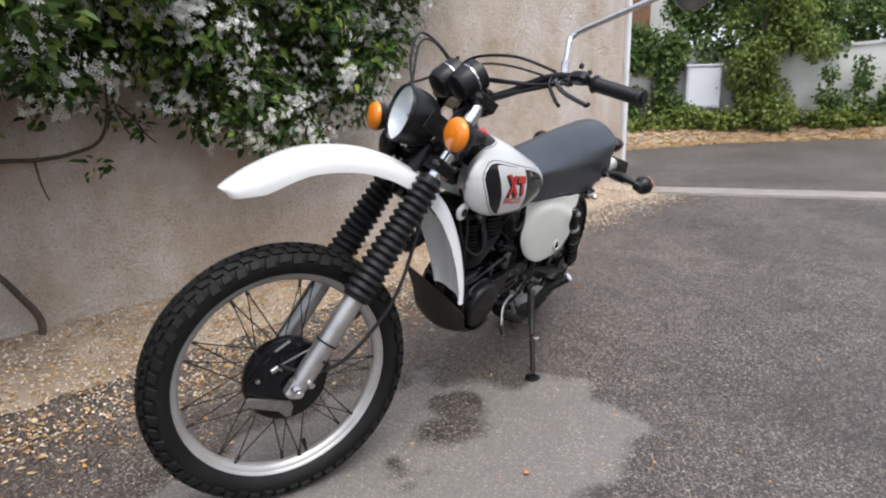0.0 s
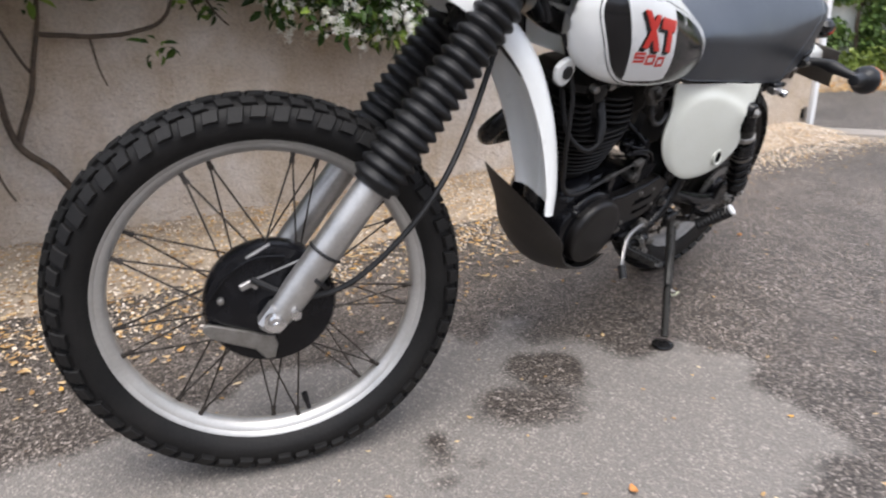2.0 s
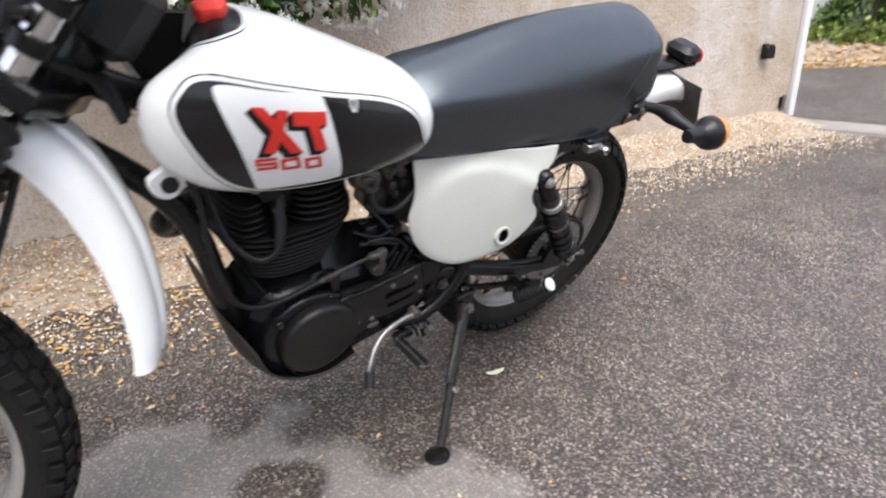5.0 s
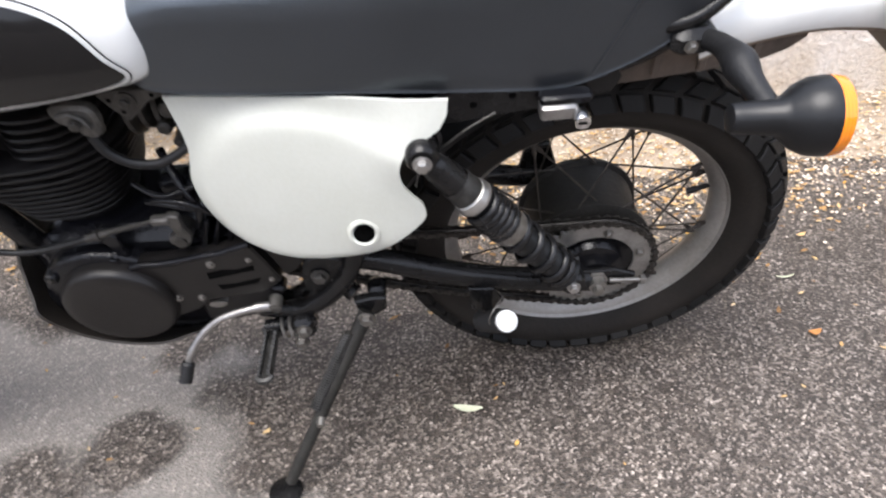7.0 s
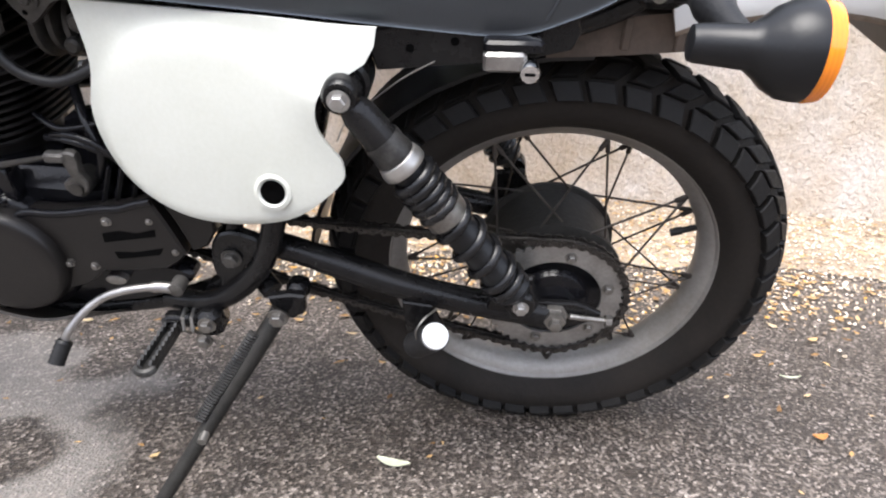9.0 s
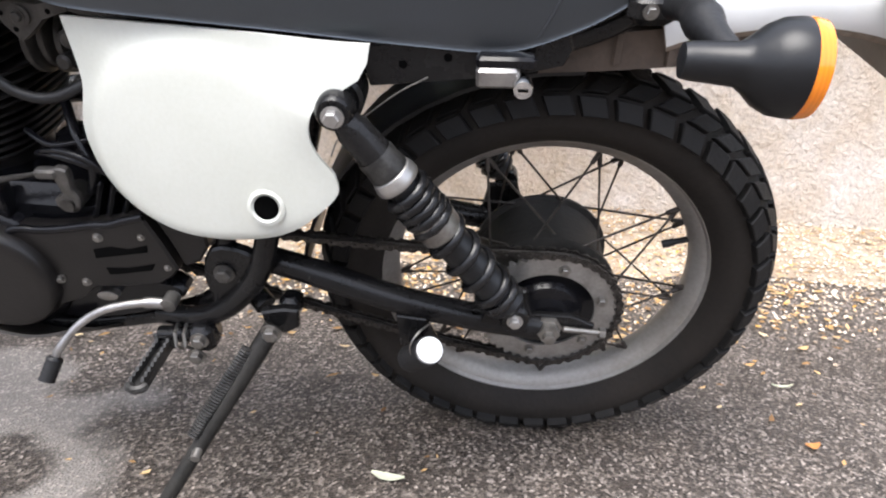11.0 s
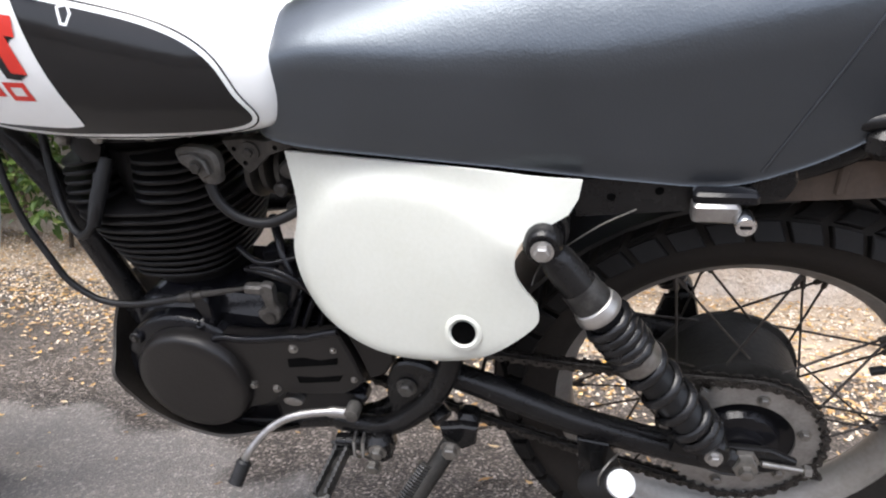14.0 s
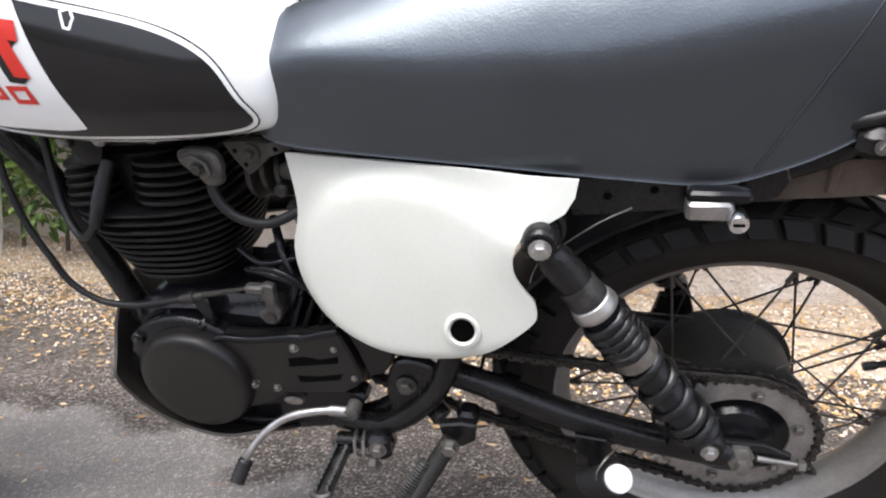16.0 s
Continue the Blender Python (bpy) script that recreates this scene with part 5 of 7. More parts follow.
def rear_end():
    # swing arm
    for sg in (-1, 1):
        pts = spline([(-0.385, sg * 0.10, 0.098), (-0.33, sg * 0.105, 0.084), (-0.22, sg * 0.115, 0.050), (-0.12, sg * 0.118, 0.026), (-0.03, sg * 0.118, 0.011), (0.006, sg * 0.118, 0.009)], 5)
        arm = part("swing_arm", Shape().tube(pts, [0.018] * 6 + [0.019] * (len(pts) - 8) + [0.016, 0.012], 20, None, False, 0.85), BLACKPAINT, bike, "black tubular swing arm")
        end = Shape().prism([(-0.057, 0.033), (0.023, 0.031), (0.055, 0.015), (0.055, 0.003), (0.023, -0.009), (-0.057, -0.009)], sg * 0.112, sg * 0.121, 0.002)
        part("axle_plate", end, BLACKPAINT, arm)
        out = ALONG_Y if sg < 0 else Matrix.Rotation(radians(-90), 4, "X")
        part("axle_nut", Shape().lathe([(0.019, 0.0), (0.019, 0.004), (0.015, 0.0045), (0.015, 0.016), (0.009, 0.017), (0.009, 0.026), (0.007, 0.027)], 6, Matrix.Translation((AXLE.x, sg * 0.121, AXLE.z)) @ out), STEEL, arm)
        part("chain_adjuster", Shape().tube([(0.013, sg * 0.126, 0.013), (0.068, sg * 0.126, 0.007)], 0.004, 10).lathe([(0.008, 0.048), (0.008, 0.056)], 6, aim((0.013, sg * 0.126, 0.013), (1, 0, -0.1))), STEEL, arm)
        br = Shape().prism([(-0.087, 0.080), (-0.042, 0.084), (-0.03, 0.040), (-0.04, 0.012), (-0.10, 0.024)], sg * 0.122, sg * 0.134, 0.003)
        part("shock_bracket", br, BLACKPAINT, arm)
        # upper shock gusset and sub-frame rail
        gus = Shape().prism(flat_spline([(-0.284, 0.345), (-0.274, 0.364), (-0.254, 0.371), (-0.236, 0.363), (-0.229, 0.345), (-0.236, 0.325), (-0.256, 0.317), (-0.275, 0.326)], 3), sg * 0.105, sg * 0.150, 0.004)
        part("shock_mount", gus, BLACKPAINT, bike)
        rail = Shape().tube(spline([(-0.52, sg * 0.075, 0.375), (-0.3, sg * 0.095, 0.366), (-0.12, sg * 0.098, 0.374), (0.0, sg * 0.095, 0.402), (0.06, sg * 0.095, 0.44)], 5), 0.013, 14)
        part("frame_rail", rail, BLACKPAINT, bike)
        plate = Shape().prism([(-0.235, 0.392), (-0.03, 0.420), (-0.022, 0.395), (-0.03, 0.378), (-0.075, 0.366), (-0.225, 0.352)], sg * 0.122, sg * 0.128, 0.002)
        pl = part("rail_plate", plate, BLACKPAINT, bike)
        for x, z in ((-0.19, 0.376), (-0.145, 0.384), (-0.108, 0.389)):
            # no hole is drilled: a near-black disc paints its shade
            part("plate_hole", Shape().lathe([(0.0045, 0), (0.001, 0.0004)], 14, Matrix.Translation((x, sg * 0.1283, z)) @ out), HOLESHADE, pl)
        # tubes from the seat down to the footrests
        part("frame_upright", Shape().tube(spline([(-0.33, sg * 0.105, 0.34), (-0.345, sg * 0.115, 0.23), (-0.362, sg * 0.125, 0.16), (-0.385, sg * 0.13, 0.095), (-0.425, sg * 0.132, 0.045), (-0.475, sg * 0.13, 0.016), (-0.54, sg * 0.11, 0.0)], 6), 0.0150, 14), BLACKPAINT, bike)
        part("frame_brace", Shape().tube(spline([(-0.40, sg * 0.10, 0.26), (-0.412, sg * 0.108, 0.18), (-0.432, sg * 0.115, 0.10), (-0.445, sg * 0.12, 0.04)], 5), 0.0125, 14), BLACKPAINT, bike)
        part("frame_gusset", Shape().prism(flat_spline([(-0.45, 0.115), (-0.425, 0.135), (-0.385, 0.12), (-0.39, 0.08), (-0.42, 0.055), (-0.455, 0.06)], 3), sg * 0.112, sg * 0.130, 0.003), BLACKPAINT, bike)
    bolt(bike, (-0.427, -0.132, 0.096), (0, -1, 0), 0.0100, "pivot_bolt", GRIMY)
    # sprocket and chain
    y = -0.088
    ax, az = AXLE.x, AXLE.z
    teeth, n = [], 44
    for i in range(n * 4):
        r = 0.0985 if i % 4 in (0, 1) else 0.0925
        a = 2 * math.pi * i / (n * 4)
        teeth.append((ax + r * math.cos(a), az + r * math.sin(a)))
    inner = [(ax + 0.066 * math.cos(2 * math.pi * i / (n * 4)), az + 0.066 * math.sin(2 * math.pi * i / (n * 4))) for i in range(n * 4)]
    spk = Shape().rings([[(a, y - 0.003, b) for a, b in teeth], [(a, y + 0.003, b) for a, b in teeth], [(a, y + 0.003, b) for a, b in inner], [(a, y - 0.003, b) for a, b in inner]], None, False, True)
    sp = part("rear_sprocket", spk, SPROCKET, bike, "worn alloy rear sprocket")
    part("carrier", Shape().lathe([(0.068, 0.0), (0.067, 0.005), (0.05, 0.003), (0.045, 0.012), (0.030, 0.016), (0.028, 0.03)], 40, Matrix.Translation((ax, y + 0.006, az)) @ ALONG_Y), ENGINE, sp)
    for i in range(6):
        a = i * math.pi / 3 + 0.3
        bolt(sp, (ax + 0.076 * math.cos(a), y - 0.003, az + 0.076 * math.sin(a)), (0, -1, 0), 0.0062, "sprocket_bolt")
    # chain path round both sprockets
    c1, r1, c2, r2 = Vector((ax, az)), 0.0995, Vector((-0.52, 0.115)), 0.034
    dd = c2 - c1
    base = math.atan2(dd.y, dd.x)
    off = math.acos((r1 - r2) / dd.length)
    path = []
    def arc(c, r, a0, a1, k=40):
        return [(c.x + r * math.cos(a0 + (a1 - a0) * i / k), c.y + r * math.sin(a0 + (a1 - a0) * i / k)) for i in range(k + 1)]
    path += arc(c1, r1, base + off, base + 2 * math.pi - off)
    path += arc(c2, r2, base - off, base + off)[::1]
    # sag the lower and upper runs a little by walking an even pitch along the loop
    pts = [Vector((px, 0, pz)) for px, pz in path]
    dense = []
    for a, b in zip(pts, pts[1:] + pts[:1]):
        k = max(1, int((b - a).length / 0.004))
        for j in range(k):
            p = a.lerp(b, j / k)
            if k > 30:
                p = p - Vector((0, 0, 0.010 * math.sin(math.pi * j / k)))
            dense.append(p)
    total = sum((b - a).length for a, b in zip(dense, dense[1:] + dense[:1]))
    links = int(round(total / 0.0152 / 2)) * 2
    pitch = total / links
    pos, acc, want = [], 0.0, 0.0
    for a, b in zip(dense, dense[1:] + dense[:1]):
        L = (b - a).length
        while want < acc + L and len(pos) < links:
            pos.append(a.lerp(b, (want - acc) / max(L, 1e-9)))
            want += pitch
        acc += L
    chain = tagged(new("drive_chain", mesh_of("drive_chain", Shape().tube([p + Vector((0, y, 0)) for p in pos], 0.0032, 6, None, True), CHAIN)), "oily black drive chain")
    chain.parent = bike
    def link_mesh(w):
        s = Shape()
        for sg in (-1, 1):
            o = [(-0.0075 + 0.0055 * math.cos(a), 0.0055 * math.sin(a)) for a in (math.pi / 2 + i * math.pi / 5 for i in range(6))] + [(0, -0.0030)] + [(0.0075 + 0.0055 * math.cos(a), 0.0055 * math.sin(a)) for a in (-math.pi / 2 + i * math.pi / 5 for i in range(6))] + [(0, 0.0030)]
            s.rings([[(px, sg * w, pz) for px, pz in o], [(px, sg * (w + 0.0018), pz) for px, pz in o]])
            for e in (-0.0075, 0.0075):
                s.lathe([(0.0026, 0), (0.0022, 0.0025)], 6, Matrix.Translation((e, sg * (w + 0.0018), 0)) @ (Matrix.Rotation(radians(-90 * sg), 4, "X")))
        return mesh_of("chain_link", s, CHAIN)
    lm = (link_mesh(0.0042), link_mesh(0.0064))
    for i in range(links):
        a, b = pos[i], pos[(i + 1) % links]
        d = b - a
        ob = new("chain_link", lm[i % 2])
        ob.parent = chain
        ob.matrix_basis = Matrix.Translation((a + b) / 2 + Vector((0, y, 0))) @ Matrix.Rotation(-math.atan2(d.z, d.x), 4, "Y")
    # passenger peg
    pg = Vector((-0.161, -0.212, 0.053))
    peg = part("passenger_footrest", Shape().tube([(-0.185, -0.125, 0.005), (-0.183, -0.160, 0.012), (-0.18, -0.175, 0.022)], 0.009, 12), BLACKPAINT, bike, "folded passenger footrest with pale end")
    axis = Vector((0.30, -0.56, 0.77)).normalized()
    part("rubber", Shape().lathe([(0.015, -0.098), (0.0185, -0.094)] + [(0.0185 - (0.0022 if i % 2 else 0), -0.091 + 0.005 * i) for i in range(18)] + [(0.018, 0.0)], 20, aim(pg, axis)), RUBBER, peg)
    loop = [pg - axis * 0.012 + Vector((-0.019, 0, -0.006)), pg - axis * 0.010 + Vector((-0.020, 0.0, 0.010)), pg + Vector((-0.014, 0.015, 0.014)), pg + Vector((0.0, 0.035, 0.012))]
    part("wire_loop", Shape().tube(spline(loop, 5), 0.0012, 8), STEEL, peg)
    part("end_cap", Shape().lathe([(0.0155, -0.002), (0.0165, 0.002), (0.0158, 0.006), (0.011, 0.009), (0.001, 0.010)], 28, aim(pg, axis)), TRIMWHITE, peg, "shiny pale end disc")
    part("hanger", Shape().prism([(-0.21, 0.035), (-0.17, 0.03), (-0.155, -0.005), (-0.175, -0.03), (-0.205, -0.02)], -0.128, -0.136, 0.002), BLACKPAINT, peg)
    # helmet lock
    lk = part("seat_lock", Shape().box((0.042, 0.022, 0.020), Matrix.Translation((-0.096, -0.146, 0.3745)), 0.003), GEAR, bike, "bare metal helmet lock with barrel")
    part("lock_barrel", Shape().lathe([(0.0095, 0), (0.0100, 0.002), (0.0100, 0.018), (0.0088, 0.0205), (0.001, 0.0206)], 28, Matrix.Translation((-0.072, -0.150, 0.370)) @ ALONG_Y), CHROME, lk)
    # the slot's shade is a thin near-black box on the barrel
    part("key_slot", Shape().box((0.010, 0.0012, 0.0028), Matrix.Translation((-0.072, -0.1710, 0.370)), 0.0002), HOLESHADE, lk)
    part("lock_bracket", Shape().box((0.058, 0.020, 0.013), Matrix.Translation((-0.088, -0.143, 0.388)), 0.003), ENGINE, lk)
    rail = part("seat_rail", Shape().prism([(-0.235, 0.412), (-0.03, 0.420), (-0.026, 0.390), (-0.05, 0.380), (-0.12, 0.378), (-0.18, 0.368), (-0.225, 0.368)], -0.118, -0.126, 0.002), BLACKPAINT, bike, "black drilled rail plate under the seat")
    for hx in (-0.185, -0.145, -0.045):
        # shade of each drilled hole, painted as a near-black disc
        part("rail_hole", Shape().lathe([(0.0045, 0), (0.001, 0.0004)], 14, Matrix.Translation((hx, -0.1263, 0.392)) @ ALONG_Y), HOLESHADE, rail)
    part("lock_wire", Shape().tube(spline([(-0.165, -0.130, 0.364), (-0.198, -0.132, 0.346), (-0.230, -0.134, 0.322), (-0.252, -0.140, 0.308), (-0.262, -0.150, 0.296), (-0.266, -0.160, 0.286)], 5), 0.0009, 8), STEEL, lk)
    # inner mudguard behind the engine
    guard = []
    for i in range(12):
        a = radians(172 - i * 7.5)
        guard.append([(0.345 * math.cos(a), v, 0.345 * math.sin(a)) for v in (-0.07, -0.035, 0.035, 0.07)] + [(0.35 * math.cos(a), v, 0.35 * math.sin(a)) for v in (0.07, 0.035, -0.035, -0.07)])
    part("inner_mudguard", Shape().rings(guard), PLASTIC, bike, "black plastic inner mudguard")
    # rear mudguard
    line = spline([(0.06, 0, 0.434), (0.10, 0, 0.445), (0.20, 0, 0.458), (0.29, 0, 0.449), (0.36, 0, 0.426)], 6)
    line = [p + Vector((0, MID, 0)) for p in line]
    rings, n = [], len(line)
    under = []
    for i, p in enumerate(line):
        d = (line[min(i + 1, n - 1)] - line[max(i - 1, 0)]).normalized()
        up = Vector((-d.z, 0, d.x)) * (1 if -d.z * 0 + d.x > 0 else -1)
        f = i / (n - 1)
        wd = 0.070 * (1 - 0.15 * f)
        prof = [(-1.0, -1.0), (-0.99, -0.55), (-0.9, -0.2), (-0.6, 0), (0, 0.1), (0.6, 0), (0.9, -0.2), (0.99, -0.55), (1.0, -1.0)]
        o = [p + Vector((0, a * wd, 0)) + up * (b * 0.040) for a, b in prof]
        q = [p + Vector((0, a * (wd - 0.003), 0)) + up * (b * 0.045 - 0.003) for a, b in prof[::-1]]
        rings.append(o + q)
        under.append([p + Vector((0, a * (wd - 0.005), 0)) + up * (b * 0.045 - 0.006) for a, b in prof] + [p + Vector((0, a * (wd - 0.008), 0)) + up * (b * 0.045 - 0.010) for a, b in prof[::-1]])
    rm = part("rear_mudguard", Shape().rings(rings), WHITE, bike, "white plastic rear mudguard, dirty beneath", angle=50)
    part("underside", Shape().rings(under), DIRT, rm, "mud-stained underside")
    flap = Shape().rings([[(x, sg * (0.084 - 0.012 * max(0, x - 0.15) / 0.06), z) for sg, z in ((-1, zb), (-1, zt), (1, zt), (1, zb))] + [(x, sg * (0.080 - 0.012 * max(0, x - 0.15) / 0.06), z) for sg, z in ((1, zb), (1, zt - 0.004), (-1, zt - 0.004), (-1, zb))] for x, zb, zt in ((-0.05, 0.352, 0.385), (0.02, 0.356, 0.396), (0.09, 0.362, 0.404), (0.15, 0.368, 0.406), (0.19, 0.376, 0.404), (0.21, 0.388, 0.400))])
    part("mud_flap", flap, FLAP, rm, "mud-brown inner mudguard")
    for x in (0.03, 0.085, 0.145):
        for sg in (-1, 1):
            part("stiffener", Shape().box((0.010, 0.006, 0.036), Matrix.Translation((x, sg * 0.086, 0.381)), 0.002), FLAP, rm)
    # grab rail curving round behind the seat
    loop = spline([(0.00, -0.118, 0.448), (0.040, -0.130, 0.460), (0.080, -0.116, 0.480), (0.118, -0.085, 0.504), (0.138, -0.035, 0.518), (0.128, 0.025, 0.512), (0.085, 0.058, 0.488), (0.03, 0.066, 0.460), (0.0, 0.058, 0.448)], 6)
    part("grab_rail", Shape().tube(loop, 0.0085, 12), BLACKPAINT, bike, "black tubular grab rail behind the seat")
    # tail lamp, plate holder
    tl = part("tail_lamp", Shape().box((0.058, 0.08, 0.042), Matrix.Translation((0.312, MID, 0.500)) @ Matrix.Rotation(radians(-8), 4, "Y"), 0.012), PLASTIC, bike, "red tail lamp in a black housing")
    part("lens", Shape().box((0.024, 0.072, 0.040), Matrix.Translation((0.346, MID, 0.494)) @ Matrix.Rotation(radians(-8), 4, "Y"), 0.01), REDLENS, tl, "red ribbed lens")
    part("lamp_bracket", Shape().box((0.17, 0.06, 0.012), Matrix.Translation((0.262, MID, 0.474)), 0.003), BLACKPAINT, tl)
    pl = part("plate_holder", Shape().box((0.125, 0.215, 0.004), Matrix.Translation((0.300, MID, 0.402)) @ Matrix.Rotation(radians(62), 4, "Y"), 0.001), PLATEBACK, bike, "dull grey number plate seen from behind")
    # rear indicators on curved rubber stalks
    for sg in (-1, 1):
        c = Vector((0.089, MID + sg * 0.241, 0.440))
        rear_indicator(c, sg)
        part("stalk_clamp", Shape().box((0.050, 0.045, 0.032), Matrix.Translation((0.046, MID + sg * 0.091, 0.438)), 0.009), BLACKPAINT, bike)
        bolt(bike, (0.040, MID + sg * 0.114, 0.438), (0, sg, 0), 0.0055, "stalk_bolt")


def rear_indicator(c, sg):
    m = aim(c, (0.99, sg * 0.06, -0.03)) @ Matrix.Scale(0.92, 4)
    body = part("rear_indicator", Shape().lathe([(0.011, -0.058), (0.0145, -0.057), (0.016, -0.05), (0.0185, -0.012), (0.024, -0.004), (0.033, 0.006), (0.039, 0.018), (0.0405, 0.030), (0.0405, 0.034)], 40, m), PLASTIC, bike, "black indicator with amber lens")
    part("lens", Shape().lathe([(0.0402, 0.034), (0.0408, 0.038), (0.0395, 0.046), (0.030, 0.050), (0.001, 0.052)], 40, m), AMBER, body, "amber ribbed lens")
    line = spline([(x, MID + sg * (y - 0.031), z) for x, y, z in ((0.058, 0.135, 0.440), (0.066, 0.160, 0.446), (0.070, 0.188, 0.448), (0.070, 0.216, 0.447), (0.074, 0.250, 0.444), (0.078, 0.272, 0.440))], 5)
    n = len(line)
    part("stalk", Shape().tube(line, [0.0115 + 0.006 * math.exp(-((i / n - 0.45) / 0.16) ** 2) for i in range(n)], 16), RUBBER, body)


rear_end()


# ---- engine and frame
def engine():
    e = part("engine", Shape().prism(flat_spline([(-0.825, 0.02), (-0.84, 0.11), (-0.82, 0.17), (-0.76, 0.195), (-0.63, 0.195), (-0.52, 0.185), (-0.44, 0.16), (-0.45, 0.115), (-0.50, 0.080), (-0.53, 0.03), (-0.58, -0.005), (-0.66, -0.028), (-0.74, -0.03)], 4), -0.108, 0.05, 0.02), ENGINE, bike, "black painted single-cylinder engine")
    # generator drum and its round cap
    drum = part("generator_case", Shape().lathe([(0.099, -0.04), (0.099, 0.002), (0.0975, 0.007), (0.093, 0.011), (0.084, 0.0125), (0.001, 0.0125)], 64, Matrix.Translation((-0.735, -0.120, 0.083)) @ ALONG_Y), ENGINE, e, "glossy black generator case")
    part("magneto_cover", Shape().lathe([(0.0825, -0.004), (0.082, 0.010), (0.0795, 0.0195), (0.0765, 0.0235), (0.072, 0.0255), (0.06, 0.026), (0.03, 0.0265), (0.001, 0.0268)], 64, Matrix.Translation((-0.724, -0.131, 0.086)) @ ALONG_Y), CAST, e, "round brown-black magneto cover")
    for a in (0.02, 2.45, 4.3):
        part("case_lug", Shape().lathe([(0.0095, -0.02), (0.0095, 0.010), (0.008, 0.012)], 16, Matrix.Translation((-0.729 + 0.094 * math.cos(a), -0.126, 0.085 + 0.094 * math.sin(a))) @ ALONG_Y), ENGINE, drum)
        bolt(drum, (-0.729 + 0.094 * math.cos(a), -0.137, 0.085 + 0.094 * math.sin(a)), (0, -1, 0), 0.004, "case_screw", SOOTY)
    # slotted sprocket cover that runs into the generator case
    edge = [(-0.681, 0.156), (-0.668, 0.161), (-0.640, 0.160), (-0.609, 0.163), (-0.575, 0.169), (-0.550, 0.171), (-0.532, 0.177), (-0.506, 0.184)]
    sc = Shape().prism(edge + [(-0.494, 0.150), (-0.481, 0.104), (-0.492, 0.092), (-0.511, 0.080), (-0.555, 0.073), (-0.600, 0.070), (-0.622, 0.050), (-0.660, 0.036), (-0.690, 0.07)], -0.112, -0.140, 0.003)
    cov = part("sprocket_cover", sc, CAST, e, "black slotted sprocket cover")
    rim = [(-0.668, -0.134, 0.118), (-0.682, -0.136, 0.140), (-0.683, -0.137, 0.153), (-0.668, -0.137, 0.160)] + [(x, -0.137, z - 0.001) for x, z in edge[2:]]
    part("cover_rim", Shape().tube(spline(rim, 5), 0.0052, 12), ENGINE, cov, "polished black rolled rim")
    part("cover_tail", Shape().prism([(-0.500, 0.183), (-0.470, 0.172), (-0.440, 0.155), (-0.440, 0.135), (-0.456, 0.110), (-0.476, 0.102), (-0.488, 0.145)], -0.105, -0.130, 0.003), CAST, e)
    for pts in ([(-0.581, 0.134), (-0.558, 0.139), (-0.536, 0.136), (-0.511, 0.143), (-0.513, 0.132), (-0.582, 0.120)], [(-0.574, 0.105), (-0.545, 0.106), (-0.508, 0.114), (-0.515, 0.103), (-0.560, 0.095), (-0.572, 0.094)]):
        # slots are thin near-black faces on the cover, painting their shade
        part("slot", Shape().prism(pts, -0.1395, -0.1408, 0.0004), HOLESHADE, cov, "near-black face painting the shade in a cooling slot")
    for x, z, r in ((-0.569, 0.153, 0.0048), (-0.515, 0.155, 0.0034), (-0.607, 0.080, 0.0045), (-0.640, 0.083, 0.0045), (-0.494, 0.108, 0.0034)):
        bolt(cov, (x, -0.140, z), (0, -1, 0), r, "cover_screw")
    part("lower_case", Shape().prism(flat_spline([(-0.68, 0.045), (-0.60, 0.062), (-0.52, 0.068), (-0.49, 0.05), (-0.53, 0.018), (-0.60, -0.002), (-0.68, 0.0)], 3), -0.09, -0.122, 0.006), ENGINE, e)
    part("shaft_end", Shape().lathe([(0.011, 0.0), (0.011, 0.012), (0.006, 0.014)], 16, Matrix.Translation((-0.594, -0.120, 0.048)) @ Matrix.Diagonal((1.3, 1, 0.7, 1)) @ ALONG_Y), STEEL, e)
    # cylinder with fins, tilted a little forward
    C = Matrix.Translation((-0.750, -0.006, 0.203)) @ Matrix.Rotation(radians(-3), 4, "Y")
    cyl = part("cylinder", Shape().lathe([(0.066, -0.02), (0.066, 0.18)], 32, C), FINS, e, "finned black cylinder barrel")
    def fin(z, a, b, t=0.0026, dx=0.0, n=40, p=2.8):
        o = []
        for i in range(n):
            th = 2 * math.pi * i / n
            c, s = math.cos(th), math.sin(th)
            k = (abs(c) ** p + abs(s) ** p) ** (-1 / p)
            o.append((dx + a * k * c, b * k * s))
        return Shape().rings([[(x * 0.985, y * 0.985, z - t) for x, y in o], [(x, y, z - t * 0.5) for x, y in o], [(x, y, z + t * 0.5) for x, y in o], [(x * 0.985, y * 0.985, z + t) for x, y in o]], C)
    for i in range(8):
        part("fin", fin(0.018 + i * 0.0115, 0.082 + 0.0048 * i, 0.088 + 0.0032 * i), FINS, cyl)
    head = part("cylinder_head", Shape().lathe([(0.07, 0.105), (0.07, 0.19), (0.05, 0.20)], 28, C), FINS, e, "finned black cylinder head")
    for i in range(2):
        part("fin", fin(0.112 + i * 0.012, 0.124, 0.112), FINS, head)
    for i in range(5):
        part("fin", fin(0.137 + i * 0.0115, 0.068 - 0.002 * i, 0.106 - 0.003 * i, 0.0026, 0.045), FINS, head)
        part("fin", fin(0.137 + i * 0.0115, 0.042 - 0.002 * i, 0.100 - 0.003 * i, 0.0026, -0.076), FINS, head)
    part("rocker_box", Shape().box((0.17, 0.15, 0.045), C @ Matrix.Translation((-0.01, 0, 0.212)), 0.015), FINS, head)
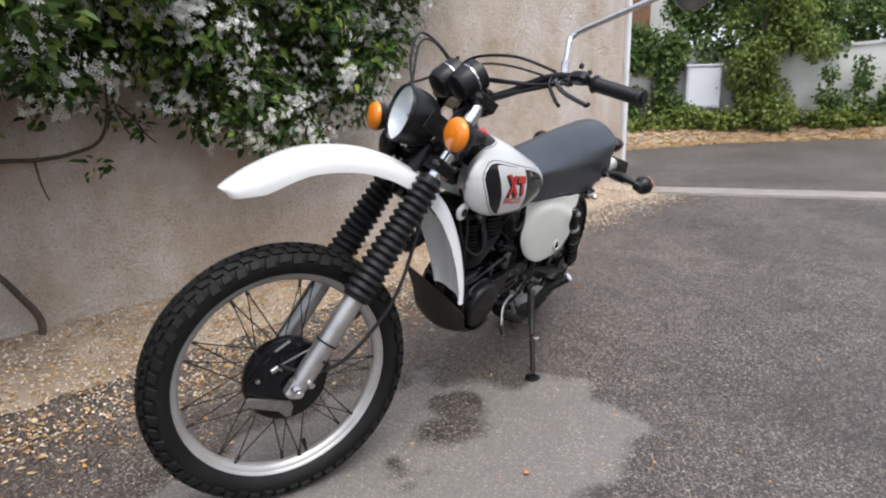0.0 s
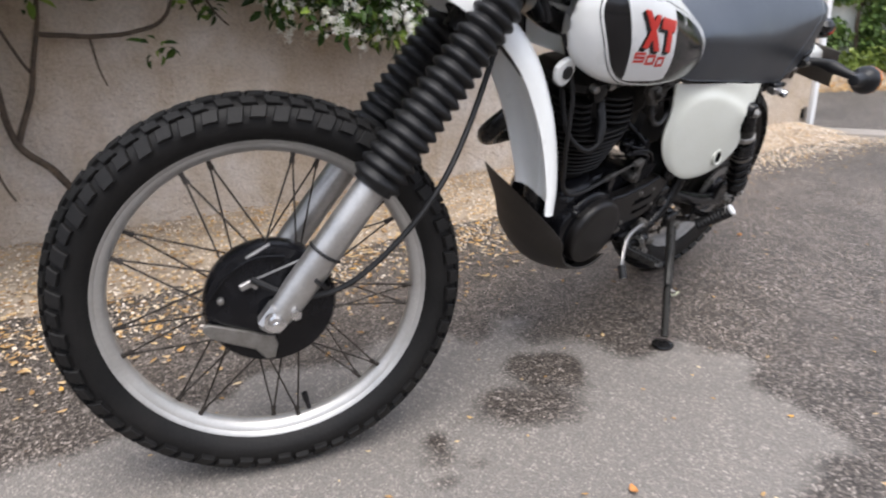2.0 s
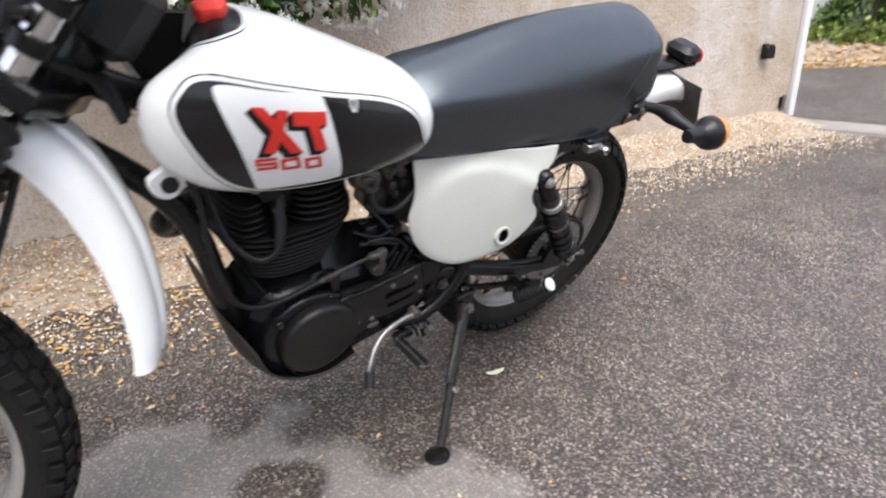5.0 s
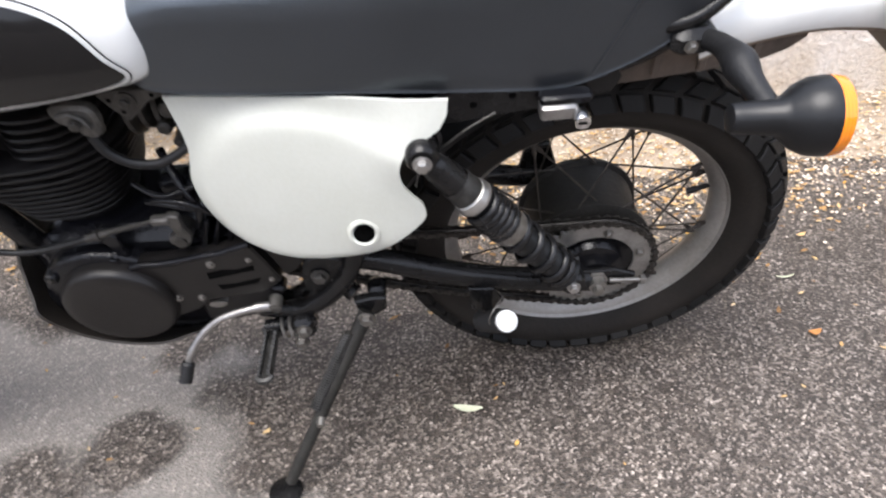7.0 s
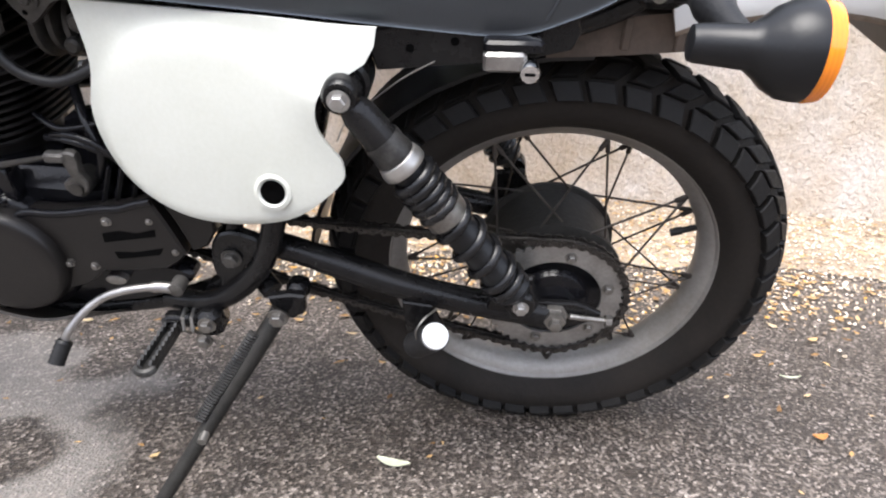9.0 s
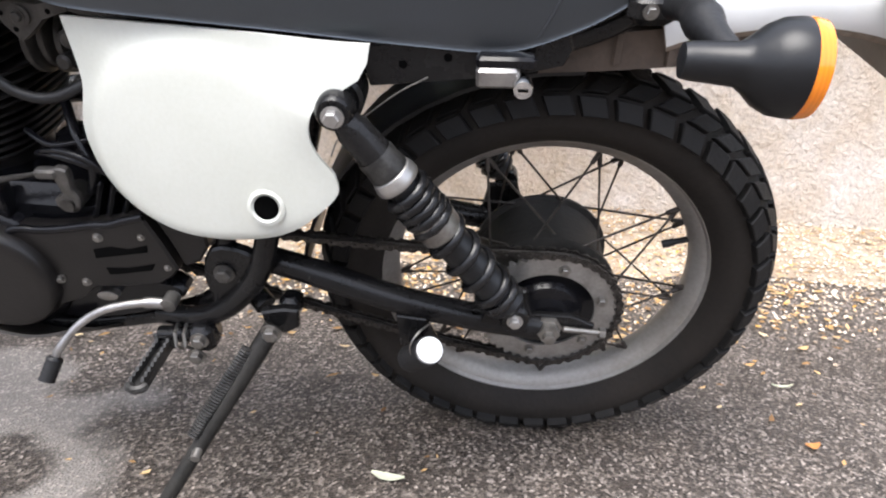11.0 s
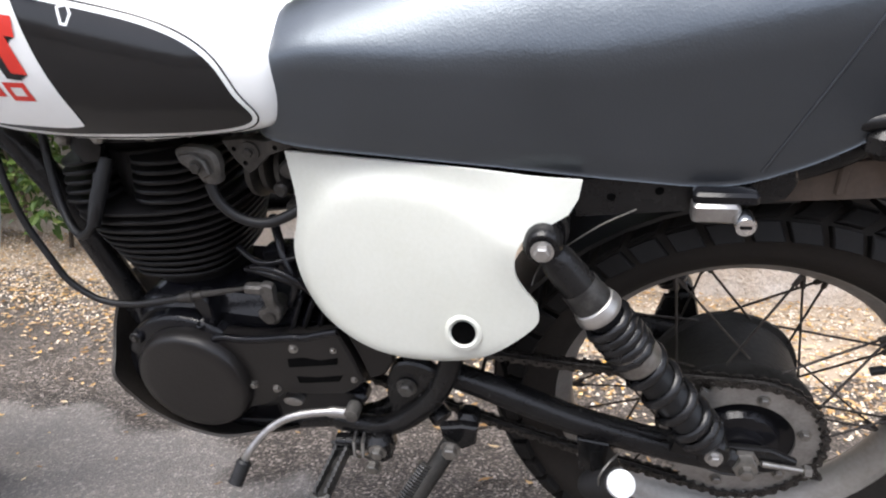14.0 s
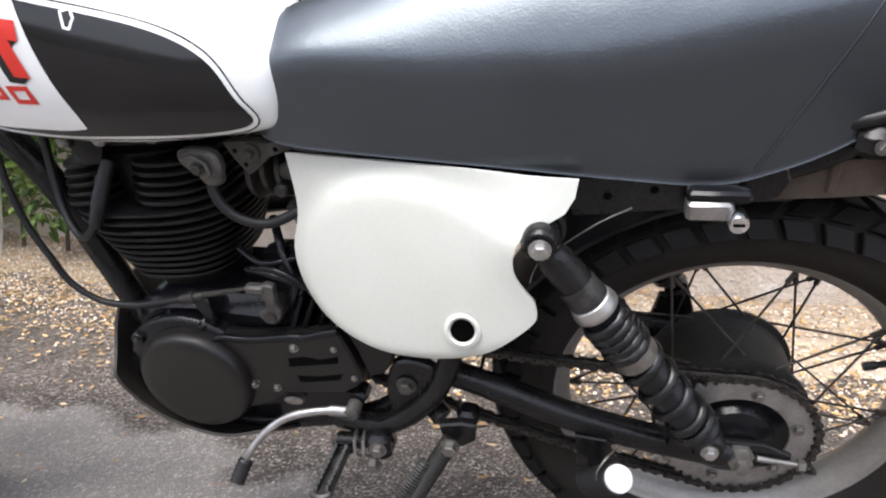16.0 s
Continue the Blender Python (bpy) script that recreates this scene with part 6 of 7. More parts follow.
    for x in (-0.07, -0.02, 0.05):
        part("head_nut", Shape().lathe([(0.009, 0), (0.009, 0.014), (0.005, 0.018)], 6, C @ Matrix.Translation((x, -0.078, 0.218)) @ ALONG_Y), STEEL, head)
    part("inspection_cap", Shape().lathe([(0.02, 0), (0.022, 0.003), (0.022, 0.012), (0.012, 0.015)], 6, C @ Matrix.Translation((-0.045, -0.075, 0.205)) @ ALONG_Y), FINS, head)
    lead = spline([(-0.800, -0.095, 0.372), (-0.797, -0.118, 0.345), (-0.810, -0.128, 0.312), (-0.840, -0.12, 0.300), (-0.876, -0.09, 0.335), (-0.892, -0.06, 0.41)], 7)
    pl = part("spark_plug_cap", Shape().tube([(-0.788, -0.085, 0.388), (-0.797, -0.112, 0.348), (-0.806, -0.126, 0.316)], [0.0085, 0.010, 0.0075], 14), RUBBER, e)
    part("plug_lead", Shape().tube(lead, 0.0055, 10), RUBBER, pl)
    # kick-start link below the fins, with its small spring
    lug = part("decompressor_arm", Shape().prism(flat_spline([(-0.704, 0.212), (-0.684, 0.212), (-0.680, 0.185), (-0.684, 0.156), (-0.697, 0.150), (-0.698, 0.182)], 3), -0.100, -0.126, 0.003), ENGINE, e)
    part("arm_spring", Shape().tube([(-0.690 - 0.0016 * i + 0.0072 * math.cos(i * 0.8), -0.128 + 0.0072 * math.sin(i * 0.8), 0.178 - 0.0011 * i) for i in range(32)], 0.0019, 6), ENGINE, lug)
    # clutch arm
    ca = part("clutch_arm", Shape().prism(flat_spline([(-0.603, 0.238), (-0.586, 0.238), (-0.587, 0.214), (-0.583, 0.200), (-0.586, 0.187), (-0.601, 0.181), (-0.613, 0.188), (-0.612, 0.199), (-0.601, 0.206)], 3), -0.116, -0.128, 0.002), GRIMY, e, "bare metal clutch release arm")
    part("arm_pivot", Shape().lathe([(0.0135, -0.03), (0.0135, 0.004), (0.0085, 0.006), (0.0085, 0.010)], 18, Matrix.Translation((-0.598, -0.122, 0.192)) @ ALONG_Y), SOOTY, ca)
    part("cable_clevis", Shape().box((0.026, 0.014, 0.013), Matrix.Translation((-0.611, -0.124, 0.233)), 0.003), GRIMY, ca)
    part("inner_cable", Shape().tube([(-0.690, -0.123, 0.217), (-0.655, -0.124, 0.225), (-0.618, -0.124, 0.233)], [0.0042, 0.0036, 0.0022], 8), SOOTY, ca)
    part("adjuster", Shape().lathe([(0.006, 0.0), (0.006, 0.012), (0.008, 0.013), (0.008, 0.021), (0.0055, 0.022), (0.0055, 0.036)], 12, aim((-0.722, -0.123, 0.209), (0.97, 0, 0.22))), SOOTY, ca)
    part("clutch_cable_lower", Shape().tube(spline([(-0.722, -0.123, 0.209), (-0.755, -0.123, 0.201), (-0.80, -0.124, 0.194), (-0.845, -0.125, 0.200), (-0.878, -0.126, 0.228), (-0.893, -0.126, 0.270), (-0.908, -0.124, 0.318), (-0.916, -0.118, 0.37), (-0.922, -0.105, 0.43), (-0.95, -0.07, 0.52)], 8), 0.0046, 10), RUBBER, bike)
    # clutter behind the cylinder: starter linkage, hoses, ribs
    for pts, r in (([(-0.60, -0.06, 0.30), (-0.575, -0.10, 0.27), (-0.56, -0.115, 0.235), (-0.575, -0.11, 0.20)], 0.006), ([(-0.63, -0.10, 0.245), (-0.585, -0.118, 0.25), (-0.545, -0.11, 0.225), (-0.535, -0.08, 0.19)], 0.0045), ([(-0.64, -0.09, 0.27), (-0.60, -0.11, 0.262), (-0.55, -0.10, 0.268)], 0.004)):
        part("hose", Shape().tube(spline(pts, 6), r, 10), ENGINE, e)
    for x, z, h in ((-0.566, 0.192, 0.062), (-0.548, 0.196, 0.056), (-0.528, 0.196, 0.046)):
        part("case_rib", Shape().box((0.007, 0.05, h), Matrix.Translation((x, -0.098, z)) @ Matrix.Rotation(radians(24), 4, "Y"), 0.003), ENGINE, e)
    part("starter_boss", Shape().lathe([(0.020, -0.03), (0.020, 0.012), (0.016, 0.018), (0.001, 0.019)], 20, Matrix.Translation((-0.560, -0.085, 0.255)) @ ALONG_Y), ENGINE, e)
    part("starter_plate", Shape().prism(flat_spline([(-0.612, 0.262), (-0.575, 0.272), (-0.535, 0.262), (-0.525, 0.235), (-0.560, 0.222), (-0.605, 0.235)], 3), -0.060, -0.088, 0.005), ENGINE, e)
    for x, z in ((-0.602, 0.238), (-0.585, 0.229), (-0.556, 0.238)):
        bolt(e, (x, -0.092, z), (-0.2, -1, 0.2), 0.005, "case_bolt", SOOTY)
    part("oil_pipe", Shape().tube(spline([(-0.618, -0.106, 0.252), (-0.590, -0.116, 0.258), (-0.562, -0.120, 0.250), (-0.538, -0.118, 0.226), (-0.520, -0.112, 0.19)], 6), 0.0042, 10), ENGINE, e)
    part("airbox", Shape().box((0.15, 0.13, 0.17), Matrix.Translation((-0.475, 0.01, 0.295)), 0.02), PLASTIC, bike)
    # carburettor and intake
    cb = part("carburettor", Shape().lathe([(0.026, -0.05), (0.03, -0.045), (0.03, 0.04), (0.026, 0.045)], 24, Matrix.Translation((-0.56, -0.02, 0.345)) @ Matrix.Rotation(radians(90), 4, "Y")).lathe([(0.026, -0.075), (0.028, 0.0), (0.026, 0.05)], 20, Matrix.Translation((-0.555, -0.02, 0.345))), GRIMY, bike, "grimy alloy carburettor")
    for x, r in ((-0.612, 0.040), (-0.596, 0.034), (-0.575, 0.037)):
        part("intake_flange", Shape().lathe([(r - 0.004, 0.0), (r, 0.002), (r, 0.008), (r - 0.004, 0.010)], 24, Matrix.Translation((x, -0.045, 0.366)) @ Matrix.Rotation(radians(90), 4, "Y")), SOOTY, cb)
    for x, z, r in ((-0.566, 0.352, 0.009), (-0.552, 0.378, 0.011), (-0.556, 0.330, 0.007), (-0.541, 0.352, 0.008)):
        part("jet_cap", Shape().lathe([(r, -0.02), (r, 0.010), (r * 0.7, 0.013), (0.001, 0.013)], 14, Matrix.Translation((x, -0.078, z)) @ ALONG_Y), SOOTY, cb)
    tap = part("fuel_tap", Shape().prism(flat_spline([(-0.668, 0.414), (-0.650, 0.418), (-0.624, 0.413), (-0.618, 0.397), (-0.624, 0.379), (-0.640, 0.372), (-0.650, 0.386), (-0.666, 0.398)], 3), -0.102, -0.120, 0.004), GRIMY, bike, "grey cast fuel tap")
    part("tap_lever", Shape().prism([(-0.660, 0.411), (-0.645, 0.414), (-0.630, 0.404), (-0.627, 0.388), (-0.636, 0.383), (-0.644, 0.396)], -0.120, -0.127, 0.002), GRIMY, tap)
    bolt(tap, (-0.640, -0.127, 0.399), (0, -1, 0), 0.0065, "tap_screw", SOOTY)
    part("sediment_bowl", Shape().lathe([(0.008, -0.004), (0.0125, 0.0), (0.0125, 0.014), (0.009, 0.017)], 18, aim((-0.632, -0.110, 0.390), (-0.15, 0, -1))), GRIMY, tap)
    part("fuel_hose", Shape().tube(spline([(-0.637, -0.116, 0.374), (-0.629, -0.119, 0.350), (-0.607, -0.119, 0.330), (-0.574, -0.116, 0.324), (-0.537, -0.105, 0.338), (-0.515, -0.085, 0.355)], 7), 0.0063, 12), RUBBER, tap)
    mt = part("head_bracket", Shape().prism([(-0.617, 0.421), (-0.590, 0.424), (-0.562, 0.421), (-0.535, 0.426), (-0.531, 0.414), (-0.560, 0.404), (-0.582, 0.386), (-0.592, 0.380), (-0.606, 0.398)], -0.090, -0.104, 0.002), SOOTY, bike, "oil-darkened cast head bracket")
    part("bolt_boss", Shape().lathe([(0.0115, 0), (0.0115, 0.003), (0.009, 0.0035)], 20, Matrix.Translation((-0.584, -0.104, 0.409)) @ ALONG_Y), SOOTY, mt)
    bolt(mt, (-0.584, -0.107, 0.409), (0, -1, 0), 0.0055, "bracket_bolt", SOOTY)
    for x, z in ((-0.603, 0.411), (-0.593, 0.394), (-0.553, 0.413)):
        # small near-black disc for the shade in each bracket hole
        part("bracket_hole", Shape().lathe([(0.003, 0), (0.001, 0.0004)], 12, Matrix.Translation((x, -0.1043, z)) @ ALONG_Y), HOLESHADE, mt)
    # frame
    for name, pts, r in (("down_tube", [(-1.075, -0.02, 0.52), (-0.970, -0.05, 0.43), (-0.912, -0.052, 0.335), (-0.882, -0.052, 0.235), (-0.850, -0.050, 0.115), (-0.822, -0.048, 0.045)], 0.019), ("top_tube", [(-1.06, 0, 0.60), (-0.9, 0, 0.52), (-0.6, 0, 0.47), (-0.42, 0, 0.42)], 0.022)):
        part(name, Shape().tube(spline(pts, 6), r, 18), BLACKPAINT, bike)
    a, b = Vector((-1.135, 0, 0.50)), Vector((-1.05, 0, 0.64))
    part("steering_head", Shape().tube([a, b], 0.032, 24), BLACKPAINT, bike)
    for sg in (-1, 1):
        part("cradle_tube", Shape().tube(spline([(-0.815, sg * 0.025 - 0.02, 0.055), (-0.785, sg * 0.05 - 0.03, 0.0), (-0.71, sg * 0.06 - 0.03, -0.04), (-0.58, sg * 0.085, -0.03), (-0.48, sg * 0.095, 0.012), (-0.425, sg * 0.095, 0.065)], 6), 0.0135, 14), BLACKPAINT, bike)
    # bash plate: a scoop whose flared wing reaches out under the round cover
    far = spline([(-0.886, 0.085, 0.174), (-0.866, 0.070, 0.128), (-0.850, 0.055, 0.086), (-0.832, 0.045, 0.034), (-0.790, 0.045, -0.018), (-0.730, 0.045, -0.058), (-0.660, 0.045, -0.070), (-0.600, 0.045, -0.060)], 5)
    mid = spline([(-0.890, -0.010, 0.162), (-0.876, -0.045, 0.120), (-0.866, -0.055, 0.075), (-0.845, -0.055, 0.025), (-0.805, -0.055, -0.025), (-0.740, -0.055, -0.058), (-0.670, -0.055, -0.070), (-0.600, -0.055, -0.060)], 5)
    near = spline([(-0.872, -0.092, 0.132), (-0.853, -0.135, 0.106), (-0.845, -0.155, 0.088), (-0.829, -0.155, 0.052), (-0.800, -0.155, 0.020), (-0.755, -0.155, -0.004), (-0.700, -0.155, -0.013), (-0.640, -0.150, 0.000)], 5)
    rings, core = [], Vector((-0.70, -0.055, 0.09))
    for p, q, r in zip(far, mid, near):
        row = []
        for i in range(9):
            t = i / 4 - 1
            row.append(p * (t * (t - 1) / 2) + q * (1 - t * t) + r * (t * (t + 1) / 2))
        rings.append(row + [v + (core - v).normalized() * 0.004 for v in row[::-1]])
    part("bash_plate", Shape().rings(rings), BASH, bike, "black bash plate under the engine")
    # exhaust on the right side
    ex = part("exhaust_pipe", Shape().tube(spline([(-0.80, 0.03, 0.33), (-0.88, 0.02, 0.34), (-0.925, 0.045, 0.29), (-0.90, 0.085, 0.24), (-0.75, 0.125, 0.22), (-0.5, 0.16, 0.24), (-0.35, 0.165, 0.27)], 7), 0.02, 18), BLACKPAINT, bike, "matt black exhaust pipe")
    part("muffler", Shape().tube(spline([(-0.37, 0.165, 0.266), (-0.32, 0.168, 0.276), (-0.1, 0.175, 0.31), (0.1, 0.178, 0.335), (0.15, 0.178, 0.342)], 4), [0.022, 0.026, 0.032] + [0.038] * 13 + [0.015], 22), BLACKPAINT, ex)


engine()


def controls():
    # gear lever
    lv = spline([(-0.505, -0.150, 0.056), (-0.535, -0.156, 0.061), (-0.580, -0.164, 0.055), (-0.612, -0.177, 0.040), (-0.635, -0.196, 0.018), (-0.642, -0.204, 0.006)], 6)
    g = part("gear_lever", Shape().tube(lv, [0.0075] * 6 + [0.0055] * (len(lv) - 6), 12, None, False, 0.7), GEAR, bike, "bare steel gear lever with rubber tip")
    part("boss", Shape().lathe([(0.010, -0.012), (0.010, 0.009), (0.006, 0.010)], 18, Matrix.Translation((-0.502, -0.147, 0.056)) @ ALONG_Y), GRIMY, g)
    tipd = Vector((-0.012, -0.028, -0.03))
    tip = aim((-0.642, -0.204, 0.006), tipd)
    part("rubber_tip", Shape().lathe([(0.0085, 0.0), (0.0105, 0.003)] + [(0.0105 - (0.001 if i % 2 else 0), 0.005 + 0.003 * i) for i in range(8)] + [(0.0105, 0.032)], 16, tip), RUBBER, g)
    part("tip_end", Shape().lathe([(0.0075, 0.031), (0.0065, 0.034), (0.001, 0.0345)], 14, tip), STEEL, g)
    # footrest on the left
    hanger = Shape().tube(spline([(-0.455, -0.13, 0.0), (-0.49, -0.138, -0.008), (-0.535, -0.140, -0.012)], 5), 0.012, 14)
    ft = part("footrest", hanger, BLACKPAINT, bike, "serrated steel footrest on a black hanger")
    part("clamp", Shape().box((0.034, 0.04, 0.044), Matrix.Translation((-0.472, -0.140, -0.006)), 0.008), BLACKPAINT, ft)
    for x, z in ((-0.468, 0.006), (-0.478, -0.024)):
        bolt(ft, (x, -0.165, z), (0, -1, 0), 0.009, "clamp_bolt")
    part("spring_clip", Shape().tube([(-0.507 + 0.002 * i, -0.150 + 0.017 * math.cos(i * 1.05), -0.004 + 0.017 * math.sin(i * 1.05)) for i in range(20)][:14], 0.0025, 8), STEEL, ft)
    a, b = Vector((-0.527, -0.148, -0.016)), Vector((-0.526, -0.234, -0.004))
    pegs = Shape()
    for sgn in (-1, 1):
        o = Vector((0.0075 * sgn, 0, 0.0))
        top = [a.lerp(b, i / 18) + o + Vector((0, 0, 0.009 if i % 2 else 0.004)) for i in range(19)]
        bot = [a.lerp(b, i / 18) + o + Vector((0, 0, -0.012)) for i in range(19)]
        sec = []
        for t_, b_ in zip(top, bot):
            sec.append([t_ + Vector((-0.002, 0, 0)), t_ + Vector((0.002, 0, 0)), b_ + Vector((0.002, 0, 0)), b_ + Vector((-0.002, 0, 0))])
        pegs.rings(sec)
    pegs.rings([[a.lerp(b, f) + Vector((-0.010, 0, -0.003)), a.lerp(b, f) + Vector((0.010, 0, -0.003)), a.lerp(b, f) + Vector((0.010, 0, -0.010)), a.lerp(b, f) + Vector((-0.010, 0, -0.010))] for f in (0.0, 0.35, 0.7, 1.0)])
    pegs.box((0.03, 0.008, 0.024), aim(a, b - a) @ Matrix.Rotation(radians(90), 4, "X"), 0.003)
    pegs.tube([b + Vector((0.010 * math.cos(t), -0.010 * math.sin(t) * 0.8, -0.002)) for t in (i * math.pi / 8 for i in range(9))], 0.006, 8)
    part("peg", pegs, WORN, ft, "serrated worn black steel peg", angle=25)
    # side stand
    foot_w = Vector((-0.523, -0.262, 0.012))
    foot = bike.matrix_basis.inverted() @ foot_w
    piv = Vector((-0.367, -0.158, 0.031))
    st = Shape().tube([piv, piv.lerp(foot, 0.15), piv.lerp(foot, 0.5), piv.lerp(foot, 0.97)], [0.013, 0.0125, 0.0105, 0.0095], 16)
    sd = part("side_stand", st, DIRTHUB, bike, "black steel side stand, swung down")
    part("foot_pad", Shape().lathe([(0.026, 0), (0.028, 0.003), (0.026, 0.007), (0.012, 0.012)], 24, Matrix.Translation(foot) @ (bike.matrix_basis.inverted().to_3x3().to_4x4()) @ Matrix.Translation((-0.006, 0, -0.012))), BLACKPAINT, sd)
    part("bracket", Shape().prism([(-0.385, 0.045), (-0.355, 0.052), (-0.335, 0.05), (-0.338, 0.02), (-0.355, 0.008), (-0.38, 0.012)], -0.135, -0.150, 0.003), BLACKPAINT, sd)
    part("bracket_block", Shape().box((0.028, 0.03, 0.026), Matrix.Translation((-0.350, -0.122, 0.042)), 0.006), BLACKPAINT, sd)
    part("bracket_tube", Shape().tube([(-0.42, -0.095, 0.055), (-0.385, -0.125, 0.035)], 0.015, 12), BLACKPAINT, sd)
    bolt(sd, piv + Vector((0, -0.012, 0)), (0, -1, 0), 0.010, "pivot_bolt")
    d = foot - piv
    L = d.length * 0.52
    m = aim(piv + d * 0.05 + Vector((-0.016, -0.008, 0)), d)
    sp = [(0.0085 * math.cos(i * 0.9), 0.0085 * math.sin(i * 0.9), 0.012 + (L - 0.03) * i / 230) for i in range(231)]
    part("return_spring", Shape().tube(sp, 0.0018, 5, m), WORN, sd, "coiled dark steel return spring")
    part("stand_peg", Shape().tube([piv.lerp(foot, 0.57) + Vector((0, -0.022, 0)), piv.lerp(foot, 0.57) + Vector((0, 0.012, 0))], 0.006, 10), STEEL, sd)


controls()


# ------------------------------------------------------------------ plants and litter
def leaf_cloud(centres, count, size, seed, spread, flat=0.35, up=0.5, curl=0.25, aspect=0.42):
    """Folded leaves scattered through soft blobs; returns verts and faces. centres: (x, y, z, rx, ry, rz)."""
    rng = np.random.default_rng(seed)
    c = np.array(centres)
    vol = c[:, 3] * c[:, 4] * c[:, 5]
    pick = rng.choice(len(c), count, p=vol ** 0.7 / (vol ** 0.7).sum())
    d = rng.normal(size=(count, 3))
    d /= np.linalg.norm(d, axis=1)[:, None]
    r = rng.random(count) ** spread
    p = c[pick, :3] + d * r[:, None] * c[pick, 3:]
    ax = d * 0.7 + rng.normal(size=(count, 3)) * 0.6
    ax[:, 2] -= 0.15
    ax /= np.linalg.norm(ax, axis=1)[:, None]
    nn = rng.normal(size=(count, 3)) * flat + np.array([0, -0.25, up]) + d * 0.4
    side = np.cross(ax, nn)
    side /= np.linalg.norm(side, axis=1)[:, None]
    nn = np.cross(side, ax)
    L = size * rng.uniform(0.65, 1.35, count)[:, None]
    W = L * aspect * 0.5
    base, tip = p, p + ax * L - nn * L * curl
    m1 = p + ax * L * 0.35 + nn * L * 0.03
    m2 = p + ax * L * 0.72 - nn * L * curl * 0.4
    fold = nn * W * 0.35
    verts = np.stack([base, m1 + side * W + fold, m1, m1 - side * W + fold, m2 + side * W * 0.8 + fold, m2, m2 - side * W * 0.8 + fold, tip], 1).reshape(-1, 3)
    k = np.arange(count)[:, None] * 8
    quads = np.concatenate([k + np.array(q) for q in ([1, 4, 5, 2], [2, 5, 6, 3])])
    tris = np.concatenate([k + np.array(q) for q in ([0, 1, 2], [0, 2, 3], [4, 7, 5], [5, 7, 6])])
    return verts.tolist(), quads.tolist() + tris.tolist()


def blossom_cloud(points, size, seed):
    """Five-petalled small flowers at (place, outward) pairs."""
    rng = np.random.default_rng(seed)
    V, Fc = [], []
    for p, o in points:
        o = Vector(o).normalized()
        a = o.orthogonal().normalized()
        b = o.cross(a)
        s = size * rng.uniform(0.75, 1.25)
        ph = rng.uniform(0, 6.28)
        k = len(V)
        V.append(tuple(p))
        for i in range(5):
            t = ph + i * 1.2566
            for dt, rr, h in ((-0.30, 0.62, 0.16), (0.10, 1.0, 0.10), (0.42, 0.62, 0.16)):
                V.append(tuple(Vector(p) + (a * math.cos(t + dt) + b * math.sin(t + dt)) * rr * s + o * h * s))
            Fc.append((k, k + 1 + 3 * i, k + 2 + 3 * i, k + 3 + 3 * i))
    return V, Fc


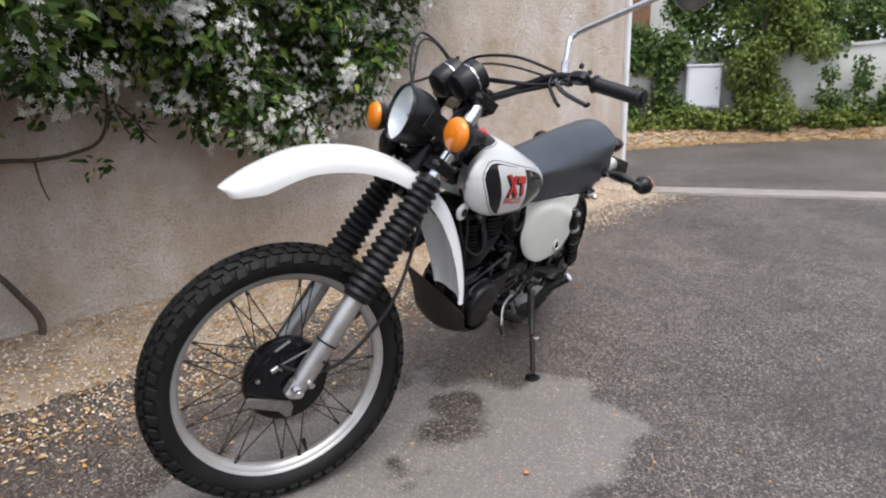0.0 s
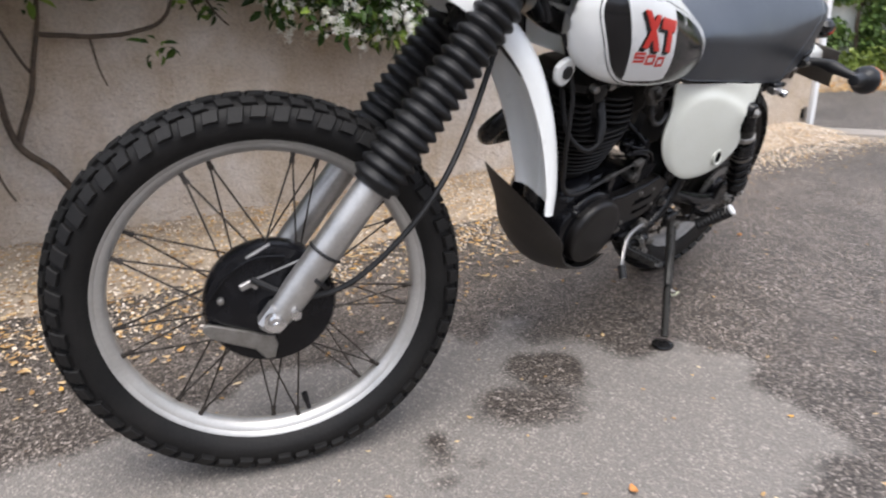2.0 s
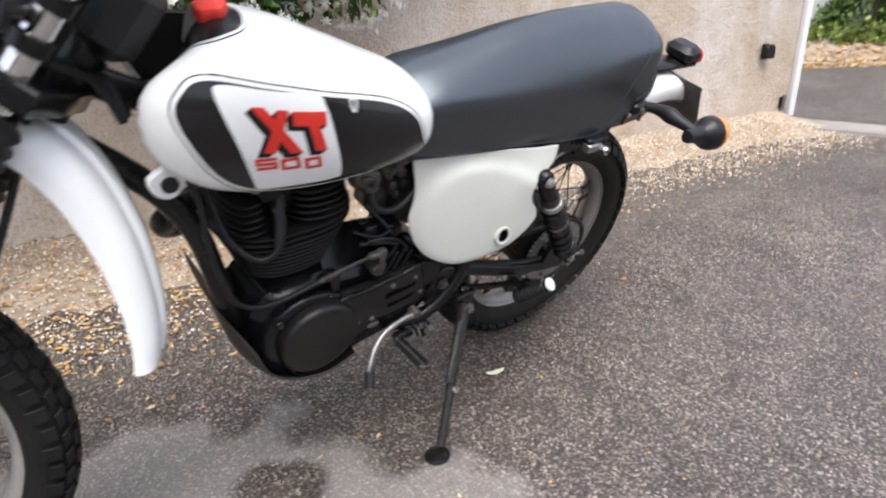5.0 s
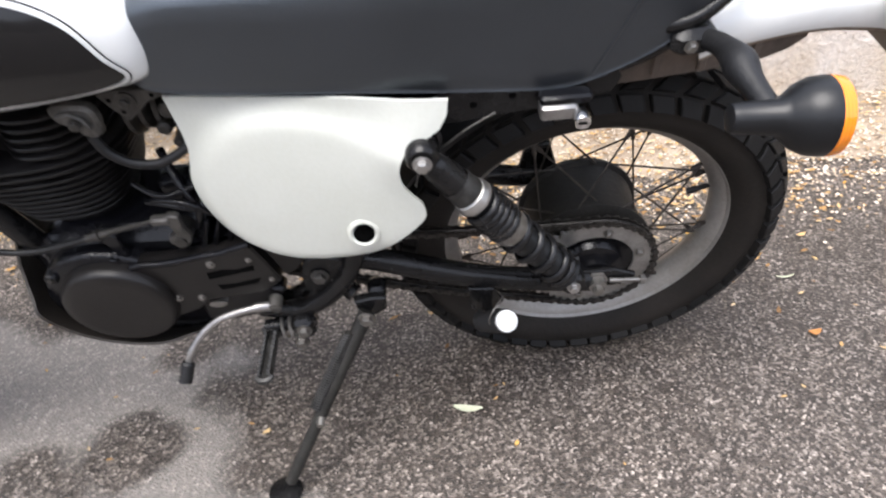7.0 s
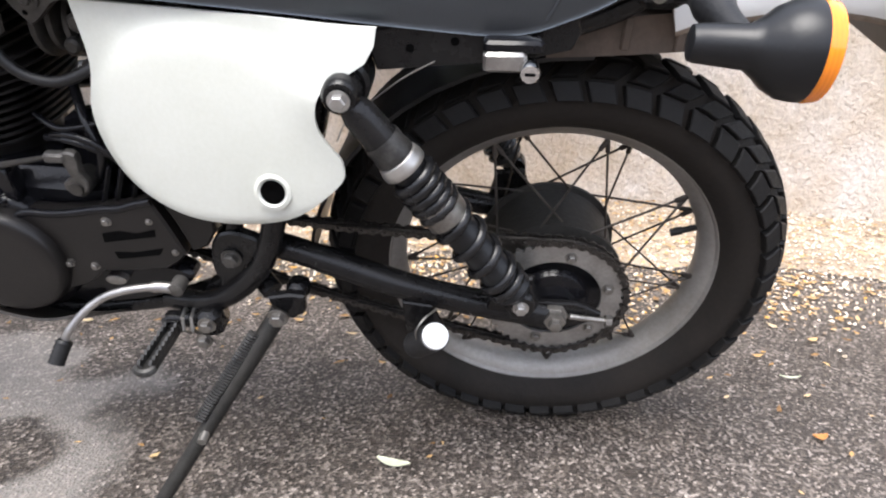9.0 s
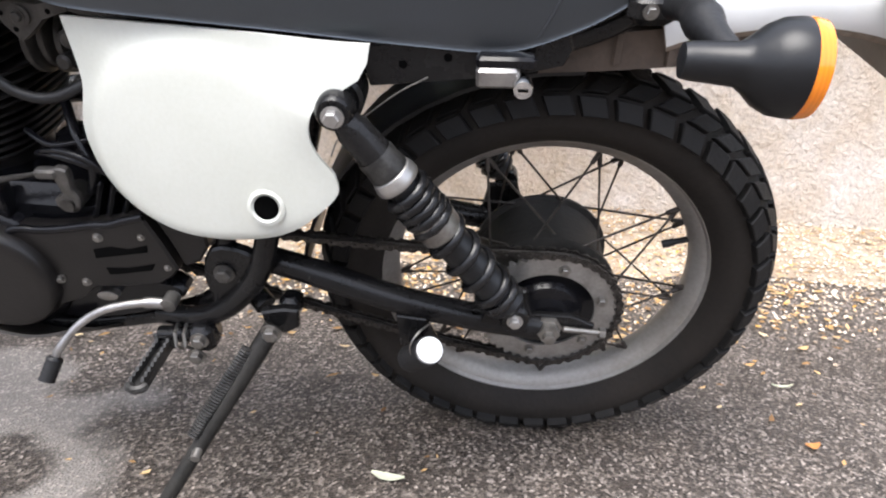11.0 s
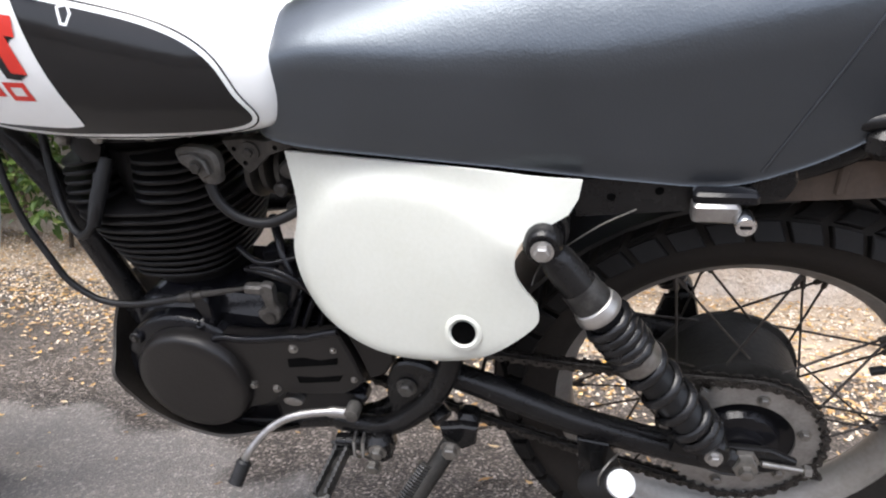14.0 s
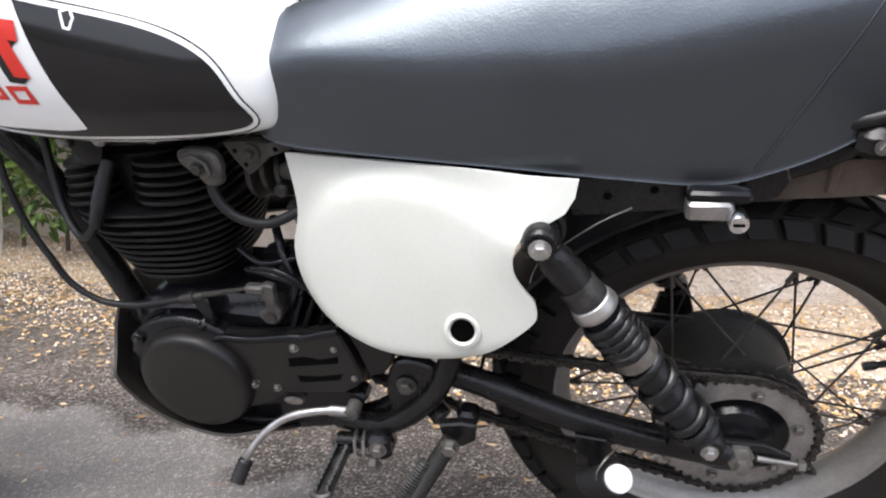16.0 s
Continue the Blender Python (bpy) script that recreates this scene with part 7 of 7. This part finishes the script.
def jasmine():
    e = tagged(new("jasmine"), "flowering jasmine climbing over the rendered wall", "climbing plant")
    rnd = random.Random(11)
    blobs = []
    # the hedge mass: lower edge varies along the wall, its end slopes up to the top
    def low(x):
        pts = [(-4.5, 0.35), (-3.2, 0.45), (-2.5, 0.66), (-1.9, 0.80), (-1.6, 0.90), (-1.45, 1.00), (-1.25, 1.00), (-1.02, 1.06), (-0.88, 1.14), (-0.76, 1.04), (-0.62, 0.86), (-0.5, 0.77), (-0.2, 0.71), (0.1, 0.70), (0.28, 0.80), (0.42, 1.04), (0.6, 1.28), (0.8, 1.55), (1.0, 1.9)]
        for (a, za), (b, zb) in zip(pts, pts[1:]):
            if a <= x <= b:
                return za + (zb - za) * (x - a) / (b - a)
        return 2.2
    while len(blobs) < 400:
        x = rnd.uniform(-4.4, 0.95)
        z0 = low(x)
        # unseen growth above the wall top is added to block sky light
        z = rnd.uniform(z0, 2.4)
        r = rnd.uniform(0.09, 0.2)
        if z - r < z0:
            z = z0 + r * 0.9
        # overhang deepened to the left so that it shades the wall below
        out = rnd.uniform(0.05, 0.50 + 0.45 * max(0, min(1, -x - 0.3))) * min(1.0, 0.45 + (z - z0) * 1.5)
        q = at_wall(x, z, out)
        blobs.append((q.x, q.y, q.z, r * 1.15, r * 0.8, r))
    v, f = leaf_cloud(blobs, 58000, 0.058, 5, 0.45)
    part_leaf = new("foliage", quick_mesh("foliage", v, f, LEAF))
    part_leaf.parent = e
    tagged(part_leaf, "glossy dark green leaves", kind="stuff")
    # flower clusters on the outer skin
    pts = []
    for bx, by, bz, rx, ry, rz in blobs:
        for _ in range(rnd.choice((2, 4, 6, 8, 11)) + (6 if bz - low(bx) < 0.4 and bx > -0.9 else 0)):
            d = Vector((rnd.gauss(0, 0.8), -abs(rnd.gauss(0.7, 0.5)), rnd.gauss(0.1, 0.8))).normalized()
            c = Vector((bx + d.x * rx * 1.10, by + d.y * ry * 1.22, bz + d.z * rz * 1.10))
            for _ in range(rnd.randint(5, 13)):
                o = (d + Vector((rnd.gauss(0, 0.4), rnd.gauss(-0.2, 0.4), rnd.gauss(0.35, 0.4)))).normalized()
                pts.append((c + Vector((rnd.gauss(0, 0.026), rnd.gauss(0, 0.016), rnd.gauss(0, 0.022))), o))
    v, f = blossom_cloud(pts, 0.0165, 4)
    fl = new("blossom", quick_mesh("blossom", v, f, FLOWER))
    fl.parent = e
    tagged(fl, "white star-shaped blossom in clusters", kind="stuff")
    # woody stems on the wall
    stems = [([(-1.36, -0.02, 0.06), (-1.33, 0.09, 0.06), (-1.38, 0.21, 0.05), (-1.44, 0.32, 0.05), (-1.53, 0.43, 0.05), (-1.55, 0.63, 0.05), (-1.56, 0.84, 0.08), (-1.55, 1.15, 0.14)], 0.017),
             ([(-1.52, 0.42, 0.05), (-1.47, 0.55, 0.05), (-1.43, 0.67, 0.05), (-1.39, 0.84, 0.07), (-1.34, 1.10, 0.12)], 0.012),
             ([(-1.40, 0.79, 0.06), (-1.25, 0.775, 0.06), (-1.12, 0.78, 0.06), (-1.0, 0.82, 0.07), (-0.95, 0.92, 0.09), (-0.94, 1.15, 0.14)], 0.010),
             ([(-1.60, 0.55, 0.04), (-1.62, 0.42, 0.04), (-1.60, 0.30, 0.04), (-1.57, 0.22, 0.04)], 0.006),
             ([(-1.44, 0.66, 0.04), (-1.50, 0.80, 0.05), (-1.53, 0.95, 0.07)], 0.006),
             ([(-1.86, 0.20, 0.05), (-1.78, 0.27, 0.06), (-1.73, 0.255, 0.06), (-1.69, 0.15, 0.06), (-1.68, -0.02, 0.06)], 0.018),
             ([(-0.93, 1.0, 0.12), (-0.86, 0.93, 0.12), (-0.80, 0.84, 0.10), (-0.76, 0.80, 0.09)], 0.006),
             ([(-0.92, 0.98, 0.12), (-0.90, 0.90, 0.13), (-0.88, 0.85, 0.13)], 0.005),
             ([(-1.24, 0.78, 0.06), (-1.23, 0.68, 0.05), (-1.21, 0.60, 0.05)], 0.005),
             ([(-0.95, 1.08, 0.12), (-0.80, 1.12, 0.14), (-0.66, 1.06, 0.16)], 0.006),
             ([(-1.9, -0.02, 0.08), (-1.85, 0.4, 0.06), (-1.8, 0.9, 0.1), (-1.7, 1.3, 0.15)], 0.022)]
    for pts, r in stems:
        line = spline([at_wall(x, z, o) for x, z, o in pts], 6)
        n = len(line)
        part("stem", Shape().tube([p + Vector((0.006 * noise.noise(p * 9), 0, 0.006 * noise.noise(p * 9 + Vector((4, 4, 4))))) for p in line], [r * (1 - 0.45 * i / n) for i in range(n)], 10), BARK, e)
    sprigs = []
    for x, z in ((-1.03, 0.72), (-0.9, 0.92), (-0.95, 0.97), (-1.4, 0.90), (-1.62, 0.74), (-1.70, 0.66), (-0.82, 0.88), (-1.2, 0.95)):
        q = at_wall(x, z, 0.1)
        sprigs.append((q.x, q.y, q.z, 0.05, 0.04, 0.05))
    v, f = leaf_cloud(sprigs, 130, 0.05, 9, 0.5)
    sp = new("sprig", quick_mesh("sprig", v, f, LEAF))
    sp.parent = e
    tagged(sp, "fresh green leaf sprigs", kind="stuff")


jasmine()


def low_shrub():
    e = tagged(new("shrub"), "low leafy shrub at the foot of the wall", "shrub")
    rnd = random.Random(2)
    blobs = []
    for _ in range(26):
        q = at_wall(rnd.uniform(-4.6, -2.35), rnd.uniform(0.12, 0.75), rnd.uniform(0.1, 0.4))
        blobs.append((q.x, q.y, q.z, 0.16, 0.14, 0.15))
    v, f = leaf_cloud(blobs, 2600, 0.06, 21, 0.5)
    ob = new("foliage", quick_mesh("foliage", v, f, IVY))
    ob.parent = e
    tagged(ob, kind="stuff")
    pts = []
    for i in range(7):
        x = -4.4 + i * 0.3
        part("stem", Shape().tube([at_wall(x, -0.01, 0.2), at_wall(x + 0.05, 0.25, 0.22), at_wall(x - 0.03, 0.55, 0.25)], [0.012, 0.009, 0.004], 7), BARK, e)


low_shrub()


def far_plants():
    rnd = random.Random(8)
    def F(x, y, z):
        return FAR @ Vector((x, y, z))
    def plant(name, label, category, blobs, count, size, seed, trunk=None, mat=IVY):
        e = tagged(new(name), label, category)
        v, f = leaf_cloud(blobs, count, size, seed, 0.5, aspect=0.7)
        ob = new("foliage", quick_mesh("foliage", v, f, mat))
        ob.parent = e
        tagged(ob, kind="stuff")
        for pts, r in trunk or ():
            line = spline(pts, 5)
            part("stem", Shape().tube(line, [r * (1 - 0.5 * i / len(line)) for i in range(len(line))], 8), BARK, e)
        return e
    def blob(x, y, z, r, k=1.0):
        q = F(x, y, z)
        return (q.x, q.y, q.z, r, r, r * k)
    # ivy over the white wall: an arch of growth to one side of the meter box
    b = [blob(rnd.uniform(2.5, 3.25), -0.12, rnd.uniform(1.05, 1.55), rnd.uniform(0.12, 0.22)) for _ in range(20)]
    b += [blob(rnd.uniform(2.95, 3.3), -0.12, rnd.uniform(0.25, 1.2), rnd.uniform(0.10, 0.17)) for _ in range(18)]
    b += [blob(rnd.uniform(2.45, 2.75), -0.12, rnd.uniform(0.2, 0.75), rnd.uniform(0.10, 0.18)) for _ in range(10)]
    b += [blob(rnd.uniform(3.2, 4.0), -0.08, rnd.uniform(1.15, 1.35), rnd.uniform(0.10, 0.15)) for _ in range(8)]
    b += [blob(rnd.uniform(3.2, 4.3), 0.35, rnd.uniform(1.45, 2.3), rnd.uniform(0.16, 0.24)) for _ in range(22)]
    plant("ivy", "dense ivy hanging over the white wall", "ivy", b, 9500, 0.065, 31, [([F(3.0, -0.1, 0.1), F(2.9, -0.1, 0.8), F(3.1, -0.08, 1.4)], 0.03)])
    # tall bushy column beside the meter box
    b = [blob(4.42 + rnd.gauss(0, 0.2), -0.35 + rnd.gauss(0, 0.12), z, rnd.uniform(0.18, 0.3)) for z in [0.2 + 0.085 * i for i in range(32)]]
    plant("bush", "tall bushy shrub growing beside the meter box", "bush", b, 11000, 0.055, 32, [([F(4.4, -0.35, 0.1), F(4.35, -0.3, 1.0), F(4.5, -0.3, 2.3)], 0.05)], BUSH)
    b = [blob(rnd.uniform(4.6, 5.5), 0.0 + rnd.gauss(0, 0.1), rnd.uniform(1.3, 1.9), rnd.uniform(0.14, 0.26)) for _ in range(26)]
    b += [blob(rnd.uniform(5.5, 8.5), 0.3 + rnd.gauss(0, 0.1), rnd.uniform(1.5, 2.0), rnd.uniform(0.14, 0.26)) for _ in range(30)]
    plant("ivy", "ivy spilling from the top of the wall", "ivy", b, 8000, 0.07, 33, [([F(5.2, 0.2, 0.9), F(5.2, 0.1, 1.4), F(5.4, 0.0, 1.7)], 0.03)])
    # low growth along the wall's foot
    b = [blob(x + rnd.uniform(-.1, .1), -0.32 + rnd.gauss(0, 0.14), 0.12 + 0.16 * rnd.random() + (0.06 if 3.2 < x < 5.0 else 0.0), rnd.uniform(0.10, 0.20)) for x in [2.2 + 0.08 * i for i in range(76)]]
    plant("undergrowth", "mixed weeds along the foot of the wall", "undergrowth", b, 9500, 0.06, 34, None, BUSH)
    for x, h in ((5.38, 0.75), (5.85, 0.95), (6.25, 0.6), (6.6, 0.8)):
        b = [blob(x + rnd.gauss(0, 0.10), -0.3, 0.2 + h * rnd.random(), 0.12) for _ in range(14)]
        plant("tall_weed", "tall pale flowering weed by the wall", "weed", b, 620, 0.06, int(x * 100), [([F(x, -0.3, 0.1), F(x + 0.03, -0.3, h * 0.6), F(x - 0.02, -0.3, h + 0.1)], 0.012)])
    # trees behind
    for x, y, h, r in ((1.6, 2.6, 3.8, 1.1), (5.4, 2.6, 3.8, 1.3), (7.8, 2.4, 4.2, 1.5), (0.0, 2.6, 4.0, 1.2), (10.2, 2.6, 4.4, 1.5)):
        b = []
        for _ in range(40):
            d = Vector((rnd.gauss(0, 1), rnd.gauss(0, 1), rnd.gauss(0, 1))).normalized() * rnd.random() ** 0.4
            b.append(blob(x + d.x * r, y + d.y * r, h * 0.62 + d.z * h * 0.42, rnd.uniform(0.3, 0.55)))
        t = [F(x, y, -0.1), F(x + 0.1, y, h * 0.3), F(x - 0.05, y, h * 0.6), F(x, y, h * 0.9)]
        limbs = [(t, 0.14)] + [([F(x, y, h * 0.35), F(x + math.cos(a) * r * 0.4, y + math.sin(a) * r * 0.4, h * 0.55), F(x + math.cos(a) * r * 0.8, y + math.sin(a) * r * 0.8, h * 0.72)], 0.05) for a in (0.3, 1.7, 3.0, 4.4, 5.5)]
        e = plant("tree", "leafy broadleaf tree behind the white wall", "tree", b, 8500, 0.10, int(x * 31 + 3), limbs)
        e["group"] = "trees behind the wall"


far_plants()


def scatter(name, label, category, material, spots, seed, kind="pebble"):
    """Small stones or dry petals; spots: (x, y, z, size)."""
    rng = np.random.default_rng(seed)
    V, Fc = [], []
    for x, y, z, s in spots:
        k = len(V)
        a = rng.uniform(0, 6.28)
        ca, sa = math.cos(a), math.sin(a)
        if kind == "pebble":
            q = rng.uniform(0.6, 1.3, 6)
            P = [(s * q[0], 0, 0), (0, s * q[1], 0), (-s * q[2], 0, 0), (0, -s * q[3], 0), (s * 0.2, s * 0.1, s * 0.75 * q[4]), (0, 0, -s * 0.5)]
            Fl = [(0, 1, 4), (1, 2, 4), (2, 3, 4), (3, 0, 4), (1, 0, 5), (2, 1, 5), (3, 2, 5), (0, 3, 5)]
        else:
            w, c1, c2 = rng.uniform(0.25, 0.5), rng.uniform(-0.1, 0.4), rng.uniform(-0.1, 0.4)
            P = [(-s, 0, s * c1), (-s * 0.3, s * w, s * 0.05), (-s * 0.3, -s * w, s * 0.12), (s * 0.4, s * w * 0.9, s * 0.1), (s * 0.4, -s * w * 0.9, s * 0.03), (s, 0, s * c2)]
            Fl = [(0, 2, 1), (1, 2, 4, 3), (3, 4, 5)]
        V += [(x + px * ca - py * sa, y + px * sa + py * ca, z + pz) for px, py, pz in P]
        Fc += [tuple(i + k for i in f) for f in Fl]
    return tagged(new(name, quick_mesh(name, V, Fc, material)), label, category, kind="stuff")


def wall_foot():
    """The verge of soil, gravel and fallen petals between wall and asphalt."""
    rnd = random.Random(4)
    def edge(x):
        """How far the verge reaches from the wall."""
        front = max(0, min(1, (0.7 - x) / 1.0)) - 0.6 * max(0, min(1, (-1.4 - x) / 0.6))
        return 0.80 + 0.20 * front + 0.08 * noise.noise((x * 1.1, 0, 0)) + 0.05 * noise.noise((x * 4, 2, 0)) - 0.12 * max(0, min(1, (x - 0.6) / 1.5))
    v, f = [], []
    n, m = 110, 8
    for i in range(n + 1):
        x = -6.0 + 9.3 * i / n
        e = edge(x)
        for j in range(m + 1):
            u = j / m
            q = at_wall(x, 0.045 * (1 - u) ** 1.2 - 0.006 + 0.008 * noise.noise((x * 6, u * 5, 1)) * (1 - u), e * (0.76 + 0.10 * noise.noise((x * 9, 5, 0))) * u - 0.02)
            v.append(tuple(q))
    f = [(i * (m + 1) + j, i * (m + 1) + j + 1, (i + 1) * (m + 1) + j + 1, (i + 1) * (m + 1) + j) for i in range(n) for j in range(m)]
    tagged(new("verge", quick_mesh("verge", v, f, SOIL, True)), "sandy verge at the foot of the wall", "verge", kind="structure")
    peb, lit = [], []
    for _ in range(26000):
        x = rnd.uniform(-4.2, 3.2)
        e = edge(x)
        o = rnd.uniform(0.0, e * 0.92 + abs(rnd.gauss(0, 0.13)))
        q = at_wall(x, 0, o)
        z = 0.045 * max(0, 1 - o / (e * 0.76)) ** 1.2 + 0.001
        peb.append((q.x, q.y, z, rnd.uniform(0.0022, 0.0068)))
    for _ in range(12000):
        x = rnd.uniform(-4.2, 3.2)
        e = edge(x)
        o = rnd.uniform(0.0, e * 0.92 + abs(rnd.gauss(0, 0.24)))
        q = at_wall(x, 0, o)
        z = 0.045 * max(0, 1 - o / (e * 0.76)) ** 1.2 + 0.004
        if x < 0.9 or rnd.random() < 0.35:
            lit.append((q.x, q.y, z, rnd.uniform(0.005, 0.015)))
    for _ in range(420):
        lit.append((rnd.uniform(-2.2, 2.5), rnd.uniform(-1.2, 1.0), 0.001, rnd.uniform(0.003, 0.009)))
    scatter("gravel", "fine pale gravel along the verge", "gravel", GRAVEL, peb, 1)
    scatter("leaf_litter", "dry petals and leaves strewn on the verge", "leaf litter", LITTER, lit, 2, "petal")
    far = []
    for _ in range(9000):
        x = rnd.uniform(0, FAR_L)
        reach = 1.3 + 0.25 * math.sin(x * 0.9) + max(0, (3.5 - x)) * 0.25
        u = rnd.random() ** 1.5
        q = FAR @ Vector((x, -0.02 - reach * (1 - u), 0))
        far.append((q.x, q.y, 0.22 * u ** 1.4 - 0.005, rnd.uniform(0.02, 0.055)))
    scatter("leaf_litter", "dry brown leaves strewn along the bank", "leaf litter", LITTER, far, 3, "petal")


wall_foot()


def stray_leaf(name, label, x, y, length, width, angle, material):
    s = Shape()
    sec = []
    for i in range(9):
        f = i / 8
        w = width * math.sin(math.pi * min(0.97, 0.06 + f * 0.92)) ** 0.7 / 2
        lift = 0.003 + 0.005 * (2 * f - 1) ** 2
        sec.append([((f - 0.5) * length, -w, lift + 0.002), ((f - 0.5) * length, 0, lift), ((f - 0.5) * length, w, lift + 0.002), ((f - 0.5) * length, w * 0.95, lift + 0.001), ((f - 0.5) * length, 0, lift - 0.001), ((f - 0.5) * length, -w * 0.95, lift + 0.001)])
    s.rings(sec)
    tagged(part(name, s, material, None, m=pose(x, y, 0, 0, 0, angle)), label, "leaf")


PALE = simple("pale_green_leaf", (0.50, 0.52, 0.36), (0.66, 0.68, 0.54), 0.6)
ORANGE = simple("dry_orange_leaf", (0.42, 0.17, 0.05), (0.55, 0.27, 0.09), 0.75)
YELLOW = simple("yellow_leaf", (0.70, 0.42, 0.03), (0.82, 0.55, 0.06), 0.7)
stray_leaf("fallen_leaf", "pale green fallen leaf on the asphalt", -0.226, -0.114, 0.052, 0.017, -12, PALE)
stray_leaf("fallen_leaf", "dry orange fallen leaf on the asphalt", 0.462, 0.013, 0.026, 0.016, 10, ORANGE)
stray_leaf("fallen_leaf", "yellow fallen leaf on the verge", 0.50, 1.18, 0.05, 0.035, 30, YELLOW)
stray_leaf("fallen_leaf", "pale dry sliver on the asphalt", 0.50, 0.21, 0.04, 0.005, 0, PALE)
stray_leaf("fallen_leaf", "dry orange fallen leaf on the pale asphalt", -1.05, -0.52, 0.022, 0.014, 60, ORANGE)
